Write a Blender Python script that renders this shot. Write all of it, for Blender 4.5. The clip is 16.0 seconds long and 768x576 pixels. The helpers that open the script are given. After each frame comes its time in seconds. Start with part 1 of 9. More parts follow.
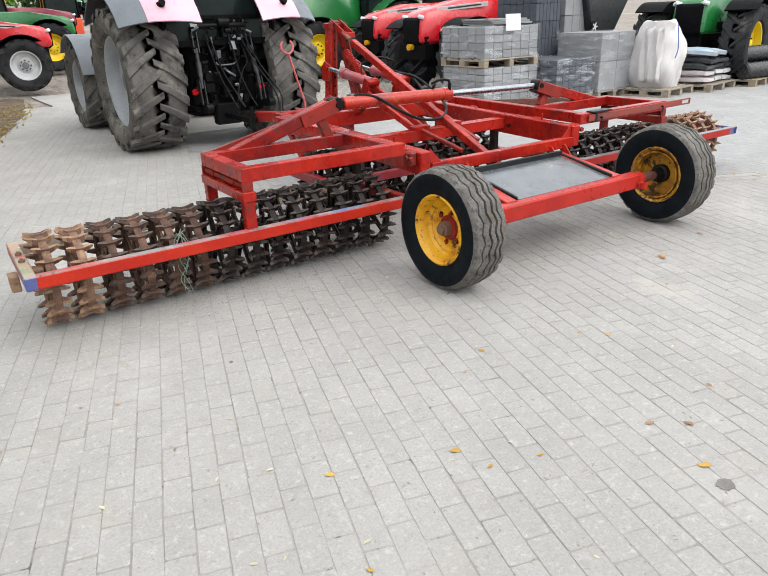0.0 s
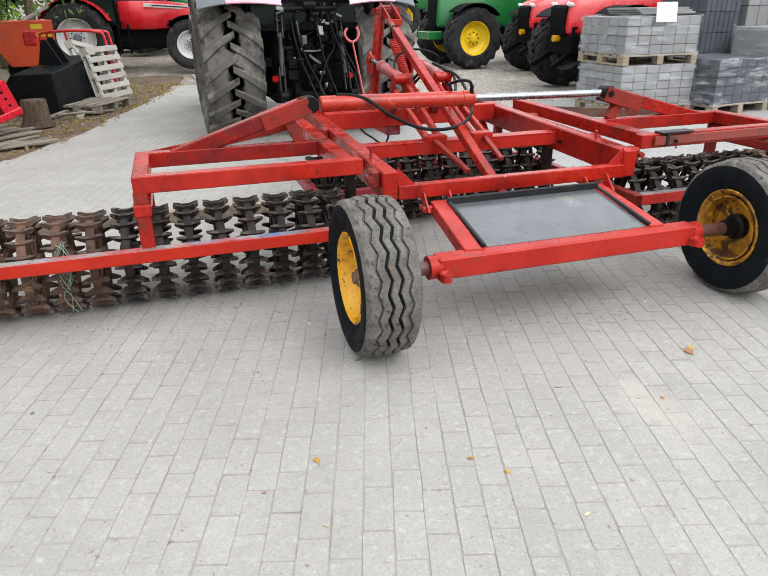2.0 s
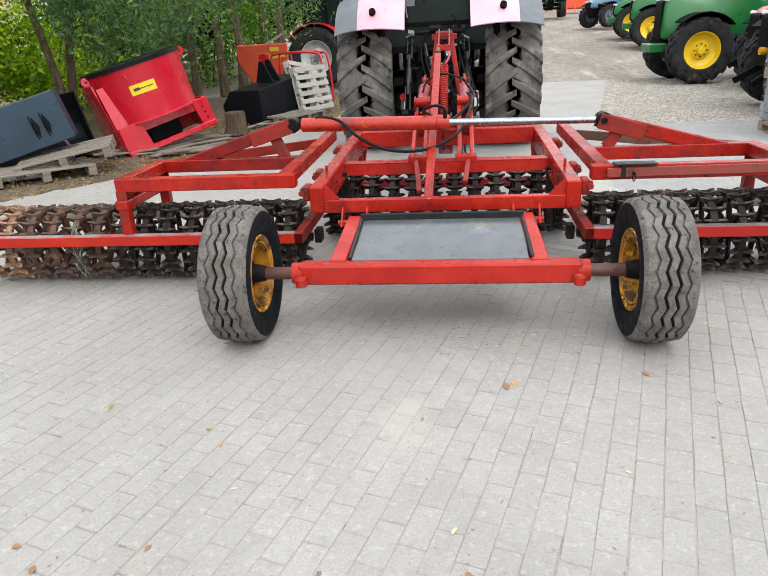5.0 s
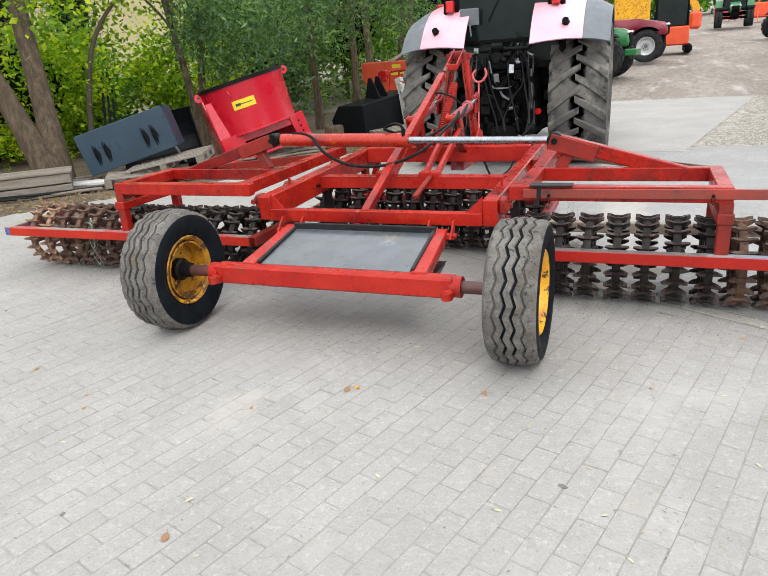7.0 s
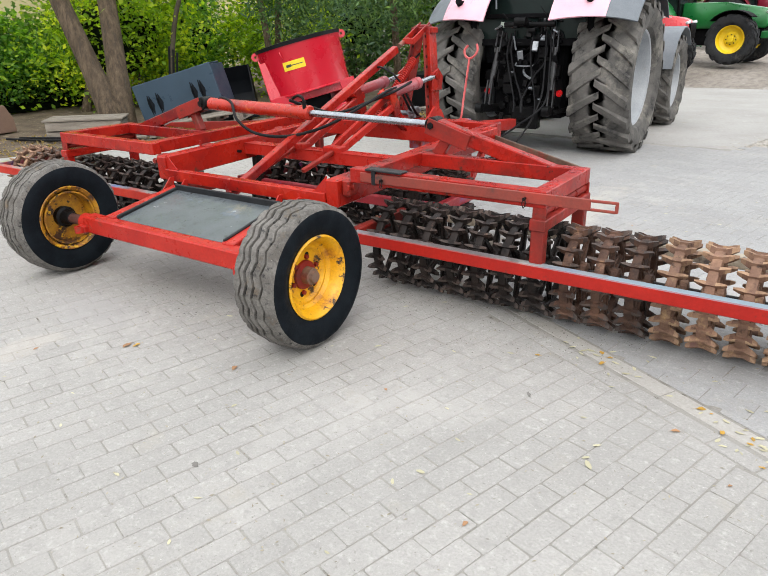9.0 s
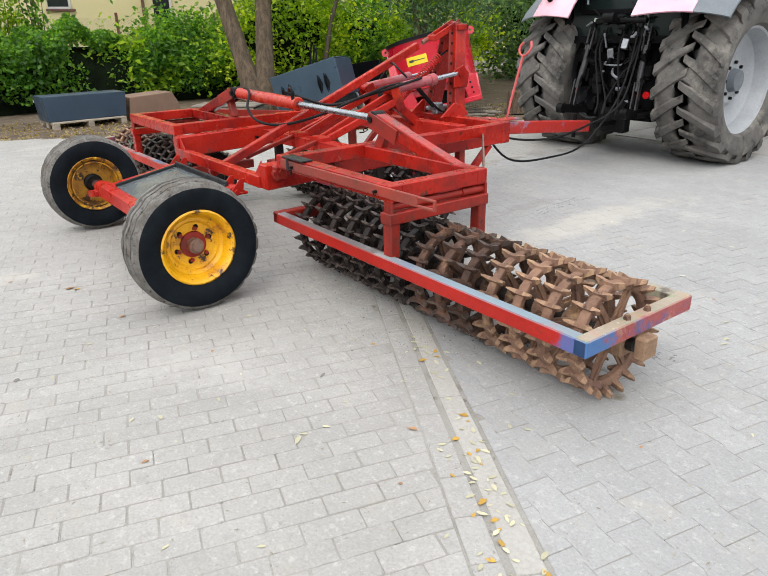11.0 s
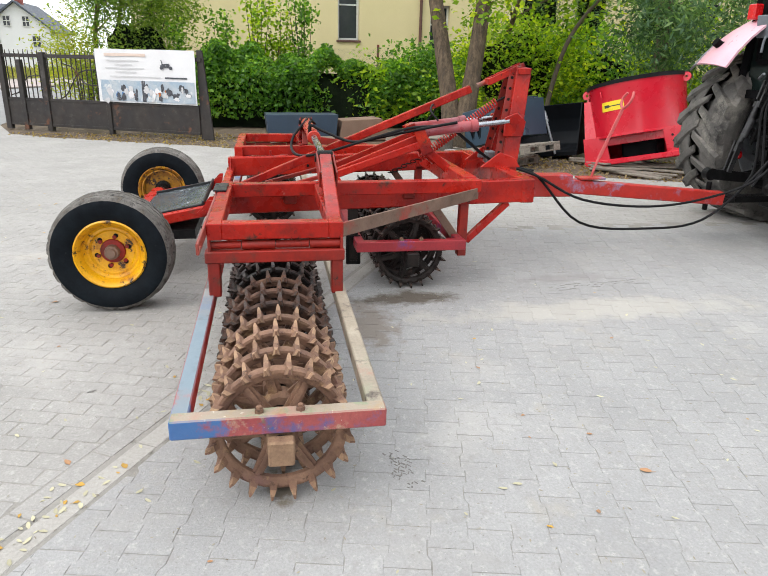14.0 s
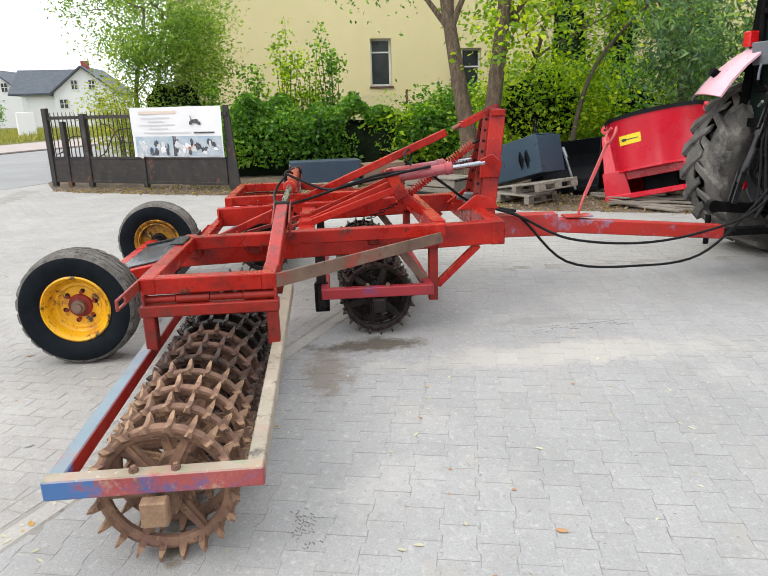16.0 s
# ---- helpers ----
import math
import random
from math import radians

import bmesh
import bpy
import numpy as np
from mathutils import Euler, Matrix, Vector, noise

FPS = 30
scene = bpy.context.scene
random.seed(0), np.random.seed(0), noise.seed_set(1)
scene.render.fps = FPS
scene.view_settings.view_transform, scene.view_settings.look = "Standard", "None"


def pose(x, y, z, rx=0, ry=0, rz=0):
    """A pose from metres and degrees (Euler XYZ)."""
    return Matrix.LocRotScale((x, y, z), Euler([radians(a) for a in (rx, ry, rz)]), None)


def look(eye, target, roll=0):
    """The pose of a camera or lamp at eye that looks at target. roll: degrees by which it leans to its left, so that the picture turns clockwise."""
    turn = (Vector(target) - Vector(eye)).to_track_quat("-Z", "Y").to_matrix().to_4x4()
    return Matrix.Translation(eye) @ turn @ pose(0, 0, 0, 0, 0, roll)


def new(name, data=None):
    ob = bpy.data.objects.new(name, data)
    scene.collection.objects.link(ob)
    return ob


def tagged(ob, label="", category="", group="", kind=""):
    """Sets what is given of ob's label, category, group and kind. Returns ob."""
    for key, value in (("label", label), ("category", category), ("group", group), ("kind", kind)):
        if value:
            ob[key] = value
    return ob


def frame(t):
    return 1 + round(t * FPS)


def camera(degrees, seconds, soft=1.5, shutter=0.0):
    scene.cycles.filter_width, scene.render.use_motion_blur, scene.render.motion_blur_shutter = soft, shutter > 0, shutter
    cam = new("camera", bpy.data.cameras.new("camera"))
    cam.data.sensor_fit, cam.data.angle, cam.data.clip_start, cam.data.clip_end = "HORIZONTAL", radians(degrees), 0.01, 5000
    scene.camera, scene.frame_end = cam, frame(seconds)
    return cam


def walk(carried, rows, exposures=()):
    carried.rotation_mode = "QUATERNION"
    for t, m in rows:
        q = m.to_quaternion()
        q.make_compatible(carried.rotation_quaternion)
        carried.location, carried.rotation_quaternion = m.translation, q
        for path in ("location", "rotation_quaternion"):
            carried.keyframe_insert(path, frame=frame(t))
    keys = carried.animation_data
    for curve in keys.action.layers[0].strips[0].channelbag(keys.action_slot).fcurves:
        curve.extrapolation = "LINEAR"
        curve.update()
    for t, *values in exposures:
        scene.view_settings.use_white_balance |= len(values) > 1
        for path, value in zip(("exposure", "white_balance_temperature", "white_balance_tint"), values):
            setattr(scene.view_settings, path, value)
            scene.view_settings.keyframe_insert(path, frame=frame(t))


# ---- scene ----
cam = camera(61.4, 16.0, 0.5)
PATH = [
    (0, (-3.552, -2.814, 1.564), (-2.495, -1.304, 0.789), -2.0),
    (0.5, (-3.222, -2.831, 1.546), (-2.258, -1.264, 0.763), -2.3),
    (1, (-2.769, -2.812, 1.549), (-1.921, -1.185, 0.756), -1.8),
    (1.5, (-2.318, -2.837, 1.569), (-1.598, -1.150, 0.771), -1.4),
    (2, (-1.878, -2.648, 1.516), (-1.303, -0.905, 0.721), -1.0),
    (2.5, (-1.392, -2.578, 1.520), (-0.977, -0.786, 0.736), -0.8),
    (3, (-0.996, -2.553, 1.554), (-0.761, -0.724, 0.780), -1.0),
    (3.2, (-0.846, -2.509, 1.534), (-0.685, -0.671, 0.760), -1.0),
    (5.3, (0.223, -3.261, 1.573), (0.004, -1.409, 0.851), -3.6),
    (5.5, (0.351, -3.251, 1.560), (0.119, -1.393, 0.854), -3.9),
    (6, (0.726, -3.147, 1.566), (0.388, -1.298, 0.882), -3.9),
    (6.5, (1.161, -3.147, 1.529), (0.630, -1.343, 0.846), -3.7),
    (7, (1.554, -3.132, 1.538), (0.870, -1.377, 0.864), -4.0),
    (7.5, (1.920, -2.909, 1.535), (1.194, -1.177, 0.848), -3.5),
    (8, (2.387, -2.785, 1.523), (1.582, -1.099, 0.809), -3.0),
    (8.5, (2.758, -2.588, 1.508), (1.846, -0.965, 0.775), -2.1),
    (9, (3.120, -2.343, 1.521), (2.095, -0.797, 0.773), -1.1),
    (9.2, (3.306, -2.284, 1.501), (2.241, -0.768, 0.748), -0.8),
    (11.3, (4.641, -1.092, 1.496), (3.100, -0.052, 0.758), -0.7),
    (11.5, (4.686, -0.940, 1.502), (3.097, 0.029, 0.769), -0.3),
    (12, (4.925, -0.550, 1.507), (3.214, 0.188, 0.782), -1.2),
    (12.5, (5.079, -0.195, 1.514), (3.311, 0.403, 0.796), -1.1),
    (13, (5.072, 0.199, 1.535), (3.271, 0.725, 0.840), -0.2),
    (13.5, (5.188, 0.577, 1.513), (3.362, 1.033, 0.836), 0.5),
    (14, (5.270, 0.905, 1.536), (3.418, 1.270, 0.876), 1.4),
    (14.5, (5.212, 1.165, 1.523), (3.337, 1.431, 0.879), 2.1),
    (15, (5.258, 1.379, 1.533), (3.359, 1.483, 0.911), 2.3),
    (15.5, (5.302, 1.510, 1.552), (3.385, 1.550, 0.985), -0.7),
    (16, (5.312, 1.530, 1.571), (3.398, 1.728, 1.027), -1.6),
]
walk(cam, [(t, look(eye, target, roll)) for t, eye, target, roll in PATH])

# world: a bright overcast sky
world = bpy.data.worlds.new("overcast_sky")
scene.world = world
world.use_nodes = True
wt = world.node_tree
wt.nodes.clear()
sky = wt.nodes.new("ShaderNodeTexSky")
sky.sky_type = "NISHITA"
sky.sun_disc = False
sky.sun_elevation, sky.sun_rotation = radians(48), radians(150)
sky.air_density, sky.dust_density, sky.ozone_density = 1.0, 3.0, 1.0
veil = wt.nodes.new("ShaderNodeMix")
veil.data_type = "RGBA"
veil.inputs[0].default_value = 0.8
# cloud cover: half as bright again overhead as at the horizon
where = wt.nodes.new("ShaderNodeTexCoord")
axes = wt.nodes.new("ShaderNodeSeparateXYZ")
lift = wt.nodes.new("ShaderNodeMapRange")
lift.inputs[1].default_value, lift.inputs[2].default_value, lift.inputs[3].default_value, lift.inputs[4].default_value = 0.0, 1.0, 17.5, 26.0
tint = wt.nodes.new("ShaderNodeMix")
tint.data_type, tint.blend_type = "RGBA", "MULTIPLY"
tint.inputs[0].default_value = 1.0
tint.inputs[7].default_value = (0.97, 0.99, 1.02, 1)
wbg = wt.nodes.new("ShaderNodeBackground")
wbg.inputs[1].default_value = 0.106
wout = wt.nodes.new("ShaderNodeOutputWorld")
wt.links.new(where.outputs["Generated"], axes.inputs[0])
wt.links.new(axes.outputs[2], lift.inputs[0])
wt.links.new(lift.outputs[0], tint.inputs[6])
wt.links.new(sky.outputs[0], veil.inputs[6])
wt.links.new(tint.outputs[2], veil.inputs[7])
wt.links.new(veil.outputs[2], wbg.inputs[0])
wt.links.new(wbg.outputs[0], wout.inputs[0])

sun_data = bpy.data.lights.new("sun", "SUN")
sun_data.energy, sun_data.angle, sun_data.color = 1.45, radians(35), (1.0, 0.96, 0.9)
sun = new("sun", sun_data)
sun.matrix_world = look((10 * math.sin(radians(150)), 10 * math.cos(radians(150)), 11), (0, 0, 0))

# ---- materials ----
def surface(name, c1, c2=None, rough=0.6, metal=0.0, scale=6.0, fine=70.0, bump=0.15, spots=(), rand=0.0, grain=0.25, coat=0.0, coords="Object", bumpdist=0.01, stretch=None, spec=0.5, topcoat=None, blots=(), topblots=()):
    """A worn surface: two colours mixed by broad noise, fine grain, any number of patches (colour, amount 0..1, scale, sharpness), relief."""
    m = bpy.data.materials.new(name)
    m.use_nodes = True
    nt = m.node_tree
    N, L = nt.nodes, nt.links
    b = N["Principled BSDF"]
    if coords == "World":
        src = N.new("ShaderNodeNewGeometry").outputs["Position"]
    else:
        src = N.new("ShaderNodeTexCoord").outputs[coords]
    if stretch:
        mp = N.new("ShaderNodeMapping")
        mp.inputs["Scale"].default_value = stretch
        L.new(src, mp.inputs[0])
        src = mp.outputs[0]
    if rand:
        oi = N.new("ShaderNodeObjectInfo")
        ad = N.new("ShaderNodeVectorMath")
        ad.operation = "MULTIPLY_ADD"
        ad.inputs[1].default_value = (37.0, 53.0, 71.0)
        L.new(oi.outputs["Random"], ad.inputs[0])
        L.new(src, ad.inputs[2])
        src = ad.outputs[0]

    def noise_at(sc, detail=5.0, roughness=0.6):
        n = N.new("ShaderNodeTexNoise")
        n.inputs["Scale"].default_value, n.inputs["Detail"].default_value, n.inputs["Roughness"].default_value = sc, detail, roughness
        L.new(src, n.inputs["Vector"])
        return n.outputs[0]

    def mixed(fac, a, bb, mode="MIX"):
        x = N.new("ShaderNodeMix")
        x.data_type, x.blend_type = "RGBA", mode
        for sock, v in ((0, fac), (6, a), (7, bb)):
            if isinstance(v, (int, float)):
                x.inputs[sock].default_value = v
            elif isinstance(v, tuple):
                x.inputs[sock].default_value = (*v[:3], 1)
            else:
                L.new(v, x.inputs[sock])
        return x.outputs[2]

    def ramp(fac, lo, hi):
        r = N.new("ShaderNodeMapRange")
        r.inputs[1].default_value, r.inputs[2].default_value = lo, hi
        L.new(fac, r.inputs[0])
        return r.outputs[0]

    c2 = c2 or tuple(v * 0.8 for v in c1)
    col = mixed(ramp(noise_at(scale), 0.35, 0.65), c1, c2)
    f = noise_at(fine, 4.0, 0.7)
    col = mixed(grain, col, mixed(1.0, col, ramp(f, 0.3, 0.75), "MULTIPLY"))
    rsrc = None
    for sc, amount, ssc, sharp in spots:
        k = ramp(noise_at(ssc, 8.0, 0.7), 0.72 - 0.45 * amount, 0.72 - 0.45 * amount + sharp)
        col = mixed(k, col, sc)
        rsrc = k
    def blotted(col, bx, by, rx, ry, bc, strength, bsc):
        # a stain with an uneven edge round a place on the ground
        off = N.new("ShaderNodeVectorMath")
        off.operation = "SUBTRACT"
        off.inputs[1].default_value = (bx, by, 0)
        L.new(src, off.inputs[0])
        fit_ = N.new("ShaderNodeVectorMath")
        fit_.operation = "MULTIPLY"
        fit_.inputs[1].default_value = (1 / rx, 1 / ry, 0)
        L.new(off.outputs[0], fit_.inputs[0])
        ln = N.new("ShaderNodeVectorMath")
        ln.operation = "LENGTH"
        L.new(fit_.outputs[0], ln.inputs[0])
        sm_ = N.new("ShaderNodeMath")
        sm_.operation = "MULTIPLY_ADD"
        sm_.inputs[1].default_value = -2.6
        L.new(noise_at(bsc, 7.0, 0.7), sm_.inputs[0])
        L.new(ln.outputs["Value"], sm_.inputs[2])
        bk = N.new("ShaderNodeMapRange")
        bk.inputs[1].default_value, bk.inputs[2].default_value, bk.inputs[3].default_value, bk.inputs[4].default_value = -0.75, -0.25, strength, 0.0
        L.new(sm_.outputs[0], bk.inputs[0])
        return mixed(bk.outputs[0], col, bc)

    for bl_ in blots:
        col = blotted(col, *bl_)
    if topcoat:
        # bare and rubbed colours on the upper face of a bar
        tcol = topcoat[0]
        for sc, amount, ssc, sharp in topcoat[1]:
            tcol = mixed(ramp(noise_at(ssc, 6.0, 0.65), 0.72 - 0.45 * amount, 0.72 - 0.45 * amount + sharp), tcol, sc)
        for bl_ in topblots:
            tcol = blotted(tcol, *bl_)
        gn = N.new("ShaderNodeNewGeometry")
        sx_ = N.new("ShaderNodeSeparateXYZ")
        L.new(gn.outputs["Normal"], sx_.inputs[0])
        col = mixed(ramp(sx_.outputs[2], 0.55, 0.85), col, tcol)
    if rand:
        hv = N.new("ShaderNodeHueSaturation")
        mr = N.new("ShaderNodeMapRange")
        mr.inputs[3].default_value, mr.inputs[4].default_value = 1 - rand, 1 + rand
        L.new(oi.outputs["Random"], mr.inputs[0])
        L.new(mr.outputs[0], hv.inputs["Value"])
        L.new(col, hv.inputs["Color"])
        col = hv.outputs[0]
    L.new(col, b.inputs["Base Color"])
    b.inputs["Metallic"].default_value = metal
    b.inputs["Specular IOR Level"].default_value = spec
    rr = N.new("ShaderNodeMapRange")
    rr.inputs[1].default_value, rr.inputs[2].default_value = 0.3, 0.7
    rr.inputs[3].default_value, rr.inputs[4].default_value = max(rough - 0.12, 0.03), min(rough + 0.15, 1)
    L.new(noise_at(scale * 2.3), rr.inputs[0])
    L.new(rr.outputs[0], b.inputs["Roughness"])
    if coat:
        b.inputs["Coat Weight"].default_value, b.inputs["Coat Roughness"].default_value = coat, 0.15
    if bump:
        bp = N.new("ShaderNodeBump")
        bp.inputs["Strength"].default_value, bp.inputs["Distance"].default_value = bump, bumpdist
        L.new(f, bp.inputs["Height"])
        L.new(bp.outputs[0], b.inputs["Normal"])
    return m


RED = surface("red_machine_paint", (0.45, 0.020, 0.010), (0.30, 0.011, 0.008), 0.26, scale=2.6, fine=45, bump=0.08, grain=0.3, spec=0.26,
              spots=(((0.54, 0.040, 0.014), 0.36, 2.0, 0.2), ((0.14, 0.010, 0.010), 0.50, 2.8, 0.16), ((0.09, 0.03, 0.02), 0.24, 8, 0.08), ((0.025, 0.014, 0.011), 0.22, 22, 0.06), ((0.46, 0.20, 0.16), 0.10, 12, 0.04)))
RED_WING = surface("weathered_red_paint", (0.46, 0.018, 0.009), (0.29, 0.011, 0.008), 0.3, scale=3.2, fine=45, bump=0.1, grain=0.35, spec=0.26,
                   spots=(((0.10, 0.016, 0.012), 0.46, 2.4, 0.15), ((0.50, 0.04, 0.02), 0.30, 3.0, 0.15), ((0.05, 0.022, 0.016), 0.36, 6, 0.1), ((0.025, 0.014, 0.011), 0.24, 20, 0.06), ((0.30, 0.22, 0.18), 0.12, 9, 0.05)))
RED_PINK = surface("faded_red_paint", (0.47, 0.026, 0.016), (0.36, 0.014, 0.010), 0.30, scale=4, bump=0.08, spec=0.24,
                   spots=(((0.15, 0.04, 0.025), 0.28, 6, 0.1), ((0.52, 0.17, 0.13), 0.20, 4, 0.2), ((0.035, 0.018, 0.014), 0.2, 20, 0.06)))
RED_DIRTY = surface("grimy_red_paint", (0.32, 0.016, 0.008), (0.17, 0.015, 0.010), 0.5, scale=5, bump=0.12, spec=0.35,
                    spots=(((0.075, 0.03, 0.02), 0.38, 6, 0.15), ((0.03, 0.018, 0.014), 0.22, 20, 0.08)))
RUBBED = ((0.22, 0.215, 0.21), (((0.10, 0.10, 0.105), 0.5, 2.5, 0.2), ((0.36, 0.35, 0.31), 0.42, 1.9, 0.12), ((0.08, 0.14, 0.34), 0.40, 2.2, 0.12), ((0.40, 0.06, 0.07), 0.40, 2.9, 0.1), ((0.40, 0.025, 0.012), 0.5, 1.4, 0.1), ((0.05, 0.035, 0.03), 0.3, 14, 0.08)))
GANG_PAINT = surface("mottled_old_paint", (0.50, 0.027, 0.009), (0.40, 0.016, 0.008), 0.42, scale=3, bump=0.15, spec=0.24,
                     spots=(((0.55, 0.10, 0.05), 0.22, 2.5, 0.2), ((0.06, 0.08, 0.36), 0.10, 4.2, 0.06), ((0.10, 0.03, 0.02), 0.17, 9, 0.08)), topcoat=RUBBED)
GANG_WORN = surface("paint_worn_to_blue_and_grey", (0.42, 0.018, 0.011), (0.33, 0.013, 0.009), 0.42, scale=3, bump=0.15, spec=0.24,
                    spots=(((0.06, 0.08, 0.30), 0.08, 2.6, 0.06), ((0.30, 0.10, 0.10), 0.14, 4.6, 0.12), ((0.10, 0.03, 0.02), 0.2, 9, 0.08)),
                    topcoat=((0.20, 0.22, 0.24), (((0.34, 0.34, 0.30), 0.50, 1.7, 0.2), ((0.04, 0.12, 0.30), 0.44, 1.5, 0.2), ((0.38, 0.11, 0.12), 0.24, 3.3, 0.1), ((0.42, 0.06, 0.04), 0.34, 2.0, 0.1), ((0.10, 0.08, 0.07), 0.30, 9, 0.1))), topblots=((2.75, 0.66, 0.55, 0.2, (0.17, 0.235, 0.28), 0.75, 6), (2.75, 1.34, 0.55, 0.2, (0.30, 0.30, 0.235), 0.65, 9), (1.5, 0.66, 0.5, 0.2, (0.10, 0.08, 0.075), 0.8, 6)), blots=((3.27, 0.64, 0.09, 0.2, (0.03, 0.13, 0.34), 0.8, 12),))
WORN_END = surface("worn_multicolour_paint", (0.36, 0.085, 0.075), (0.30, 0.05, 0.055), 0.5, scale=7, bump=0.25,
                   spots=(((0.16, 0.085, 0.17), 0.40, 9, 0.12), ((0.04, 0.09, 0.26), 0.34, 4, 0.12), ((0.36, 0.24, 0.17), 0.32, 11, 0.1), ((0.10, 0.13, 0.07), 0.26, 7, 0.1), ((0.55, 0.50, 0.46), 0.14, 60, 0.03)),
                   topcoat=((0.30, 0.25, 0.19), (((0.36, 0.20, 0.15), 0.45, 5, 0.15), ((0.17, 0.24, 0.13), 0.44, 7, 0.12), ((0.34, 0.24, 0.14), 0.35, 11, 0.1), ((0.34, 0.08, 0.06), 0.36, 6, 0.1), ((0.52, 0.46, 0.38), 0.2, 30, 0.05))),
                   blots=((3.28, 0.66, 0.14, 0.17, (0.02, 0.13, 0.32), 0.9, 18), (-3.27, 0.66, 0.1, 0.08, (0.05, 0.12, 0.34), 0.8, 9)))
RUST = surface("rusty_cast_iron", (0.255, 0.148, 0.096), (0.14, 0.077, 0.053), 0.72, scale=11, fine=120, bump=0.35, rand=0.22, spots=(((0.38, 0.25, 0.13), 0.34, 9, 0.15), ((0.16, 0.085, 0.075), 0.34, 7, 0.15), ((0.05, 0.028, 0.02), 0.33, 19, 0.1)), spec=0.3)
RUST_DARK = surface("dark_brown_rusty_iron", (0.125, 0.068, 0.046), (0.055, 0.031, 0.023), 0.6, scale=11, fine=120, bump=0.35, rand=0.25, spots=(((0.26, 0.15, 0.085), 0.30, 12, 0.15), ((0.03, 0.02, 0.017), 0.40, 16, 0.1)), spec=0.22)
IRON = surface("dark_oily_cast_iron", (0.030, 0.021, 0.018), (0.011, 0.009, 0.008), 0.42, metal=0.1, scale=13, fine=120, bump=0.3, rand=0.3, spots=(((0.13, 0.07, 0.05), 0.22, 11, 0.15), ((0.007, 0.006, 0.006), 0.36, 20, 0.1)), spec=0.22)
BROWN_BAR = surface("brown_rusty_bar", (0.20, 0.12, 0.085), (0.13, 0.075, 0.05), 0.55, scale=6, bump=0.15, spots=(((0.28, 0.03, 0.018), 0.42, 3, 0.1), ((0.045, 0.03, 0.022), 0.32, 12, 0.1)))
CHROME = surface("scratched_chrome", (0.44, 0.46, 0.49), (0.36, 0.38, 0.41), 0.24, metal=1.0, scale=20, bump=0.03)
STEEL_DARK = surface("greasy_dark_steel", (0.010, 0.0098, 0.010), (0.004, 0.004, 0.0045), 0.4, metal=0.0, spec=0.12, scale=18, bump=0.3, spots=(((0.09, 0.08, 0.07), 0.15, 15, 0.15),))
STEEL_GREY = surface("grey_galvanised_steel", (0.32, 0.34, 0.36), (0.24, 0.26, 0.28), 0.45, metal=0.7, scale=12, bump=0.1)
BLACK_RUBBER = surface("black_hose_rubber", (0.008, 0.008, 0.009), (0.013, 0.013, 0.014), 0.45, bump=0.1, spec=0.12)
TYRE = surface("dusty_tread_rubber", (0.23, 0.216, 0.198), (0.13, 0.122, 0.112), 0.85, scale=9, fine=80, bump=0.6, grain=0.5, spots=(((0.25, 0.238, 0.22), 0.40, 6, 0.25), ((0.085, 0.075, 0.065), 0.40, 4, 0.2), ((0.15, 0.115, 0.08), 0.34, 9, 0.15), ((0.035, 0.034, 0.034), 0.38, 26, 0.12), ((0.30, 0.28, 0.25), 0.22, 60, 0.08)), spec=0.2)
SIDEWALL = surface("dark_sidewall_rubber", (0.009, 0.013, 0.017), (0.005, 0.007, 0.0095), 0.6, scale=8, fine=90, bump=0.15, spots=(((0.05, 0.05, 0.05), 0.16, 10, 0.2),), spec=0.09)
TYRE_BIG = surface("tractor_tyre_rubber", (0.155, 0.146, 0.134), (0.065, 0.062, 0.058), 0.75, scale=3, fine=60, bump=0.35, spots=(((0.30, 0.28, 0.24), 0.46, 2.6, 0.22), ((0.018, 0.018, 0.019), 0.36, 6, 0.12), ((0.20, 0.175, 0.14), 0.2, 14, 0.1)), spec=0.3)
TYRE_PARKED = surface("parked_tyre_rubber", (0.040, 0.041, 0.043), (0.022, 0.023, 0.025), 0.75, scale=3, fine=60, bump=0.35, spots=(((0.13, 0.12, 0.105), 0.30, 2.6, 0.2), ((0.010, 0.010, 0.011), 0.36, 6, 0.12)), spec=0.1)
YELLOW = surface("chipped_yellow_paint", (0.84, 0.44, 0.006), (0.74, 0.34, 0.006), 0.38, scale=6, bump=0.15, spots=(((0.62, 0.50, 0.20), 0.20, 6, 0.1), ((0.34, 0.12, 0.015), 0.38, 7, 0.12), ((0.035, 0.018, 0.012), 0.35, 12, 0.05)))
YELLOW_RUST = surface("rusty_yellow_paint", (0.56, 0.27, 0.01), (0.30, 0.11, 0.012), 0.5, scale=14, bump=0.3, spots=(((0.07, 0.03, 0.014), 0.46, 9, 0.06), ((0.72, 0.40, 0.01), 0.30, 15, 0.06), ((0.025, 0.014, 0.010), 0.34, 22, 0.05)))
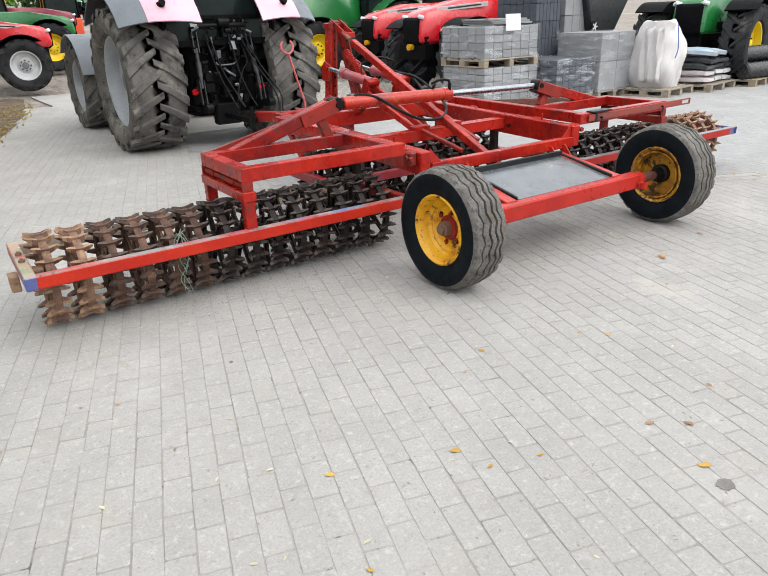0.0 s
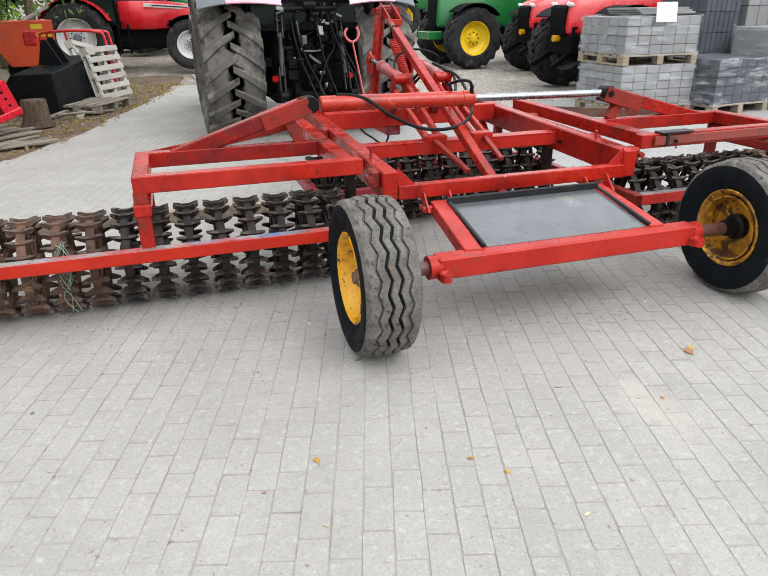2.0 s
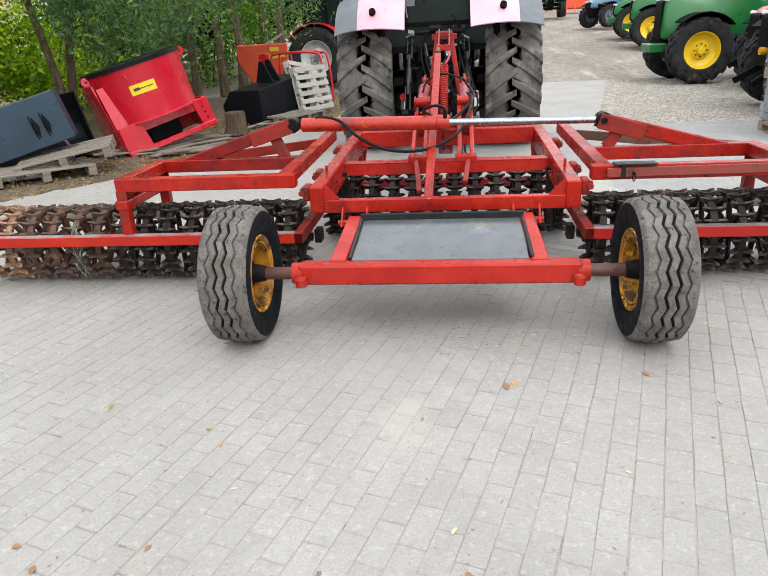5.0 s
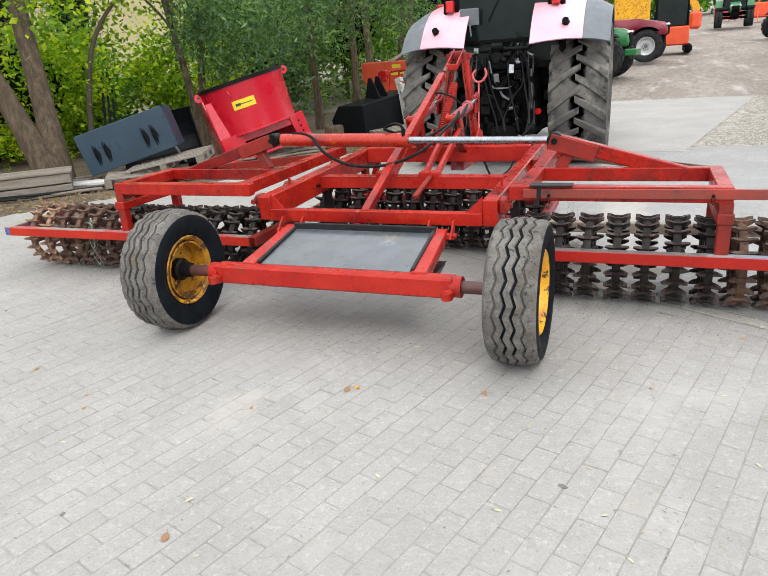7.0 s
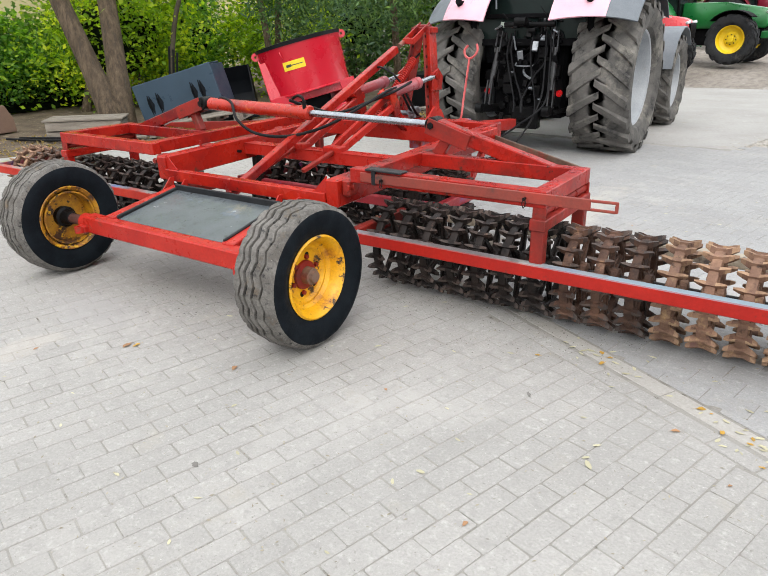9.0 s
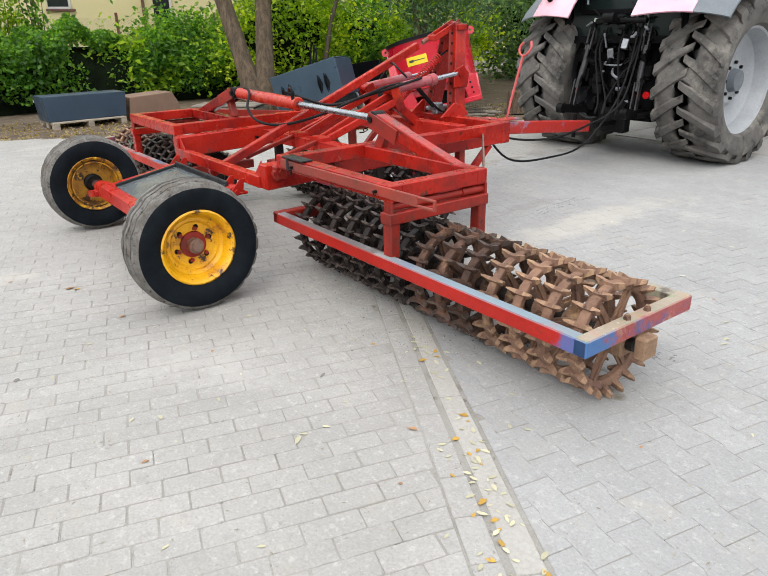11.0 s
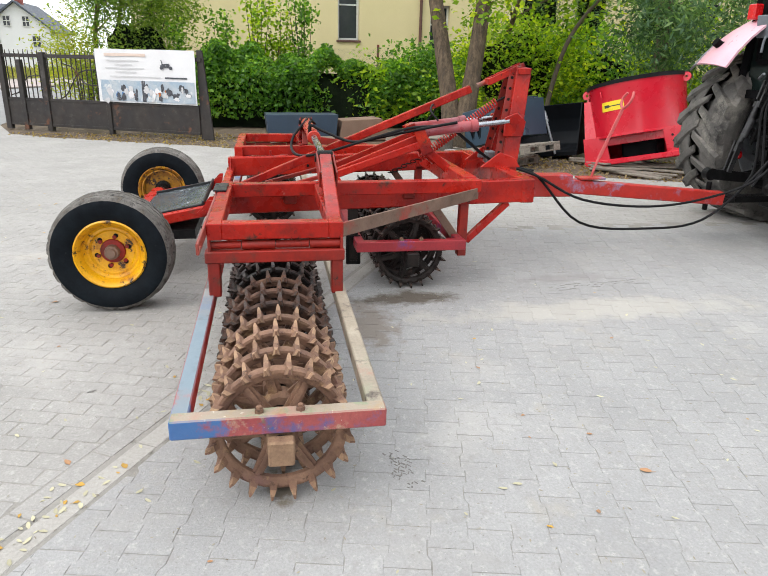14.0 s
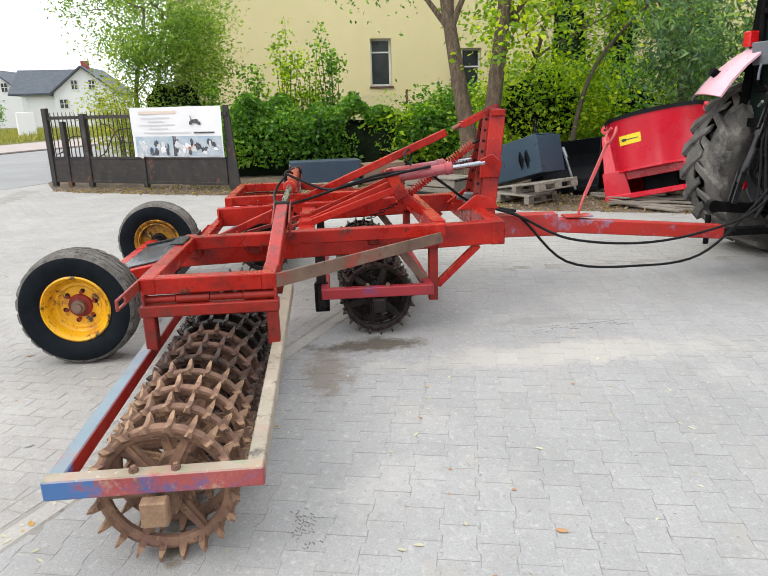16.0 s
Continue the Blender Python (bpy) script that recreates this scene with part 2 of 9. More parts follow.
SHEET = surface("dull_grey_sheet", (0.115, 0.13, 0.14), (0.075, 0.086, 0.095), 0.14, metal=0.0, scale=2.5, fine=160, bump=0.08, spots=(((0.24, 0.21, 0.13), 0.26, 3.2, 0.2), ((0.19, 0.205, 0.22), 0.30, 5, 0.25), ((0.045, 0.052, 0.058), 0.36, 10, 0.25), ((0.15, 0.20, 0.32), 0.34, 3.5, 0.3), ((0.32, 0.28, 0.17), 0.34, 3.0, 0.35), ((0.05, 0.055, 0.06), 0.30, 24, 0.08)))
BLACK_TRIM = surface("black_steel_edge", (0.012, 0.013, 0.015), (0.025, 0.026, 0.028), 0.4, scale=10, bump=0.1, spec=0.2)


# ---- building helpers ----
X, Y, Z = Vector((1, 0, 0)), Vector((0, 1, 0)), Vector((0, 0, 1))


def soften(bm, edges, off):
    if off:
        bmesh.ops.bevel(bm, geom=edges, offset=off, segments=1, profile=0.5, affect="EDGES", clamp_overlap=True)


def slab(bm, m, size, bev=0.004):
    """A box of that size whose centre stands at the pose m."""
    made = bmesh.ops.create_cube(bm, size=1.0, matrix=m @ Matrix.Diagonal((*size, 1)))
    soften(bm, list({e for v in made["verts"] for e in v.link_edges}), bev)


def block(bm, lo, hi, bev=0.004):
    lo, hi = Vector(lo), Vector(hi)
    slab(bm, Matrix.Translation((lo + hi) / 2), hi - lo, bev)


def frame_along(a, b, up=Z):
    a, b = Vector(a), Vector(b)
    d = (b - a).normalized()
    s = d.cross(Vector(up))
    s = (s if s.length > 1e-4 else d.cross(X)).normalized()
    u = s.cross(d)
    m = Matrix((s, d, u)).transposed().to_4x4()
    m.translation = (a + b) / 2
    return m, (b - a).length


def beam(bm, a, b, w, h, up=Z, bev=0.005):
    """A square tube from a to b, w wide and h high towards up."""
    m, n = frame_along(a, b, up)
    slab(bm, m, (w, n, h), bev)


def rod(bm, a, b, r, r2=None, seg=16, bev=0.0):
    m, n = frame_along(a, b)
    made = bmesh.ops.create_cone(bm, cap_ends=True, segments=seg, radius1=r, radius2=r if r2 is None else r2, depth=n, matrix=m @ pose(0, 0, 0, -90, 0, 0))
    if bev:
        soften(bm, [e for e in {e for v in made["verts"] for e in v.link_edges} if len(e.link_faces) == 2 and min(len(f.verts) for f in e.link_faces) < len(max(e.link_faces, key=lambda f: len(f.verts)).verts) and max(len(f.verts) for f in e.link_faces) > 4], bev)


def sweep(bm, pts, r, seg=8, closed=False):
    """A round tube through the points, smoothed by a Catmull-Rom spline."""
    P = [Vector(p) for p in pts]
    n, line = len(P), []
    for i in range(n if closed else n - 1):
        p0, p1, p2, p3 = P[(i - 1) % n if closed or i else 0], P[i], P[(i + 1) % n], P[(i + 2) % n if closed or i + 2 < n else n - 1]
        for k in range(6):
            t = k / 6
            line.append(0.5 * (2 * p1 + (p2 - p0) * t + (2 * p0 - 5 * p1 + 4 * p2 - p3) * t * t + (3 * p1 - p0 - 3 * p2 + p3) * t ** 3))
    if not closed:
        line.append(P[-1])
    rings, side = [], None
    for i, p in enumerate(line):
        d = (line[(i + 1) % len(line)] - line[i - 1]) if (0 < i < len(line) - 1 or closed) else (line[min(i + 1, len(line) - 1)] - line[max(i - 1, 0)])
        d.normalize()
        side = (side - d * side.dot(d)) if side is not None else d.cross(Z if abs(d.z) < 0.9 else X)
        side.normalize()
        u = d.cross(side)
        rr = r(i / (len(line) - 1)) if callable(r) else r
        rings.append([bm.verts.new(p + (side * math.cos(2 * math.pi * k / seg) + u * math.sin(2 * math.pi * k / seg)) * rr) for k in range(seg)])
    for i in range(len(rings) if closed else len(rings) - 1):
        a, b = rings[i], rings[(i + 1) % len(rings)]
        for k in range(seg):
            bm.faces.new((a[k], a[(k + 1) % seg], b[(k + 1) % seg], b[k]))
    if not closed:
        bm.faces.new(rings[0][::-1])
        bm.faces.new(rings[-1])


def lathe(bm, profile, seg=32, m=Matrix(), closed=True):
    """Turns the outline of (radius, along) round the x axis of the pose m."""
    rows = []
    for k in range(seg):
        a = 2 * math.pi * k / seg
        rows.append([bm.verts.new(m @ Vector((x, r * math.cos(a), r * math.sin(a)))) for r, x in profile])
    n = len(profile)
    for k in range(seg):
        p, q = rows[k], rows[(k + 1) % seg]
        for i in range(n if closed else n - 1):
            j = (i + 1) % n
            bm.faces.new((p[i], p[j], q[j], q[i]))


def prism(bm, outline, m, depth, bev=0.0):
    """An outline of (x, y) points in the plane of the pose m, pushed depth along its z, half to each side."""
    lo = [bm.verts.new(m @ Vector((x, y, -depth / 2))) for x, y in outline]
    hi = [bm.verts.new(m @ Vector((x, y, depth / 2))) for x, y in outline]
    n = len(outline)
    fs = [bm.faces.new(lo[::-1]), bm.faces.new(hi)]
    for i in range(n):
        fs.append(bm.faces.new((lo[i], lo[(i + 1) % n], hi[(i + 1) % n], hi[i])))
    soften(bm, list({e for f in fs for e in f.edges}), bev)


def mesh_of(name, bm, material, smooth=32):
    bmesh.ops.recalc_face_normals(bm, faces=bm.faces)
    me = bpy.data.meshes.new(name)
    bm.to_mesh(me)
    bm.free()
    for mt in material if isinstance(material, (list, tuple)) else (material,):
        me.materials.append(mt)
    me.shade_smooth()
    me.set_sharp_from_angle(angle=radians(smooth))
    return me


def part(name, bm, material, parent=None, label="", at=None, smooth=32):
    ob = new(name, mesh_of(name, bm, material, smooth) if isinstance(bm, bmesh.types.BMesh) else bm)
    if parent is not None:
        ob.parent = parent
    if at is not None:
        ob.matrix_basis = at
    return tagged(ob, label)


def thing(name, label, category, at=None, group="", kind=""):
    ob = new(name)
    ob.empty_display_size = 0.2
    if at is not None:
        ob.matrix_basis = at
    return tagged(ob, label, category, group, kind)


def bmnew():
    return bmesh.new()


def raw(name, verts, faces, material, smooth=None):
    me = bpy.data.meshes.new(name)
    me.from_pydata(verts, [], faces)
    me.update()
    me.materials.append(material)
    if smooth:
        me.shade_smooth()
        me.set_sharp_from_angle(angle=radians(smooth))
    return me


def bits(name, bm, material, parent=None, label="", smooth=32):
    """Each loose piece of the bmesh as a part of its own."""
    seen, made = set(), []
    bm.verts.ensure_lookup_table()
    for v0 in bm.verts:
        if v0 in seen:
            continue
        seen.add(v0)
        heap, mine = [v0], []
        while heap:
            v = heap.pop()
            mine.append(v)
            for e in v.link_edges:
                w = e.other_vert(v)
                if w not in seen:
                    seen.add(w)
                    heap.append(w)
        one_ = bmesh.new()
        twin_ = {v: one_.verts.new(v.co) for v in mine}
        for f in {f for v in mine for f in v.link_faces}:
            one_.faces.new([twin_[v] for v in f.verts])
        made.append(part(name, one_, material, parent, label, smooth=smooth))
    bm.free()
    return made


# ---- the yard: ground, paving, gravel ----
def rise(y):
    return 0.05 * max(0.0, y - 15.5)


DIRT = surface("dry_yard_dirt", (0.36, 0.322, 0.283), (0.27, 0.236, 0.20), 0.9, scale=0.7, fine=7, bump=0.7, grain=0.45, coords="World", bumpdist=0.06,
               spots=(((0.20, 0.168, 0.138), 0.40, 0.6, 0.2), ((0.47, 0.44, 0.41), 0.38, 1.3, 0.2), ((0.15, 0.128, 0.105), 0.28, 3.0, 0.1), ((0.24, 0.21, 0.18), 0.3, 7.0, 0.1)), spec=0.2, stretch=(1, 0.3, 1))
VERGE = surface("leaf_littered_soil", (0.21, 0.165, 0.12), (0.13, 0.10, 0.075), 0.95, scale=2.5, fine=28, bump=0.8, grain=0.4, coords="World", bumpdist=0.03,
                spots=(((0.34, 0.28, 0.20), 0.32, 6, 0.12), ((0.09, 0.10, 0.05), 0.18, 3, 0.2)), spec=0.15)
# oil, dirt and dust on the paving: place, size, colour, strength, grain
BLOTS = ((1.18, 1.86, 0.15, 0.42, (0.085, 0.068, 0.05), 0.9, 4.0), (1.62, 1.55, 0.42, 0.16, (0.20, 0.17, 0.14), 0.75, 9.0), (-0.26, -0.36, 0.36, 0.22, (0.313, 0.304, 0.296), 0.5, 9.0), (-0.14, -0.85, 0.12, 0.26, (0.42, 0.39, 0.35), 0.4, 12.0),
         (3.165, 0.937, 0.12, 0.06, (0.144, 0.123, 0.093), 0.9, 14.0), (0.9, 3.2, 0.10, 0.5, (0.25, 0.242, 0.235), 0.7, 6.0), (1.55, 3.1, 0.22, 1.3, (0.44, 0.415, 0.37), 0.55, 3.0))
SAND = surface("joint_sand", (0.34, 0.327, 0.30), (0.245, 0.233, 0.21), 0.95, scale=1.1, fine=120, bump=0.3, coords="World", spots=(((0.14, 0.13, 0.11), 0.36, 3.2, 0.16), ((0.40, 0.385, 0.36), 0.34, 0.8, 0.25), ((0.10, 0.092, 0.075), 0.28, 11, 0.08), ((0.144, 0.169, 0.068), 0.10, 5.3, 0.1)), blots=BLOTS)
GRAVEL_BED = surface("pale_gravel_bed", (0.40, 0.375, 0.33), (0.30, 0.275, 0.235), 0.95, scale=1.2, fine=26, bump=0.9, coords="World", grain=0.6, bumpdist=0.03, spots=(((0.279, 0.245, 0.169), 0.25, 1.3, 0.2),))
CONCRETE = surface("worn_concrete_slab", (0.40, 0.39, 0.37), (0.335, 0.325, 0.305), 0.9, scale=0.8, fine=40, bump=0.25, coords="World", spots=(((0.254, 0.238, 0.21), 0.36, 0.9, 0.25), ((0.30, 0.275, 0.235), 0.34, 2.6, 0.2), ((0.20, 0.19, 0.175), 0.2, 9, 0.08), ((0.43, 0.42, 0.40), 0.3, 5, 0.15)))
KERB = surface("smooth_cement_edging", (0.42, 0.405, 0.375), (0.37, 0.355, 0.325), 0.9, scale=2.5, fine=60, bump=0.3, coords="World", spots=(((0.33, 0.318, 0.295), 0.44, 1.6, 0.25), ((0.30, 0.285, 0.255), 0.34, 4, 0.15), ((0.50, 0.485, 0.46), 0.3, 7, 0.15), ((0.18, 0.165, 0.13), 0.18, 14, 0.06)))
ASPHALT = surface("grey_asphalt", (0.30, 0.305, 0.31), (0.25, 0.254, 0.26), 0.85, scale=0.6, fine=90, bump=0.3, coords="World")
GRASS_SOIL = surface("meadow_green", (0.13, 0.15, 0.05), (0.20, 0.19, 0.08), 0.95, scale=0.8, fine=12, bump=0.6, coords="World", bumpdist=0.05)

PAVE = dict(rough=0.88, fine=95, bump=0.4, spec=0.25, grain=0.26)


def paver_mat(name, c1, c2, per_island):
    m = surface(name, c1, c2, scale=1.3, coords="World", blots=BLOTS, spots=(((0.30, 0.290, 0.272), 0.42, 1.6, 0.30), ((0.440, 0.428, 0.405), 0.40, 0.8, 0.35), ((0.345, 0.318, 0.268), 0.30, 3.4, 0.25), ((0.44, 0.43, 0.41), 0.40, 28, 0.22), ((0.25, 0.243, 0.23), 0.42, 17, 0.24), ((0.20, 0.19, 0.172), 0.26, 38, 0.10), ((0.16, 0.15, 0.135), 0.20, 75, 0.06), ((0.52, 0.505, 0.48), 0.22, 90, 0.08)), **PAVE)
    nt = m.node_tree
    b = nt.nodes["Principled BSDF"]
    col = b.inputs["Base Color"].links[0].from_socket
    hv, mr = nt.nodes.new("ShaderNodeHueSaturation"), nt.nodes.new("ShaderNodeMapRange")
    mr.inputs[3].default_value, mr.inputs[4].default_value = 0.965, 1.03
    src = nt.nodes.new("ShaderNodeNewGeometry").outputs["Random Per Island"] if per_island else nt.nodes.new("ShaderNodeObjectInfo").outputs["Random"]
    nt.links.new(src, mr.inputs[0])
    nt.links.new(mr.outputs[0], hv.inputs["Value"])
    nt.links.new(col, hv.inputs["Color"])
    nt.links.new(hv.outputs[0], b.inputs["Base Color"])
    return m


PAVER_FIELD = paver_mat("grey_concrete_pavers", (0.388, 0.377, 0.357), (0.340, 0.331, 0.313), True)
PAVER_ONE = paver_mat("grey_concrete_paver", (0.388, 0.377, 0.357), (0.340, 0.331, 0.313), False)
PAVER_DARK = paver_mat("blue_grey_interlocking_pavers", (0.372, 0.371, 0.366), (0.325, 0.325, 0.322), True)


def sheet(name, outline, z, material, label, category, step=None):
    bm = bmnew()
    vs = [bm.verts.new((x, y, z)) for x, y in outline]
    f = bm.faces.new(vs)
    if f.normal.z < 0:
        f.normal_flip()
    lower = [bm.verts.new((x, y, z - 0.05)) for x, y in outline]
    n = len(vs)
    for i in range(n):
        bm.faces.new((vs[i], vs[(i + 1) % n], lower[(i + 1) % n], lower[i]))
    return tagged(part(name, bm, material), label, category, kind="structure")


gv, gf = [], []
gx = [-220, -120, -60, -30, -15, 0, 15, 30, 60, 120, 220]
gy = [-220, -100, -40, -10, 0, 8, 15.5, 22, 30, 40, 55, 75, 100, 160, 260]
for y in gy:
    for x in gx:
        gv.append((x, y, -0.045 + rise(y)))
for j in range(len(gy) - 1):
    for i in range(len(gx) - 1):
        k = j * len(gx) + i
        gf.append((k, k + 1, k + 1 + len(gx), k + len(gx)))
tagged(new("ground", raw("ground", gv, gf, DIRT, 30)), "dry brown yard dirt with wheel tracks", "ground", kind="structure")

EDGE = [(-11.0, -9.4), (-9.6, -4.6), (-8.5, -3.0), (-7.2, -0.05), (-5.3, 2.95), (-4.017, 4.634), (-2.95, 7.2), (-1.7, 11.8), (-1.2, 15.5)]
sheet("verge", EDGE + [(-6, 26), (-40, 26), (-40, -5.5)], -0.02, VERGE, "brown soil strip littered with dry leaves", "verge")
sheet("driveway", [(-8.927, -3.859), (-11.002, -4.768), (-8.659, -5.902), (6.55, -13.372), (16, -13.5), (16, -4.3)], -0.009, CONCRETE, "pale worn concrete driveway out to the road", "pavement")
sheet("concrete_apron", [(-0.9, 7.2), (2.3, 7.0), (4.5, 16.0), (-1.0, 15.8)], -0.006, CONCRETE, "pale worn concrete slab", "pavement")
sheet("gravel_patch", [(2.35, 7.05), (9.5, 7.6), (16, 9.0), (16, 19), (4.6, 16.2)], -0.014, GRAVEL_BED, "patch of pale crushed gravel", "gravel")

ROW = radians(17.5)
RU = Vector((math.sin(ROW), math.cos(ROW), 0))
RV = Vector((math.cos(ROW), -math.sin(ROW), 0))
S0, S1 = Vector((2.066, 0.741, 0)), Vector((3.487, -0.067, 0))
SD = (S1 - S0).normalized()
SN = Vector((-SD.y, SD.x, 0))
if SN.y < 0:
    SN = -SN


def above_strip(p):
    return (p - S0).dot(SN)


def inside_edge(x, y):
    for (x0, y0), (x1, y1) in zip(EDGE, EDGE[1:]):
        if y0 <= y <= y1:
            return x > x0 + (x1 - x0) * (y - y0) / (y1 - y0)
    return False


rng = np.random.default_rng(3)
pave = sheet("pavement", [(-9.55, -4.75), *EDGE[2:8], (-0.9, 12), (-0.9, 7.1), (2.3, 7.0), (16, 7.2), (16, -4.4)], -0.0022, SAND, "grey paved yard of concrete blocks with sandy joints", "pavement")

def trimmed(outline, edge, keep):
    """The part of an outline that lies beyond the edging line at the distance edge; keep: 1 or -1, the side kept."""
    out = []
    for p, q in zip(outline, outline[1:] + outline[:1]):
        dp, dq = keep * (above_strip(p) - edge), keep * (above_strip(q) - edge)
        if dp >= 0:
            out.append(p)
        if dp * dq < 0:
            out.append(p.lerp(q, dp / (dp - dq)))
    return out


def stone(verts, faces, outline, depth, lip, drop, height, tilt=(0.0, 0.0)):
    """One block with a worn, rounded upper edge: the lip draws in while the top rises by drop."""
    n, k = len(outline), len(verts)
    c = sum(outline, Vector()) / n
    for inset, z in ((0.0, -depth), (0.0, -drop), (lip * 0.4, -drop * 0.35), (lip, 0.0)):
        for p in outline:
            d = p - c
            q = c + d * (1 - inset / max(d.length, 0.02))
            e = q - c
            verts.append((q.x, q.y, z + height + (tilt[0] * e.x + tilt[1] * e.y if z > -depth else 0)))
    faces.append(tuple(range(k + 3 * n, k + 4 * n)))
    for o in (0, n, 2 * n):
        faces.extend((k + o + i, k + o + (i + 1) % n, k + o + n + (i + 1) % n, k + o + n + i) for i in range(n))


# the 200 x 100 mm blocks, hand laid: slightly turned, uneven and rounded by wear
pv, pf, single = [], [], []
L_, W_ = 0.204, 0.1005
for a in range(-75, 95):
    for b in range(-125, 80):
        c = RU * ((a + (0.5 if b % 2 else 0.0) + 0.06 * math.sin(b * 1.7)) * L_) + RV * (b * W_)
        x, y = c.x, c.y
        if y < -4.2 or y > 13 or not inside_edge(x, y):
            continue
        s = above_strip(c)
        if (s > -0.05 and x > -0.6) or (x > -0.6 and y > 2.2) or x > 6.5 or (x > -0.95 and y > 6.9):
            continue
        near = -0.75 < x < 1.75 and -2.05 < y < -1.0 and len(single) < 300
        turn, ju, jv = rng.uniform(-0.016, 0.016), rng.uniform(-0.0022, 0.0022), rng.uniform(-0.0020, 0.0020)
        hu, hv = 0.1000 + rng.uniform(-0.0012, 0.0008), 0.0488 + rng.uniform(-0.0010, 0.0008)
        dz, tilt = rng.uniform(-0.0010, 0.0008), rng.uniform(-0.005, 0.005, 2)
        if near:
            single.append((c + RU * ju + RV * jv, dz, tilt, turn, int(rng.integers(0, 4))))
            continue
        r = 0.006
        ring = [(-hu + r, -hv), (hu - r, -hv), (hu, -hv + r), (hu, hv - r), (hu - r, hv), (-hu + r, hv), (-hu, hv - r), (-hu, -hv + r)]
        out = [c + RU * (u + ju - turn * v) + RV * (v + jv + turn * u) for u, v in ring]
        if s > -0.25 and x > -0.7:
            out = trimmed(out, -0.118, -1)
            if len(out) < 3 or max((p - q).length for p in out for q in out) < 0.03:
                continue
        stone(pv, pf, out, 0.02, 0.0035, 0.0030, dz, tilt)
tagged(part("paver_field", raw("paver_field", pv, [f[::-1] for f in pf], PAVER_FIELD), None, pave), kind="stuff")
kinds = []
for k in range(4):
    hu, hv, r = 0.1000 + rng.uniform(-0.0012, 0.0008), 0.0488 + rng.uniform(-0.0010, 0.0008), 0.006
    ring = [(-hu + r, -hv), (hu - r, -hv), (hu, -hv + r), (hu, hv - r), (hu - r, hv), (-hu + r, hv), (-hu, hv - r), (-hu, -hv + r)]
    vs, fs = [], []
    stone(vs, fs, [Vector((v, u, 0)) for u, v in ring], 0.02, 0.0035, 0.0030, 0.0)
    kinds.append(raw("paver", vs, [f[::-1] for f in fs], PAVER_ONE))
for c, dz, tilt, turn, k in single:
    part("paver", kinds[k], None, pave, at=pose(c.x, c.y, dz, math.degrees(tilt[1]), -math.degrees(tilt[0]), -17.5 - math.degrees(turn)))

# a course laid along the edging, the narrow flush concrete strip, then the interlocking blocks beyond it
ev, ef = [], []
for i in range(-16, 46):
    c = S0 + SD * (i * 0.205 + rng.uniform(-0.002, 0.002)) + SN * -0.062
    hu, hv, r = 0.0995, 0.048 + rng.uniform(-0.002, 0.002), 0.005
    ring = [(-hu + r, -hv), (hu - r, -hv), (hu, -hv + r), (hu, hv - r), (hu - r, hv), (-hu + r, hv), (-hu, hv - r), (-hu, -hv + r)]
    stone(ev, ef, [c + SD * u + SN * v for u, v in ring], 0.02, 0.004, 0.003, rng.uniform(-0.001, 0.001))
tagged(part("edge_course", raw("edge_course", ev, ef, PAVER_FIELD), None, pave), kind="stuff")
bm = bmnew()
for i in range(-3, 12):
    m = Matrix.Translation(S0 + SD * (i * 1.004 + 0.3) + SN * 0.062 + Vector((0, 0, -0.0195))) @ Matrix.Rotation(math.atan2(SD.y, SD.x), 4, "Z")
    slab(bm, m, (1.0, 0.098, 0.04), 0.004)
bits("kerb_strip", bm, KERB, pave, "flush concrete edging strip")
bm = bmnew()
for off, w in ((0.004, 0.020), (0.118, 0.016)):
    m = Matrix.Translation(S0 + SD * 2.6 + SN * off + Vector((0, 0, -0.0082))) @ Matrix.Rotation(math.atan2(SD.y, SD.x), 4, "Z")
    slab(bm, m, (12.0, w, 0.01), 0)
bits("soil_joint", bm, surface("dark_joint_soil", (0.17, 0.155, 0.125), (0.07, 0.062, 0.048), 0.95, scale=9, fine=60, bump=0.6, coords="World"), pave, "dark soil-filled joint")
bv, bf = [], []
BL = 0.203
wav = [(-0.0998, 0.0777), (-0.06, 0.0772), (-0.035, 0.0632), (0.035, 0.0632), (0.06, 0.0772), (0.0998, 0.0777)]
shape = [(v, u) for v, u in wav] + [(v, -u) for v, u in reversed(wav)]
D2 = radians(13.4)
BU, BV = Vector((math.sin(D2), math.cos(D2), 0)), Vector((math.cos(D2), -math.sin(D2), 0))
for a in range(-30, 70):
    for b in range(-40, 90):
        c = BU * (a * 0.1423) + BV * ((b + (0.5 if a % 2 else 0)) * BL)
        if c.y > 7.4 or c.y < -4.3 or c.x > 15.5 or c.x < -0.62 or (c.y > 6.9 and c.x < 2.4):
            continue
        if above_strip(c) < 0.06 and c.x < 6.55 and not (c.x < 0.2 and c.y > 2.2):
            continue
        turn, ju, jv = rng.uniform(-0.010, 0.010), rng.uniform(-0.0010, 0.0010), rng.uniform(-0.0010, 0.0010)
        out = [c + BV * (v + jv - turn * u) + BU * (u + ju + turn * v) for v, u in shape]
        if above_strip(c) < 0.26 and c.x < 6.55 and not (c.x < 0.2 and c.y > 2.2):
            out = trimmed(out, 0.128, 1)
            if len(out) < 3 or max((p - q).length for p in out for q in out) < 0.03:
                continue
        stone(bv, bf, out, 0.018, 0.0016, 0.0013, rng.uniform(-0.0005, 0.0004), rng.uniform(-0.002, 0.002, 2))
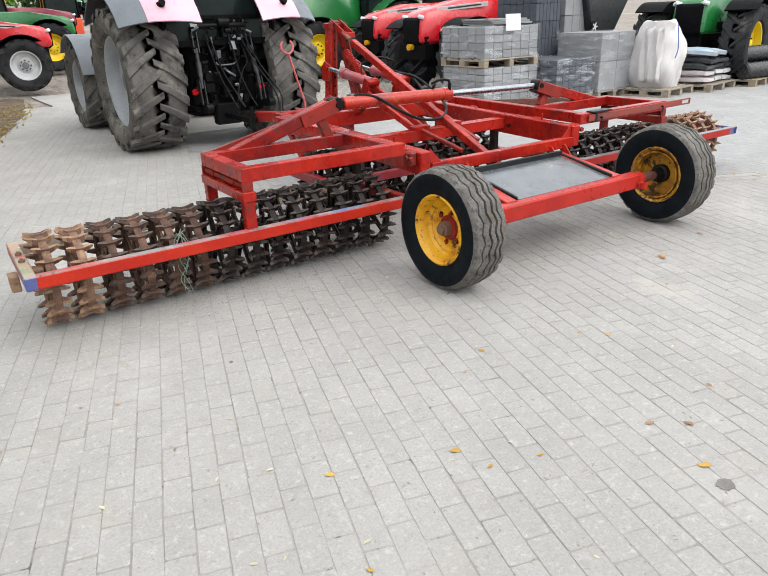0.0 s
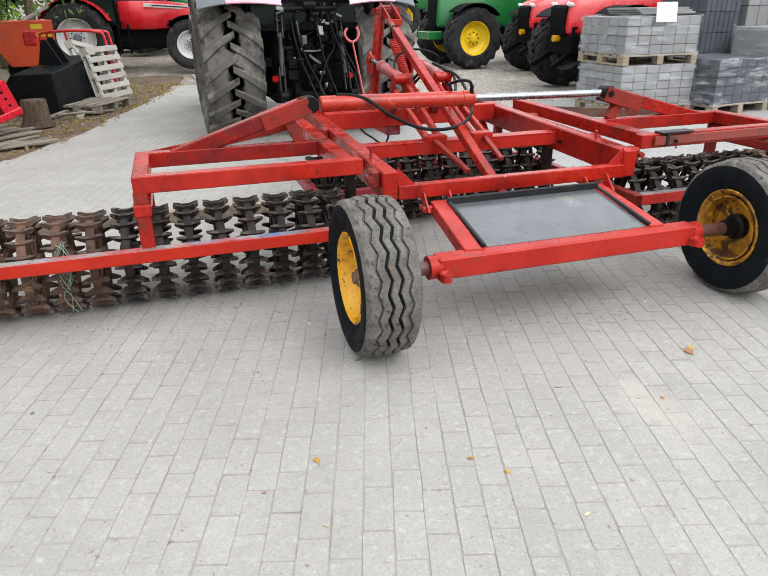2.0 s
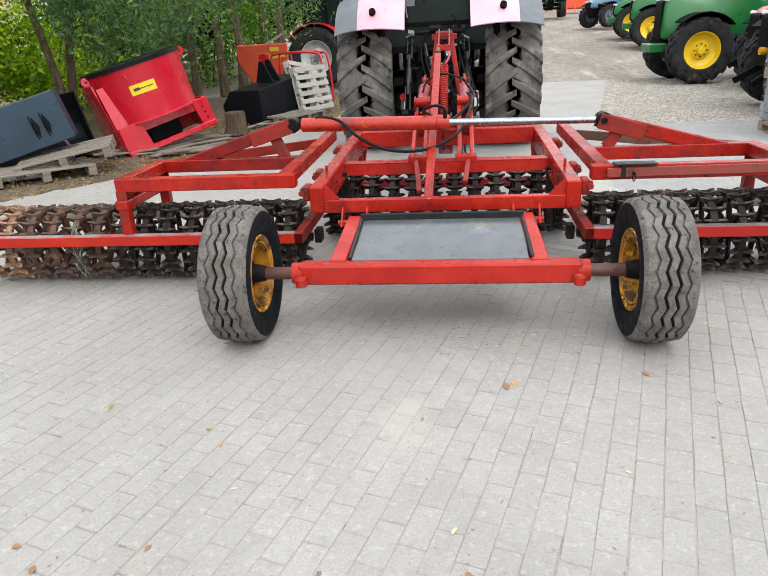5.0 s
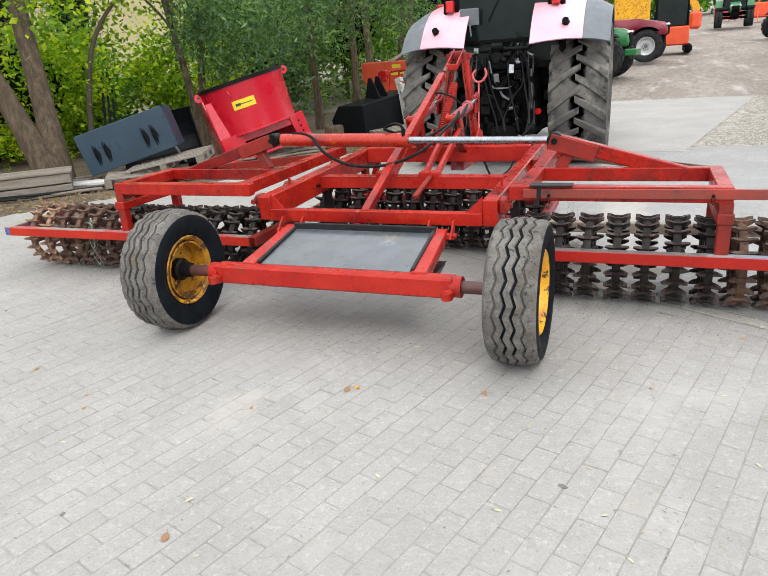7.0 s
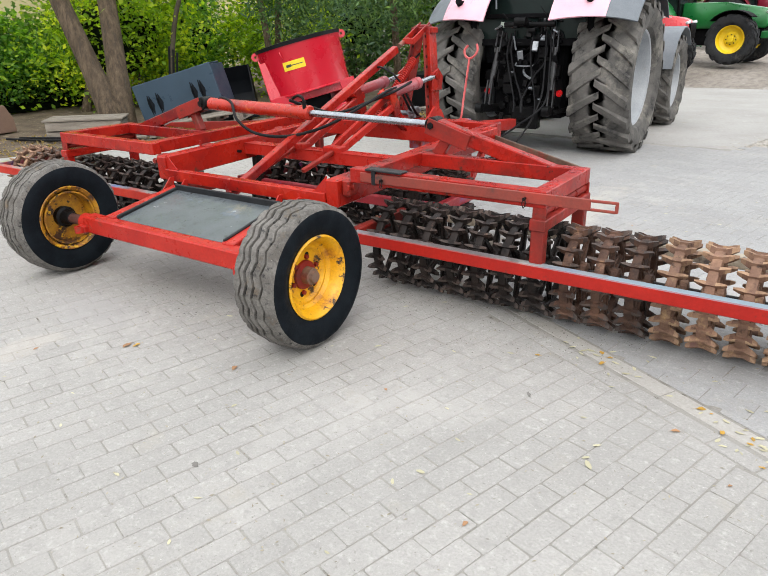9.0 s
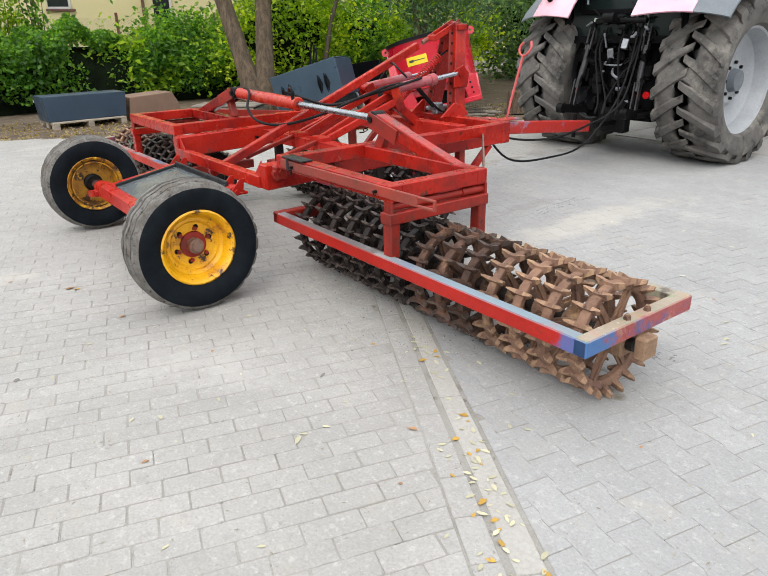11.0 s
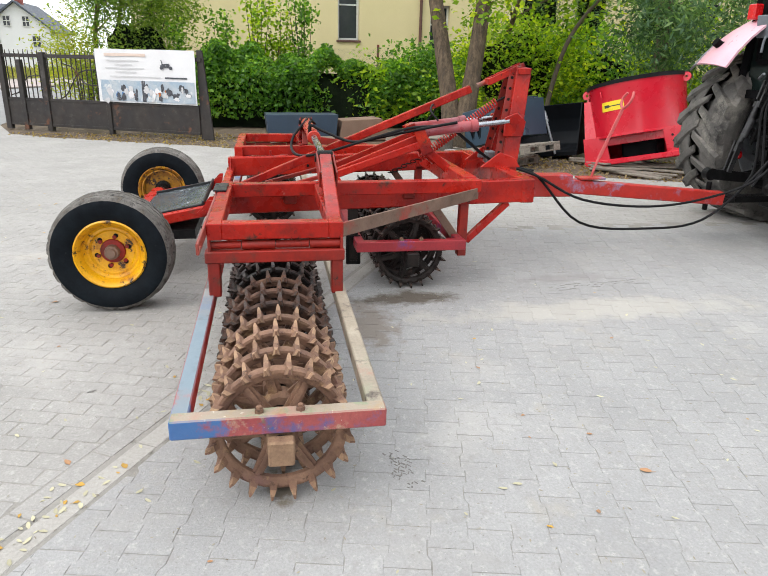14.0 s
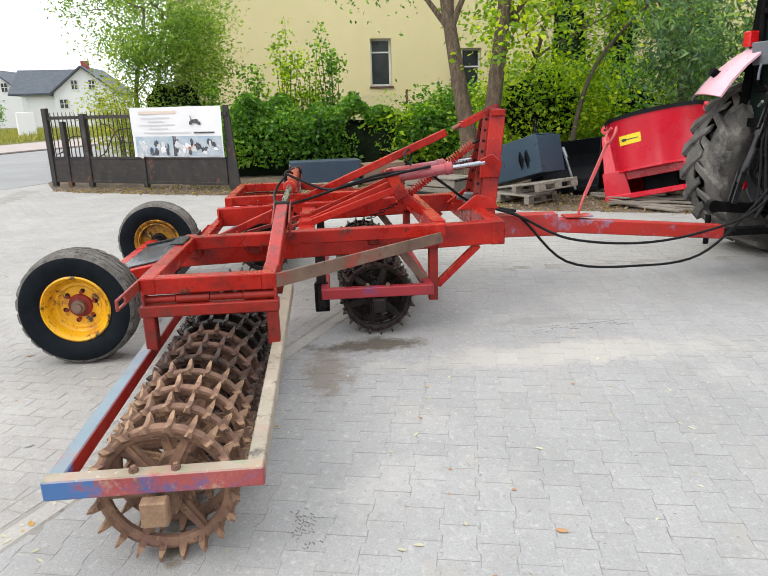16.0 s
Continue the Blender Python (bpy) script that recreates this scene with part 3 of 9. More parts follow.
tagged(part("interlocking_blocks", raw("interlocking_blocks", bv, bf, PAVER_DARK), None, pave), kind="stuff")


# ---- the folding land roller ----
roller = thing("land_roller", "red folding land roller with three gangs of toothed iron rings", "roller", Matrix.Rotation(radians(-1.0), 4, "Z"))


def hexbolt(bm, p, d, r=0.014, h=0.012):
    p, d = Vector(p), Vector(d).normalized()
    rod(bm, p, p + d * h, r, r * 0.95, 6)


def top(y):
    return 0.695 + (y - 0.6) * 0.03


# main beams
BL0, BL1, BR0, BR1 = -0.80, -0.71, 0.745, 0.835
for x0, x1 in ((BL0, BL1), (BR0, BR1)):
    bm = bmnew()
    beam(bm, ((x0 + x1) / 2, 0.625, top(0.6) - 0.08), ((x0 + x1) / 2, 2.86, top(2.83) - 0.085), 0.09, 0.165, bev=0.008)
    mb = part("main_beam", bm, RED, roller, "long red box beam with worn paint")
    # hinge bosses along the outer side, with bolts
    s = 1 if x0 > 0 else -1
    xo = x1 if s > 0 else x0
    bm = bmnew()
    for y in (0.71, 1.12, 1.94):
        block(bm, (min(xo, xo + s * 0.055), y - 0.045, top(y) - 0.10), (max(xo, xo + s * 0.055), y + 0.045, top(y) + 0.0), 0.012)
        rod(bm, (xo, y, top(y) - 0.045), (xo + s * 0.075, y, top(y) - 0.045), 0.022)
        hexbolt(bm, (xo + s * 0.055, y - 0.047, top(y) - 0.045), (0, -1, 0), 0.02, 0.018)
    bits("hinge_boss", bm, RED_DIRTY, mb)
    bm = bmnew()
    rod(bm, (x0 + 0.045, 1.0, top(1.0) - 0.01), (x0 + 0.045, 1.0, top(1.0) + 0.05), 0.009, seg=8)
    part("peg", bm, RED, mb)
    bm = bmnew()
    rod(bm, (x0 if s > 0 else x1, 1.33, 0.63), ((x0 - 0.03) if s > 0 else (x1 + 0.03), 1.33, 0.63), 0.012, seg=8)
    part("grease_nipple", bm, STEEL_DARK, mb)

bm = bmnew()
beam(bm, (BL1, 0.645, 0.575), (BR0, 0.645, 0.575), 0.06, 0.08)
rear_bar = part("rear_cross_tube", bm, RED, roller)
bm = bmnew()
for s, xb in ((-1, BL1), (1, BR0)):
    prism(bm, [(0, 0), (s * -0.10, 0), (0, 0.10)], Matrix.Translation((xb, 0.645, 0.615)) @ pose(0, 0, 0, 90, 0, 0), 0.006)
bits("gusset", bm, RED_PINK, rear_bar)
bm = bmnew()
block(bm, (BL1, 1.40, 0.675), (BR0, 1.52, 0.685), 0.002)
block(bm, (BL1, 1.40, 0.60), (BR0, 1.408, 0.685), 0.002)
block(bm, (BL1, 1.512, 0.60), (BR0, 1.52, 0.685), 0.002)
part("middle_cross_channel", bm, RED_PINK, roller)
bm = bmnew()
beam(bm, (BL1, 2.42, 0.70), (BR0, 2.42, 0.70), 0.10, 0.13)
part("front_cross_beam", bm, RED_PINK, roller)
bm = bmnew()
beam(bm, (BL0 - 0.005, 2.83, 0.675), (BR1 + 0.005, 2.83, 0.675), 0.104, 0.172, bev=0.008)
part("front_beam", bm, RED, roller, "heavy red front beam")
# drawbar with hitch eye and standing fork
bm = bmnew()
m, n = frame_along((0, 2.85, 0.57), (0, 3.55, 0.565))
slab(bm, m, (0.13, n, 0.19), 0.008)
m, n = frame_along((0, 3.5, 0.56), (0, 5.05, 0.43))
slab(bm, m, (0.10, n, 0.12), 0.008)
block(bm, (-0.06, 3.62, 0.615), (0.06, 3.86, 0.632), 0.004)
DRAW = surface("drawbar_paint", (0.46, 0.018, 0.010), (0.36, 0.022, 0.016), 0.45, scale=4, bump=0.12, spots=(((0.16, 0.22, 0.34), 0.40, 3.2, 0.12), ((0.42, 0.16, 0.14), 0.25, 6, 0.1), ((0.18, 0.07, 0.04), 0.2, 9, 0.1)))
draw = part("drawbar", bm, DRAW, roller, "red drawbar with blue paint showing through")
bm = bmnew()
lathe(bm, [(0.035, -0.02), (0.075, -0.02), (0.075, 0.02), (0.035, 0.02)], 20, Matrix.Translation((0, 5.1, 0.42)) @ pose(0, 0, 0, 0, 90, 0))
part("hitch_eye", bm, STEEL_DARK, draw)
bm = bmnew()
sweep(bm, [(-0.01, 3.75, 0.62), (0, 3.765, 0.70), (-0.01, 3.80, 0.80)], 0.011, 8)
beam(bm, (-0.01, 3.80, 0.79), (-0.045, 3.985, 1.215), 0.03, 0.012, up=X, bev=0.003)
U = [(-0.085, 4.03, 1.335), (-0.115, 4.01, 1.29), (-0.095, 3.99, 1.235), (-0.045, 3.985, 1.21), (0.005, 3.99, 1.235), (0.03, 4.01, 1.29), (0.01, 4.03, 1.345)]
sweep(bm, U, 0.012, 8)
part("hose_fork", bm, surface("sun_faded_pink_paint", (0.56, 0.10, 0.10), (0.48, 0.07, 0.07), 0.45, scale=6, bump=0.05), draw, "pink-red forked hose carrier standing up")

# tower with two legs, punched straps, and a pivot plate
bm = bmnew()
for s in (-1, 1):
    m, n = frame_along((s * 0.19, 2.90, 0.60), (s * 0.055, 3.02, 1.52), up=X)
    slab(bm, m, (0.125, n, 0.045), 0.006)
beam(bm, (-0.11, 3.01, 1.49), (0.11, 3.01, 1.49), 0.10, 0.05)
tower = part("tower", bm, RED, roller, "upright red lift tower")
for s in (-1, 1):
    bm = bmnew()
    m, n = frame_along((s * 0.175, 2.80, 0.66), (s * 0.05, 2.93, 1.46), up=X)
    slab(bm, m, (0.055, n, 0.012), 0.002)
    part("punched_strap", bm, RED_DIRTY, tower)
    bm = bmnew()
    for k in range(9):
        q = m @ Vector((0, -n / 2 + 0.12 + k * 0.085, 0))
        rod(bm, q - Vector((s * 0.008, 0, 0)), q + Vector((s * 0.009, 0, 0)), 0.012, seg=10)
    bits("strap_hole", bm, STEEL_DARK, tower)
    bm = bmnew()
    prism(bm, [(-0.10, -0.10), (0.06, -0.10), (0.08, 0.02), (0.0, 0.09), (-0.10, 0.05)], Matrix.Translation((s * 0.175, 2.95, 1.09)) @ pose(0, 0, 0, 90, 0, 90), 0.022, 0.006)
    part("pivot_plate", bm, RED, tower)
    bm = bmnew()
    prism(bm, [(-0.22, 0), (0.12, 0), (0.06, 0.08), (-0.06, 0.12)], Matrix.Translation((s * 0.215, 2.88, 0.75)) @ pose(0, 0, 0, 90, 0, 90), 0.02, 0.004)
    part("foot_gusset", bm, RED_PINK, tower)

# top link down to the axle frame
link0, link1, link2 = Vector((-0.045, 2.80, 1.425)), Vector((-0.05, 2.62, 1.345)), Vector((-0.075, 0.62, 0.505))
bm = bmnew()
beam(bm, link1, link2, 0.055, 0.06)
top_link = part("top_link", bm, RED, roller, "long sloping red square tube")
bm = bmnew()
rod(bm, link0, link1 - (link1 - link0) * 0.3, 0.02)
part("threaded_rod", bm, BROWN_BAR, top_link)
bm = bmnew()
for s in (-1, 1):
    beam(bm, (-0.0 + s * 0.045, 2.74, 1.40), (s * 0.045, 3.03, 1.535), 0.012, 0.05, bev=0.003)
beam(bm, (-0.05, 2.75, 1.405), (0.05, 2.75, 1.405), 0.03, 0.05)
rod(bm, (-0.07, 3.0, 1.52), (0.07, 3.0, 1.52), 0.018)
part("clevis", bm, RED, top_link)

# coil spring and chain
bm = bmnew()
a, b = Vector((0.0, 2.83, 1.25)), Vector((0.0, 2.20, 0.79))
m, n = frame_along(a, b)
turns, per = 34, 9
pts = [m @ Vector((0.032 * math.cos(2 * math.pi * i / per), -n / 2 + n * i / (turns * per), 0.032 * math.sin(2 * math.pi * i / per))) for i in range(turns * per)]
rings = []
for i, p in enumerate(pts):
    d = (pts[min(i + 1, len(pts) - 1)] - pts[max(i - 1, 0)]).normalized()
    s_ = d.cross(m.to_3x3() @ Y).normalized()
    u_ = d.cross(s_)
    rings.append([bm.verts.new(p + (s_ * math.cos(2 * math.pi * k / 5) + u_ * math.sin(2 * math.pi * k / 5)) * 0.0065) for k in range(5)])
for r0, r1 in zip(rings, rings[1:]):
    for k in range(5):
        bm.faces.new((r0[k], r0[(k + 1) % 5], r1[(k + 1) % 5], r1[k]))
spring = part("coil_spring", bm, RED_PINK, roller, "long red coil spring")
bm = bmnew()
sweep(bm, [(0, 2.93, 1.30), (0, 2.88, 1.275), (0, 2.83, 1.25)], 0.009, 6)
part("hook", bm, STEEL_DARK, spring)
for k in range(7):
    q = Vector((0, 2.19 - 0.037 * k, 0.785 - 0.018 * k))
    bm = bmnew()
    ang = 90 * (k % 2)
    sweep(bm, [q + Matrix.Rotation(radians(ang), 3, "Y") @ Vector((0.012 * math.cos(t), 0.022 * math.sin(t), 0)) for t in np.linspace(0, 2 * math.pi, 7)[:-1]], 0.0045, 5, True)
    part("chain_link", bm, STEEL_DARK, spring)

# lift cylinders and their carrier arms
LIFTPAINT = surface("blotchy_cylinder_paint", (0.40, 0.035, 0.035), (0.32, 0.10, 0.12), 0.35, scale=5, bump=0.08, spots=(((0.44, 0.24, 0.28), 0.28, 6, 0.15), ((0.12, 0.03, 0.03), 0.26, 12, 0.1)))
for s in (-1, 1):
    x = 0.17 * s
    bm = bmnew()
    rod(bm, (x, 2.15, 1.02), (x, 2.60, 1.075), 0.042, seg=20, bev=0.004)
    rod(bm, (x, 2.57, 1.071), (x, 2.63, 1.079), 0.05, seg=20, bev=0.004)
    lc = part("lift_cylinder", bm, LIFTPAINT, roller, "hydraulic lift cylinder with blotchy red paint")
    bm = bmnew()
    rod(bm, (x, 2.60, 1.075), (x, 2.90, 1.112), 0.021)
    part("piston_rod", bm, CHROME, lc)
    bm = bmnew()
    rod(bm, (x - 0.03, 2.92, 1.115), (x + 0.03, 2.92, 1.115), 0.032)
    rod(bm, (x - 0.06, 2.15, 1.02), (x + 0.06, 2.15, 1.02), 0.034)
    bits("eye", bm, RED, lc)
    bm = bmnew()
    for d in (-0.045, 0.045):
        beam(bm, (x + d, 2.24, 0.985 - (0.03 if d * s > 0 else -0.02)), (x + d * 1.0, 1.46, 0.685), 0.03, 0.055)
    block(bm, (x - 0.075, 1.40, 0.67), (x + 0.075, 1.50, 0.72), 0.006)
    arm = part("lift_arm", bm, RED_PINK, roller)
    bm = bmnew()
    for d in (-0.055, 0.055):
        beam(bm, (x + d, 2.14, 1.05), (x + d, 2.22, 0.86), 0.014, 0.09, up=Y)
    part("cheek", bm, RED, arm)
    bm = bmnew()
    beam(bm, (x, 2.20, 0.90), (x + 0.02 * s, 2.42, 0.72), 0.07, 0.07)
    part("brace_leg", bm, RED, arm)
bm = bmnew()
beam(bm, (-0.19, 1.46, 0.70), (-0.14, 0.95, 0.575), 0.035, 0.03)
beam(bm, (0.19, 1.46, 0.70), (0.16, 1.1, 0.60), 0.035, 0.03)
bits("tie_bar", bm, RED_DIRTY, roller)

# the crosswise folding cylinder
PL, PR = Vector((-1.038, 1.34, 0.982)), Vector((1.077, 1.34, 0.944))
CYLPAINT = surface("orange_red_cylinder_paint", (0.46, 0.026, 0.010), (0.38, 0.018, 0.008), 0.28, scale=4, bump=0.05, spots=(((0.62, 0.14, 0.015), 0.26, 5, 0.12), ((0.16, 0.02, 0.014), 0.32, 4, 0.12), ((0.03, 0.018, 0.015), 0.22, 18, 0.06)))
bm = bmnew()
G = PL.lerp(PR, 0.513)
rod(bm, PL.lerp(PR, 0.03), G, 0.048, seg=28, bev=0.006)
rod(bm, PL.lerp(PR, 0.475), G + (G - PL).normalized() * 0.01, 0.052, seg=28, bev=0.006)
fold_cyl = part("folding_cylinder", bm, CYLPAINT, roller, "long orange-red hydraulic cylinder lying crosswise")
bm = bmnew()
rod(bm, G, PR, 0.024, seg=20)
part("piston_rod", bm, CHROME, fold_cyl, "bright chromed piston rod")
for p in (PL, PR):
    bm = bmnew()
    rod(bm, p - Y * 0.05, p + Y * 0.05, 0.052, seg=20, bev=0.008)
    rod(bm, p - Y * 0.066, p + Y * 0.066, 0.022, seg=6)
    part("end_eye", bm, STEEL_DARK, fold_cyl)
bm = bmnew()
fq = Vector((0.028, 1.31, 1.012))
rod(bm, fq - Z * 0.02, fq + Z * 0.035, 0.014, seg=8)
sweep(bm, [fq + Z * 0.03, fq + Vector((-0.02, 0, 0.06)), fq + Vector((-0.08, 0.02, 0.065)), fq + Vector((-0.15, 0.05, 0.04))], 0.010, 8)
part("hose_fitting", bm, STEEL_DARK, fold_cyl)

# hoses
def hose(pts, r=0.011, parent=roller):
    bm = bmnew()
    sweep(bm, pts, r, 8)
    return part("hose", bm, BLACK_RUBBER, parent)


hose([(-0.86, 1.31, 1.0), (-0.85, 1.34, 1.03), (-0.7, 1.3, 1.005), (-0.55, 1.2, 0.9), (-0.35, 1.18, 0.815), (-0.1, 1.25, 0.80), (0.1, 1.45, 0.86), (0.2, 1.8, 0.98), (0.22, 2.1, 1.06), (0.14, 2.4, 1.06)])
hose([(-0.12, 1.32, 1.045), (-0.05, 1.45, 0.99), (0.05, 1.65, 0.93), (0.17, 1.9, 0.99), (0.24, 2.15, 1.05), (0.21, 2.45, 1.10)])
hose([(0.20, 2.3, 1.11), (0.15, 2.25, 1.18), (0.0, 2.3, 1.22), (-0.13, 2.35, 1.17), (-0.17, 2.3, 1.08)], 0.008)
for d in (0.0, 0.04):
    hose([(0.14 - d, 2.45, 1.04), (0.10 - d, 2.6, 0.93), (0.06 - d, 2.78, 0.80), (0.03 - d, 2.95, 0.74), (0.02, 3.2, 0.69)])
for dx, sag, ex in ((0.05, 0.22, 0.30), (0.07, 0.42, 0.36)):
    hose([(dx, 2.95, 0.74), (dx + 0.06, 3.2, 0.66), (dx + 0.12, 3.6, sag + 0.05), (dx + 0.15, 4.2, sag - 0.04 + 0.03), (dx + 0.15, 4.75, sag + 0.06), (ex, 5.1, 0.68), (ex - 0.1, 5.45, 1.05), (ex - 0.2, 5.7, 1.45)])
bm = bmnew()
rod(bm, (-0.12, 2.80, 0.80), (-0.02, 2.80, 0.80), 0.02)
block(bm, (-0.02, 2.76, 0.76), (0.06, 2.84, 0.86), 0.01)
rod(bm, (0.02, 2.70, 0.82), (0.02, 2.9, 0.82), 0.018)
part("valve", bm, STEEL_GREY, roller, "grey hydraulic valve at the tower foot")

# wings
def wing(s):
    x0, x1, yr, yf, zt, t = 0.895, 2.08, 0.7125, 1.3125, 0.77, 0.085
    bm = bmnew()
    beam(bm, (s * 0.975, 0.675, zt - t / 2), (s * 0.975, 2.42, 0.745), 0.085, t)
    beam(bm, (s * x0, yr, zt - t / 2), (s * x1, yr, zt - t / 2), 0.075, t)
    beam(bm, (s * 1.01, yf, zt - t / 2), (s * x1, yf, zt - t / 2), 0.075, t)
    beam(bm, (s * (x1 - 0.04), yr + 0.035, zt - t / 2 + 0.001), (s * (x1 - 0.04), yf - 0.035, zt - t / 2 + 0.001), 0.08, t - 0.002)
    w = part("wing_frame", bm, RED if s < 0 else RED_WING, roller, "folding wing frame of red square tube")
    bm = bmnew()
    beam(bm, (s * 2.06, 1.345, 0.725), (s * 1.0, 2.40, 0.695), 0.012, 0.075, bev=0.003)
    part("diagonal_bar", bm, BROWN_BAR if s > 0 else RED_DIRTY, w, "flat brown diagonal bar")
    ze = PR.z if s > 0 else PL.z
    bm = bmnew()
    m, n = frame_along((s * 1.89, yf + 0.005, 0.7245), (s * 1.10, 1.34, ze - 0.005))
    slab(bm, m, (0.075, n, 0.085), 0.006)
    part("cylinder_arm", bm, RED if s < 0 else RED_WING, w)
    bm = bmnew()
    for d in (-0.05, 0.05):
        beam(bm, (s * 1.34, 1.34 + d, ze - 0.09), (s * 1.045, 1.34 + d, ze), 0.012, 0.10, bev=0.003)
    part("cheek_plate", bm, RED_DIRTY, w)
    bm = bmnew()
    beam(bm, (s * 1.18, 1.335, ze - 0.075), (s * 1.11, 1.33, 0.76), 0.055, 0.07)
    part("strut", bm, RED_DIRTY, w)
    # hinge pipe and the hanger legs down to the gang
    bm = bmnew()
    for k in range(4):
        rod(bm, (s * 2.05, 0.675 + k * 0.168, 0.655), (s * 2.05, 0.675 + k * 0.168 + 0.164, 0.655), 0.020 + 0.004 * (k % 2), seg=14)
    for y in (0.684, 1.341):
        block(bm, (s * 2.05 - 0.035, y - 0.007, 0.625), (s * 2.05 + 0.035, y + 0.007, 0.69), 0.003)
    part("hinge_pipe", bm, RED_DIRTY, w)
    bm = bmnew()
    beam(bm, (s * 2.05, 0.66, 0.60), (s * 2.05, 1.355, 0.60), 0.085, 0.06)
    for y in (0.70, 1.318):
        block(bm, (s * 2.05 - 0.035, y - 0.03, 0.39), (s * 2.05 + 0.035, y + 0.03, 0.575), 0.006)
    part("hanger", bm, RED if s < 0 else RED_DIRTY, w)
    return w


wing(-1)
rw = wing(1)
STRAP = surface("rubbed_red_strap", (0.30, 0.035, 0.02), (0.20, 0.04, 0.028), 0.5, scale=3, bump=0.15, spots=(((0.16, 0.085, 0.06), 0.46, 2.2, 0.15), ((0.42, 0.03, 0.015), 0.35, 1.7, 0.15), ((0.05, 0.03, 0.024), 0.3, 9, 0.1)))
bm = bmnew()
beam(bm, (0.98, 0.665, 0.73), (2.30, 0.667, 0.737), 0.014, 0.055, bev=0.003)
for dz in (-0.021, 0.021):
    beam(bm, (2.30, 0.667, 0.737 + dz), (2.42, 0.667, 0.739 + dz), 0.014, 0.013, bev=0.003)
beam(bm, (2.42, 0.667, 0.712), (2.42, 0.667, 0.766), 0.014, 0.014, up=X, bev=0.003)
part("transport_strap", bm, STRAP, rw, "slotted brown transport strap")
bm = bmnew()
block(bm, (1.02, 0.648, 0.771), (1.26, 0.728, 0.782), 0.003)
block(bm, (1.06, 0.653, 0.695), (1.085, 0.673, 0.784), 0.003)
part("rubber_pad", bm, BLACK_TRIM, rw)
bm = bmnew()
for x, z in ((1.13, 0.725), (1.98, 0.73)):
    sweep(bm, [(x, 0.65, z), (x + 0.009, 0.645, z - 0.02), (x, 0.645, z - 0.045), (x - 0.009, 0.645, z - 0.02)], 0.0025, 5, True)
    rod(bm, (x, 0.64, z), (x, 0.67, z), 0.008, seg=8)
bits("lynch_pin", bm, STEEL_DARK, rw)


# the toothed rings: a deep rim, six spokes, a hub and twenty blunt double-ended teeth
TOOTH = [(-0.068, 0.2290, 0.2460, 0.0050), (-0.046, 0.2170, 0.2435, 0.0115), (-0.020, 0.204, 0.2350, 0.0150), (0.020, 0.204, 0.2350, 0.0150), (0.046, 0.2170, 0.2435, 0.0115), (0.068, 0.2290, 0.2460, 0.0050)]


def ring_mesh(material, tip):
    bm = bmnew()
    lathe(bm, [(0.188, -0.010), (0.193, -0.016), (0.214, -0.0235), (0.223, -0.0215), (0.227, 0.0), (0.223, 0.0215), (0.214, 0.0235), (0.193, 0.016), (0.188, 0.010)], 40)
    band = bm.verts[:]
    lathe(bm, [(0.032, -0.055), (0.058, -0.048), (0.064, 0.0), (0.058, 0.048), (0.032, 0.055)], 14)
    for k in range(6):
        a = 2 * math.pi * (k + 0.3) / 6
        d, t = Vector((0, math.cos(a), math.sin(a))), Vector((0, -math.sin(a), math.cos(a)))
        m = Matrix((X, d, t)).transposed().to_4x4()
        for size, taper in (((0.034, 0.15, 0.020), 0.75), ((0.012, 0.15, 0.050), 0.7)):
            m.translation = d * 0.122
            made = bmesh.ops.create_cube(bm, size=1.0, matrix=m @ Matrix.Diagonal((*size, 1)))["verts"]
            for v in made:
                r = v.co.dot(d)
                if r > 0.122:
                    v.co = d * r + (v.co - d * r) * taper
            foot = max(made, key=lambda v: v.co.dot(d))
            tips_ = sorted(band, key=lambda q: (q.co - foot.co).length)[:2]
            bm.faces.new((foot, tips_[0], tips_[1]))
    for k in range(20):
        a = 2 * math.pi * k / 20
        d, t = Vector((0, math.cos(a), math.sin(a))), Vector((0, -math.sin(a), math.cos(a)))
        # a wedge across the rim that stands out on both sides
        rows = [[bm.verts.new(X * ax + d * r + t * h) for r, h in ((lo_, -hw), (hi_, -hw * 0.55), (hi_, hw * 0.55), (lo_, hw))] for ax, lo_, hi_, hw in TOOTH]
        for i, (p, q) in enumerate(zip(rows, rows[1:])):
            for j in range(4):
                f = bm.faces.new((p[j], p[(j + 1) % 4], q[(j + 1) % 4], q[j]))
                f.material_index = 1 if i in (0, 1, 3, 4) and j in (1,) or i in (0, 4) else 0
        bm.faces.new(rows[0])
        bm.faces.new(rows[-1][::-1])
        bm.faces.new((rows[2][0], rows[3][0], min(band, key=lambda v: (v.co - rows[2][0].co).length)))
    return mesh_of("ring", bm, (material, tip), 24)


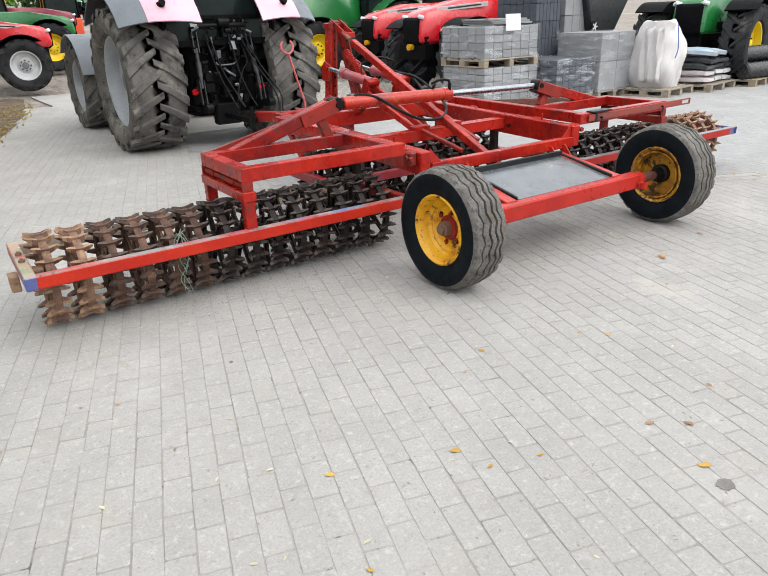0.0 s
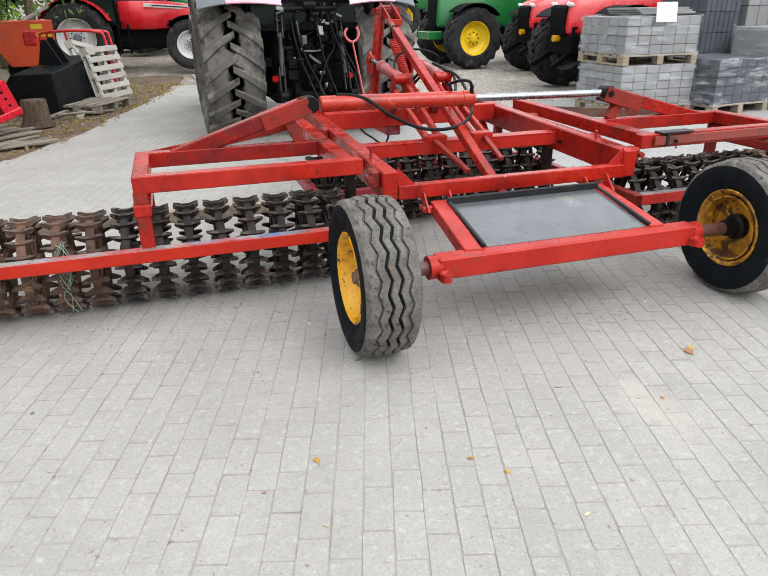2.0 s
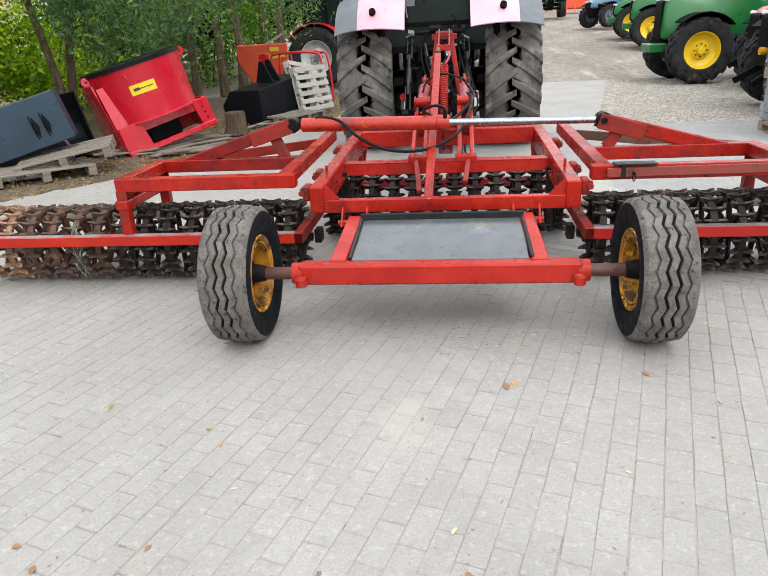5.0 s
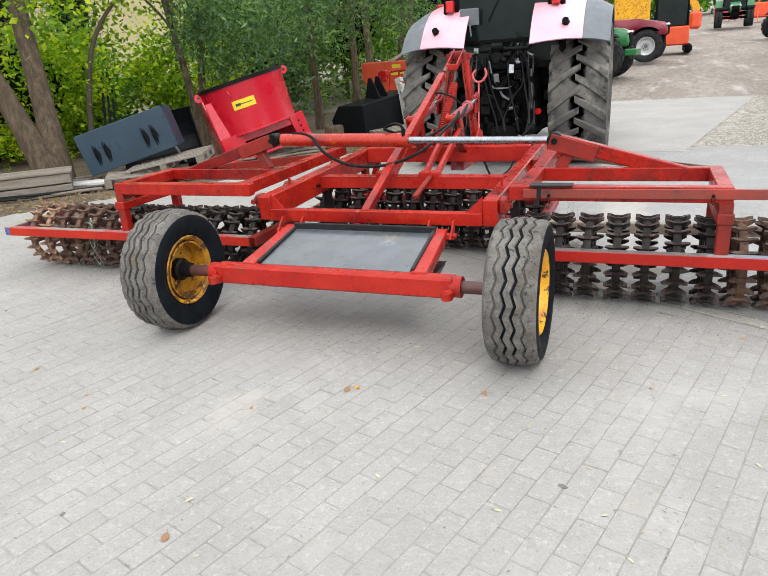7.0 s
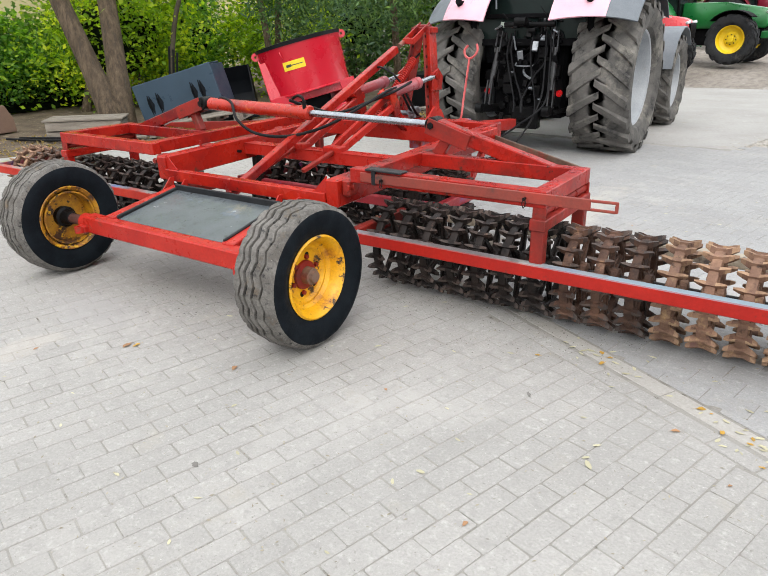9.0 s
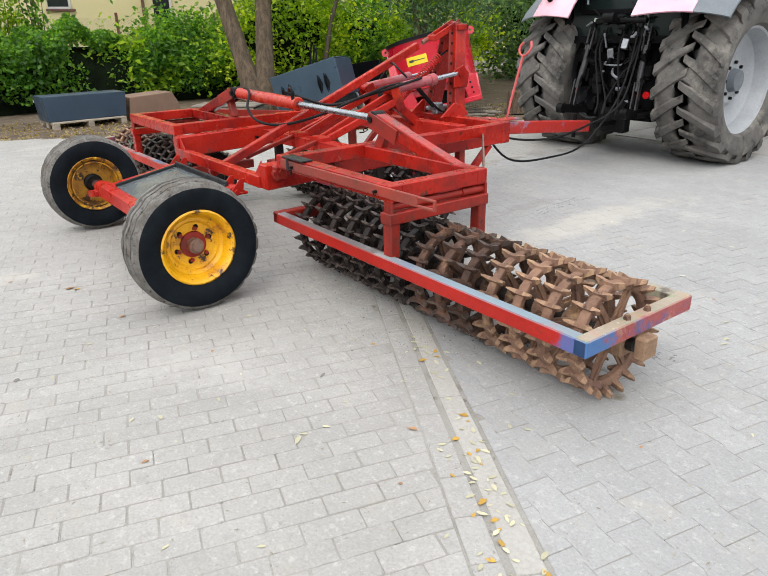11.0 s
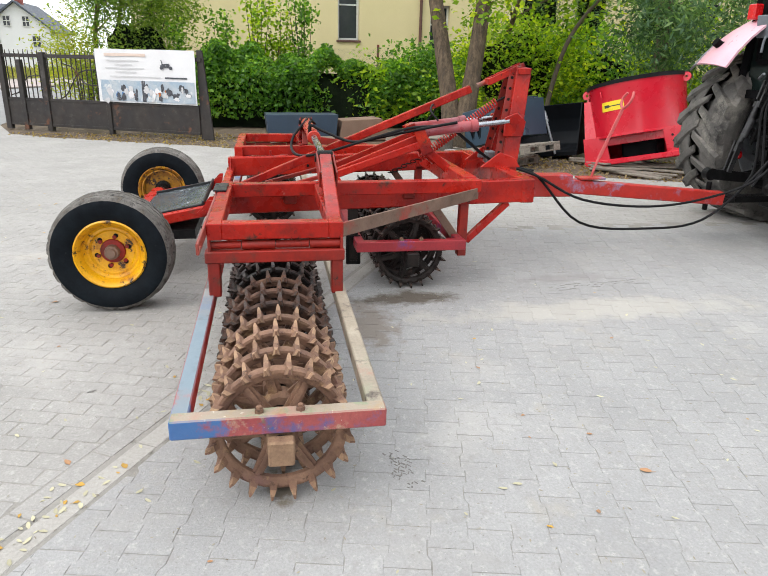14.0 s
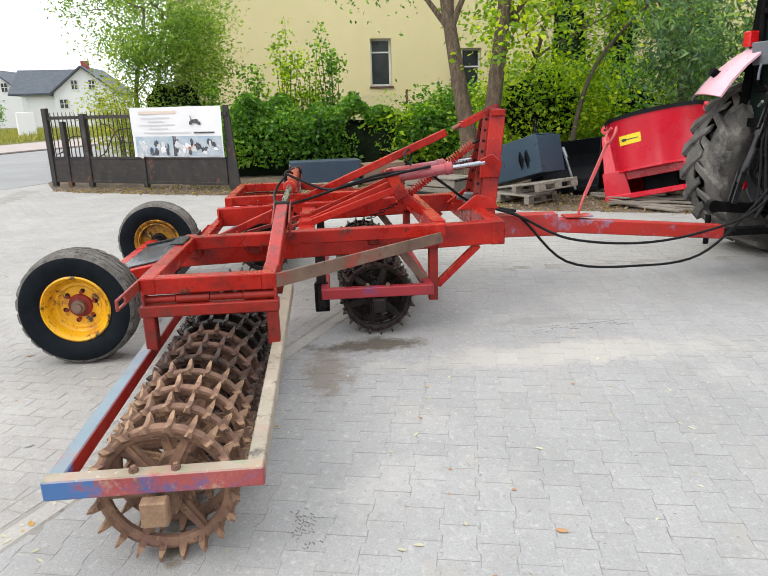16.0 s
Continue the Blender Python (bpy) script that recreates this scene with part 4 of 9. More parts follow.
RUST_TIP = surface("rubbed_tan_rust", (0.37, 0.235, 0.145), (0.23, 0.138, 0.088), 0.7, scale=14, fine=120, bump=0.35, rand=0.2, spots=(((0.46, 0.33, 0.19), 0.34, 10, 0.15), ((0.12, 0.07, 0.05), 0.34, 16, 0.12)), spec=0.25)
IRON_TIP = surface("rubbed_dark_iron", (0.10, 0.072, 0.06), (0.04, 0.03, 0.026), 0.4, metal=0.15, scale=13, fine=120, bump=0.3, rand=0.25, spots=(((0.24, 0.15, 0.11), 0.28, 11, 0.15), ((0.02, 0.015, 0.013), 0.36, 18, 0.1)), spec=0.3)
RING_RUST, RING_IRON, RING_MID = ring_mesh(RUST, RUST_TIP), ring_mesh(IRON, IRON_TIP), ring_mesh(RUST_DARK, IRON_TIP)
rr_ = random.Random(5)


MID = surface("purple_red_old_paint", (0.36, 0.022, 0.030), (0.27, 0.018, 0.028), 0.42, scale=4, spots=(((0.05, 0.06, 0.25), 0.36, 3.2, 0.12), ((0.08, 0.04, 0.03), 0.25, 9, 0.1)))
FRONT_WORN = surface("tan_rubbed_bar", (0.40, 0.35, 0.27), (0.28, 0.235, 0.18), 0.55, scale=3, bump=0.2, spots=(((0.25, 0.28, 0.19), 0.38, 2.2, 0.2), ((0.42, 0.14, 0.11), 0.30, 2.6, 0.15), ((0.07, 0.05, 0.045), 0.36, 8, 0.12), ((0.40, 0.34, 0.27), 0.22, 5, 0.1)))


def gang(name, x0, x1, y, rings, paint, ends, label, zt=0.405, fr=0.35):
    """A frame of bars round one shaft with its rings; ends: x of the frame's two ends."""
    bm = bmnew()
    e0, e1 = ends
    beam(bm, (e0, y - fr, zt - 0.035), (e1, y - fr, zt - 0.035), 0.06, 0.07)
    g = part(name, bm, paint, roller, label)
    bm = bmnew()
    beam(bm, (e0, y + fr, zt - 0.035), (e1, y + fr, zt - 0.035), 0.06, 0.07)
    part("front_bar", bm, paint if "middle" in name else FRONT_WORN, g)
    for e, out in ((e0, -1), (e1, 1)):
        bm = bmnew()
        beam(bm, (e - out * 0.03, y - fr - 0.03, zt - 0.034), (e - out * 0.03, y + fr + 0.03, zt - 0.034), 0.062, 0.072)
        part("end_bar", bm, WORN_END if abs(e) > 2 else MID if "middle" in name else RED_DIRTY, g)
        bm = bmnew()
        block(bm, (e - out * 0.09 - 0.04, y - 0.05, zt - 0.19), (e - out * 0.09 + 0.04 + 0.07 * (out > 0) * 0, y + 0.05, zt - 0.07), 0.006)
        block(bm, (min(e, e + out * 0.05), y - 0.045, zt - 0.17), (max(e, e + out * 0.05), y + 0.045, zt - 0.075), 0.006)
        part("bearing_block", bm, RUST_TIP if abs(e) > 2 else IRON, g)
        bm = bmnew()
        for dy in (-0.07, 0.07):
            hexbolt(bm, (e - out * 0.03, y + dy, zt + 0.002), (0, 0, 1), 0.017, 0.014)
            rod(bm, (e - out * 0.03, y + dy, zt), (e - out * 0.03, y + dy, zt + 0.024), 0.009, seg=8)
        bits("bolt", bm, RUST, g)
    bm = bmnew()
    rod(bm, (e0 + 0.02, y, 0.268), (e1 - 0.02, y, 0.268), 0.03)
    part("shaft", bm, IRON, g)
    for i in range(rings):
        x = x0 + (x1 - x0) * i / (rings - 1)
        wear = abs(x) - 0.25 * rr_.random() - (1.0 if x < 0 else 0.62)
        part("ring", RING_RUST if wear > 1.75 else RING_MID if wear > (1.05 if x < 0 else 1.25) else RING_IRON, None, g, at=pose(x, y, 0.268 + rr_.uniform(-0.003, 0.003), rr_.uniform(0, 360), rr_.uniform(-1.2, 1.2), rr_.uniform(-1.2, 1.2)) @ Matrix.Diagonal((1, 1.09, 1.09, 1)))
    return g


gang("left_gang", -3.165, -1.01, 1.0, 14, GANG_PAINT, (-3.305, -0.87), "outer gang of toothed rings in a red bar frame", fr=0.335)
gang("right_gang", 1.01, 3.17, 1.0, 14, GANG_WORN, (0.87, 3.31), "outer gang of rusty toothed rings in a paint-worn frame", zt=0.402, fr=0.335)
mg = gang("middle_gang", -0.89, 0.89, 1.95, 12, MID, (-1.0, 1.0), "front middle gang of dark toothed rings", zt=0.36, fr=0.36)
for s, xb in ((-1, -0.74), (1, 0.78)):
    bm = bmnew()
    beam(bm, (xb, 1.56, 0.60), (xb, 1.56, 0.17), 0.055, 0.07, up=Y)
    hp = part("rear_post", bm, IRON, mg)
    bm = bmnew()
    block(bm, (xb - 0.03, 1.515, 0.20), (xb - 0.0285, 1.605, 0.36), 0)
    for yy in (1.52, 1.60):
        block(bm, (xb + s * 0.035, yy - 0.012, 0.16), (xb + s * 0.047, yy + 0.012, 0.36), 0.002)
    for zz in (0.165, 0.355):
        block(bm, (xb + s * 0.035, 1.51, zz - 0.012), (xb + s * 0.047, 1.61, zz + 0.012), 0.002)
    part("slotted_plate", bm, STEEL_DARK, hp)
    bm = bmnew()
    beam(bm, (xb, 2.37, 0.62), (xb, 2.37, 0.19), 0.06, 0.065, up=Y)
    fp = part("front_post", bm, RED_DIRTY, mg)
    bm = bmnew()
    beam(bm, (xb, 2.40, 0.30), (xb, 2.70, 0.585), 0.05, 0.05)
    part("front_brace", bm, RED, fp)
    bm = bmnew()
    beam(bm, (xb + s * 0.03, 2.33, 0.31), (xb + s * 0.03, 2.12, 0.59), 0.012, 0.06)
    part("flat_brace", bm, BROWN_BAR, fp)

# transport axle with its tray
bm = bmnew()
beam(bm, (-0.74, 0.0, 0.372), (0.74, 0.0, 0.372), 0.10, 0.11, bev=0.01)
for s in (-1, 1):
    rod(bm, (s * 0.72, 0.0, 0.372), (s * 0.78, 0.0, 0.372), 0.058, seg=20)
axle = part("transport_axle", bm, RED_PINK, roller, "faded red box axle")
for s in (-1, 1):
    bm = bmnew()
    block(bm, (s * 0.72 - 0.03, -0.085, 0.32), (s * 0.72 + 0.03, -0.04, 0.375), 0.012)
    lathe(bm, [(0.012, -0.02), (0.03, -0.02), (0.03, 0.02), (0.012, 0.02)], 14, Matrix.Translation((s * 0.72, -0.09, 0.35)) @ pose(0, 0, 0, 0, 90, 0))
    part("lug", bm, RED_PINK, axle)
    bm = bmnew()
    rod(bm, (s * 0.76, 0.0, 0.372), (s * 1.05, 0.0, 0.372), 0.034, seg=18)
    part("axle_stub", bm, surface("dark_maroon_axle_steel", (0.13, 0.045, 0.036), (0.075, 0.035, 0.030), 0.45, scale=6, bump=0.15, spots=(((0.30, 0.03, 0.02), 0.30, 5, 0.12), ((0.025, 0.018, 0.016), 0.3, 11, 0.1))), axle)
    bm = bmnew()
    beam(bm, (s * 0.535, 0.02, 0.40), (s * 0.505, 0.56, 0.50), 0.09, 0.07)
    part("side_arm", bm, RED_PINK, axle)
    bm = bmnew()
    for d in (-0.075, 0.075):
        prism(bm, [(0, 0), (0.10, 0), (0.115, 0.09), (0.085, 0.09)], Matrix.Translation((s * 0.51 + d, 0.47, 0.49)) @ pose(0, 0, 0, 90, 0, 90), 0.010)
    block(bm, (s * 0.51 - 0.09, 0.50, 0.478), (s * 0.51 + 0.09, 0.60, 0.494), 0.003)
    rod(bm, (s * 0.51 - 0.1, 0.52, 0.50), (s * 0.51 + 0.1, 0.52, 0.50), 0.016)
    part("hinge_bracket", bm, RED_PINK, axle)
bm = bmnew()
m, n = frame_along((0.012, 0.03, 0.425), (0.012, 0.50, 0.515))
slab(bm, m, (0.93, n, 0.008), 0)
tray = part("tray", bm, SHEET, axle, "dull grey steel tray between the wheels")
bm = bmnew()
beam(bm, (-0.47, 0.03, 0.437), (-0.46, 0.50, 0.527), 0.020, 0.024)
beam(bm, (0.495, 0.03, 0.437), (0.48, 0.50, 0.527), 0.020, 0.024)
beam(bm, (-0.47, 0.505, 0.535), (0.49, 0.505, 0.535), 0.018, 0.045)
part("tray_rim", bm, BLACK_TRIM, tray)
bm = bmnew()
prism(bm, [(-0.50, 0.02), (0.54, 0.02), (0.50, -0.055), (-0.46, -0.055)], Matrix.Translation((0.03, 0.235, 0.345)) @ pose(0, 0, 0, 90, 0, 0), 0.42)
part("belly_box", bm, BLACK_TRIM, tray)


# transport wheels
def groove_tyre(R=0.400, w=0.255, bead=0.214, seg=120):
    h = w / 2
    rows = []
    zig = lambda k: 0.010 * (1 - 2 * abs(((k * 20 / seg) % 1.0) * 2 - 1))
    for k in range(seg):
        a = 2 * math.pi * k / seg
        z = zig(k)
        notch = 0.010 if k % 5 == 0 else 0.0
        prof = [(bead, -h * 0.70), (bead + 0.03, -h * 0.86), (R * 0.72, -h * 1.0), (R * 0.84, -h * 1.02), (R * 0.905, -h * 0.985), (R * 0.962 - notch, -h * 0.86 + notch * 0.3)]
        for gx_ in (-0.068, -0.023, 0.023, 0.068):
            c = 1 - 0.030 * gx_ * gx_ / (0.07 * 0.07)
            wd_ = 0.0075 if abs(gx_) < 0.05 else 0.0055
            g0, g1 = gx_ - wd_ + z, gx_ + wd_ + z
            prof += [(R * c, g0 - 0.001), (R * c - 0.014, g0 + 0.001), (R * c - 0.014, g1 - 0.001), (R * c, g1 + 0.001)]
        prof += [(R * 0.962 - notch, h * 0.86 - notch * 0.3), (R * 0.905, h * 0.985), (R * 0.84, h * 1.02), (R * 0.72, h * 1.0), (bead + 0.03, h * 0.86), (bead, h * 0.70)]
        rows.append((a, prof))
    bm = bmnew()
    V = [[bm.verts.new((x, r * math.cos(a), r * math.sin(a))) for r, x in prof] for a, prof in rows]
    n = len(V[0])
    for k in range(seg):
        p, q = V[k], V[(k + 1) % seg]
        for i in range(n - 1):
            f = bm.faces.new((p[i], p[i + 1], q[i + 1], q[i]))
            f.material_index = 0 if 4 <= i < n - 5 and i not in (11, 15) else 1
    # flattened foot
    for row in V:
        for v in row:
            if v.co.z < -0.3913:
                v.co.z = -0.3913
    return mesh_of("tyre", bm, (TYRE, SIDEWALL), 30)


GROOVED = groove_tyre()
for s in (-1, 1):
    wh_at = pose(1.085 if s > 0 else -1.058, 0.0, 0.372, 0, 0, 0 if s > 0 else 180) @ Matrix.Diagonal((1, 0.94, 0.94, 1))
    bm = bmnew()
    prof = [(0.222, -0.098), (0.228, -0.104), (0.222, -0.110), (0.205, -0.100), (0.185, -0.07), (0.178, -0.02), (0.178, 0.03), (0.195, 0.075), (0.207, 0.100), (0.222, 0.112), (0.230, 0.106), (0.222, 0.098), (0.21, 0.09), (0.205, 0.06), (0.190, 0.0), (0.205, -0.06)]
    lathe(bm, prof, 48)
    rim = part("wheel", bm, YELLOW_RUST, roller, "small yellow steel wheel with a grooved tyre", at=wh_at)
    part("tyre", GROOVED, None, rim, "dusty ribbed tyre")
    bm = bmnew()
    lathe(bm, [(0.176, 0.025), (0.193, 0.074), (0.205, 0.099), (0.221, 0.1135), (0.2315, 0.107), (0.2265, 0.098), (0.224, 0.106), (0.207, 0.093), (0.196, 0.072), (0.179, 0.025)], 48)
    part("outer_lip", bm, YELLOW, rim)
    bm = bmnew()
    lathe(bm, [(0.182, 0.045), (0.165, 0.028), (0.150, 0.030), (0.135, 0.015), (0.075, 0.012), (0.02, 0.012), (0.02, -0.004), (0.135, -0.004), (0.150, 0.014), (0.182, 0.030)], 48)
    part("disc", bm, YELLOW, rim, "chipped yellow wheel disc")
    bm = bmnew()
    lathe(bm, [(0.180, -0.10), (0.176, -0.07), (0.174, -0.02), (0.174, 0.012), (0.177, 0.012), (0.177, -0.02), (0.183, -0.075), (0.19, -0.10)], 48)
    lathe(bm, [(0.02, -0.008), (0.172, -0.008), (0.172, -0.012), (0.02, -0.012)], 48)
    part("inner_barrel", bm, YELLOW_RUST, rim, "rust-eaten inner side")
    bm = bmnew()
    for k in range(6):
        a = 2 * math.pi * (k + 0.25) / 6
        rod(bm, (0.008, 0.108 * math.cos(a), 0.108 * math.sin(a)), (0.0155, 0.108 * math.cos(a), 0.108 * math.sin(a)), 0.016, seg=10)
    bits("bolt_hole", bm, STEEL_DARK, rim)
    bm = bmnew()
    for k in range(6):
        a = 2 * math.pi * (k + 0.25) / 6 + 0.06
        hexbolt(bm, (0.014, 0.098 * math.cos(a), 0.098 * math.sin(a)), (1, 0, 0), 0.014, 0.014)
    bits("wheel_nut", bm, RED_DIRTY, rim)
    bm = bmnew()
    lathe(bm, [(0.0, 0.014), (0.082, 0.014), (0.078, 0.026), (0.05, 0.03), (0.05, 0.03), (0.0, 0.03)], 24, closed=False)
    part("hub_flange", bm, RED_DIRTY, rim)
    bm = bmnew()
    lathe(bm, [(0.0, 0.02), (0.05, 0.02), (0.046, 0.07), (0.034, 0.072), (0.030, 0.090), (0.0, 0.092)], 20, closed=False)
    part("hub_cap", bm, BROWN_BAR, rim, "greasy brown hub cap")
    bm = bmnew()
    lathe(bm, [(0.03, -0.13), (0.044, -0.125), (0.058, -0.06), (0.075, -0.05), (0.075, -0.012), (0.03, -0.012)], 20)
    part("drum", bm, STEEL_DARK, rim)

# green net twine caught in the left gang
TWINE = surface("pale_green_twine", (0.16, 0.27, 0.20), (0.24, 0.32, 0.26), 0.8, scale=40, bump=0.1)
tw_ = random.Random(9)
tangle = thing("twine_tangle", "tangle of pale green net twine caught between rings", "twine", Matrix.Translation((-2.46, 0.80, 0.30)))
for k in range(7):
    bm = bmnew()
    sweep(bm, [(tw_.uniform(-0.04, 0.04), tw_.uniform(-0.03, 0.03), 0.16 - 0.075 * j + tw_.uniform(-0.02, 0.02)) for j in range(6 if k % 2 else 4)], 0.0022, 4)
    part("strand", bm, TWINE, tangle)


# ---- tractors ----
T_BLACK = surface("black_cast_parts", (0.007, 0.007, 0.008), (0.0035, 0.0035, 0.004), 0.6, spec=0.05, scale=14, bump=0.25, spots=(((0.07, 0.065, 0.06), 0.15, 12, 0.15),))
T_GREY = surface("grey_plastic", (0.16, 0.18, 0.20), (0.13, 0.15, 0.17), 0.5, scale=5, bump=0.05)
T_PINK = surface("sun_faded_pink_paint", (0.74, 0.45, 0.52), (0.70, 0.34, 0.42), 0.35, scale=1.5, bump=0.02, grain=0.1, coat=0.3)
T_FRED = surface("glossy_red_paint", (0.62, 0.014, 0.022), (0.55, 0.012, 0.02), 0.3, scale=2, bump=0.02, grain=0.1, coat=0.4)
T_GREEN = surface("tractor_green_paint", (0.010, 0.17, 0.035), (0.008, 0.13, 0.03), 0.35, scale=2, bump=0.03, grain=0.15, coat=0.3)
T_WINE = surface("wine_red_paint", (0.25, 0.01, 0.03), (0.2, 0.01, 0.025), 0.35, scale=2, bump=0.03, grain=0.15, coat=0.3)
T_ORANGE = surface("orange_red_paint", (0.75, 0.09, 0.02), (0.68, 0.07, 0.02), 0.4, scale=3, bump=0.03, grain=0.15)
T_YELLOW = surface("bright_yellow_rim_paint", (0.86, 0.62, 0.015), (0.80, 0.54, 0.012), 0.4, scale=3, bump=0.04, grain=0.15)
T_WHITE = surface("white_rim_paint", (0.62, 0.63, 0.64), (0.52, 0.53, 0.54), 0.45, scale=3, bump=0.04, spots=(((0.35, 0.34, 0.32), 0.2, 5, 0.2),))
T_BLUE = surface("pale_blue_paint", (0.10, 0.22, 0.32), (0.08, 0.18, 0.27), 0.4, scale=3, bump=0.03)
CAB_GLASS = surface("dark_cab_glass", (0.007, 0.012, 0.011), (0.012, 0.022, 0.020), 0.06, scale=1.5, bump=0.0, grain=0.05, spec=0.16)
LAMP_GLASS = surface("clear_lamp_glass", (0.75, 0.77, 0.8), (0.6, 0.62, 0.65), 0.1, scale=30, bump=0.05)
LAMP_RED = surface("red_lamp_plastic", (0.65, 0.01, 0.012), (0.5, 0.008, 0.01), 0.2, scale=20, bump=0.02)
WORD_BAR = surface("dark_lettering_bars", (0.03, 0.03, 0.03), (0.05, 0.05, 0.05), 0.5, bump=0)
WHITE_BAR = surface("white_decal", (0.75, 0.75, 0.75), (0.65, 0.65, 0.65), 0.4, bump=0)

_tyres = {}


def ag_tyre(R, w, rim, lugs=19, rubber=TYRE_BIG):
    """A tractor tyre with a chevron of heavy lugs, its axle along x."""
    key = (R, w, rim, lugs, rubber.name)
    if key in _tyres:
        return _tyres[key]
    bm = bmnew()
    h = w / 2
    b = R - 0.019
    prof = [(rim, -h * 0.72), (rim + 0.03, -h * 0.86), ((rim + b) / 2, -h * 1.0), (b * 0.90, -h * 0.98), (b * 0.955, -h * 0.86), (b * 0.985, -h * 0.5), (b, 0), (b * 0.985, h * 0.5), (b * 0.955, h * 0.86), (b * 0.90, h * 0.98), ((rim + b) / 2, h * 1.0), (rim + 0.03, h * 0.86), (rim, h * 0.72)]
    lathe(bm, prof, 48, closed=False)
    crown_ = [v for v in bm.verts if abs(v.co.x) < 1e-6]
    pitch = 2 * math.pi / lugs
    for side in (-1, 1):
        for k in range(lugs):
            a0 = k * pitch + (pitch / 2 if side > 0 else 0)
            rows = []
            for t in (0.0, 0.35, 0.7, 1.0, 1.12):
                x = side * (-0.03 + t * (h * 0.97 + 0.03)) if t <= 1 else side * h * 1.0
                a = a0 + pitch * 0.95 * min(t, 1.0) ** 1.15
                rb = b * (1 - 0.045 * (abs(x) / h) ** 3) - 0.01 if t <= 1 else b * 0.90
                rt = R * (1 - 0.022 * (abs(x) / h) ** 2) if t <= 1 else b * 0.905 + 0.008
                wd = (0.040 + 0.022 * min(t, 1)) * (R / 0.9) / R
                row = []
                for r, da in ((rb, -wd * 1.25), (rt, -wd * 0.8), (rt, wd * 0.8), (rb, wd * 1.25)):
                    row.append(bm.verts.new((x, r * math.cos(a + da), r * math.sin(a + da))))
                rows.append(row)
            for p, q in zip(rows, rows[1:]):
                for i in range(3):
                    bm.faces.new((p[i], p[i + 1], q[i + 1], q[i]))
            bm.faces.new(rows[0])
            bm.faces.new(rows[-1][::-1])
            near = min(crown_, key=lambda v: (v.co - rows[0][0].co).length)
            bm.faces.new((rows[0][0], rows[0][3], near))
    _tyres[key] = mesh_of("tyre", bm, rubber, 35)
    return _tyres[key]


def ag_wheel(parent, at, R, w, rim, rim_mat, out=1, lugs=19, name="wheel", rim_label=""):
    """A wheel under parent; out: the x side of its outer face."""
    bm = bmnew()
    h = w / 2
    lathe(bm, [(rim + 0.012, -h * 0.74), (rim + 0.02, -h * 0.70), (rim - 0.01, -h * 0.66), (rim - 0.05, -h * 0.3), (rim - 0.05, h * 0.3), (rim - 0.01, h * 0.66), (rim + 0.02, h * 0.70), (rim + 0.012, h * 0.74), (rim - 0.02, h * 0.70), (rim - 0.06, h * 0.32), (rim - 0.06, -h * 0.32), (rim - 0.02, -h * 0.70)], 40)
    wh = part(name, bm, rim_mat, parent, rim_label, at=at)
    part("tyre", ag_tyre(R, w, rim, lugs, TYRE_BIG if rim_mat.name == "dusty_grey_rim" else TYRE_PARKED), None, wh)
    bm = bmnew()
    o = out
    lathe(bm, [(rim - 0.04, o * h * 0.30), (rim * 0.80, o * h * 0.16), (rim * 0.55, o * h * 0.08), (rim * 0.42, o * h * 0.26), (0.0, o * h * 0.28)], 36, closed=False)
    d = part("disc", bm, rim_mat, wh)
    bm = bmnew()
    lathe(bm, [(0.0, o * h * 0.5), (rim * 0.20, o * h * 0.48), (rim * 0.23, o * h * 0.27)], 20, closed=False)
    part("hub", bm, rim_mat if rim_mat is T_YELLOW else T_GREY, wh)
    bm = bmnew()
    for k in range(8):
        a = 2 * math.pi * k / 8
        p = Vector((o * h * 0.265, rim * 0.34 * math.cos(a), rim * 0.34 * math.sin(a)))
        rod(bm, p, p + X * (o * 0.03), 0.018, seg=6)
    bits("wheel_nut", bm, STEEL_DARK, wh)
    return wh


def fender(parent, xc, w, y, z, R, mat_, a0, a1, out_mat=None, side=1, seg=14):
    """A curved mudguard strip over a wheel, from angle a0 to a1 (0 ahead, 90 up); its outer third may have another material."""
    def strip(x0, x1, mt, nm):
        bm = bmnew()
        rows = []
        for i in range(seg + 1):
            a = radians(a0 + (a1 - a0) * i / seg)
            rows.append([bm.verts.new((x, y + r * math.cos(a), z + r * math.sin(a))) for x, r in ((x0, R), (x1, R), (x1, R + 0.02), (x0, R + 0.02))])
        for p, q in zip(rows, rows[1:]):
            for i in range(4):
                bm.faces.new((p[i], p[(i + 1) % 4], q[(i + 1) % 4], q[i]))
        bm.faces.new(rows[0])
        bm.faces.new(rows[-1][::-1])
        return part(nm, bm, mt, parent)
    inner, outer = xc - side * w / 2, xc + side * w / 2
    if out_mat:
        cut = inner + (outer - inner) * 0.58
        f = strip(inner, cut, mat_, "fender")
        strip(cut, outer, out_mat, "fender_extension")
    else:
        f = strip(inner, outer, mat_, "fender")
    bm = bmnew()
    pts = [(y + R * math.cos(radians(a0 + (a1 - a0) * i / seg)), z + R * math.sin(radians(a0 + (a1 - a0) * i / seg))) for i in range(seg + 1)]
    prism(bm, [(p[0], p[1]) for p in pts], Matrix.Translation((inner, 0, 0)) @ Matrix(((0, 0, 1, 0), (1, 0, 0, 0), (0, 1, 0, 0), (0, 0, 0, 1))), 0.015)
    part("fender_wall", bm, mat_, parent)
    return f


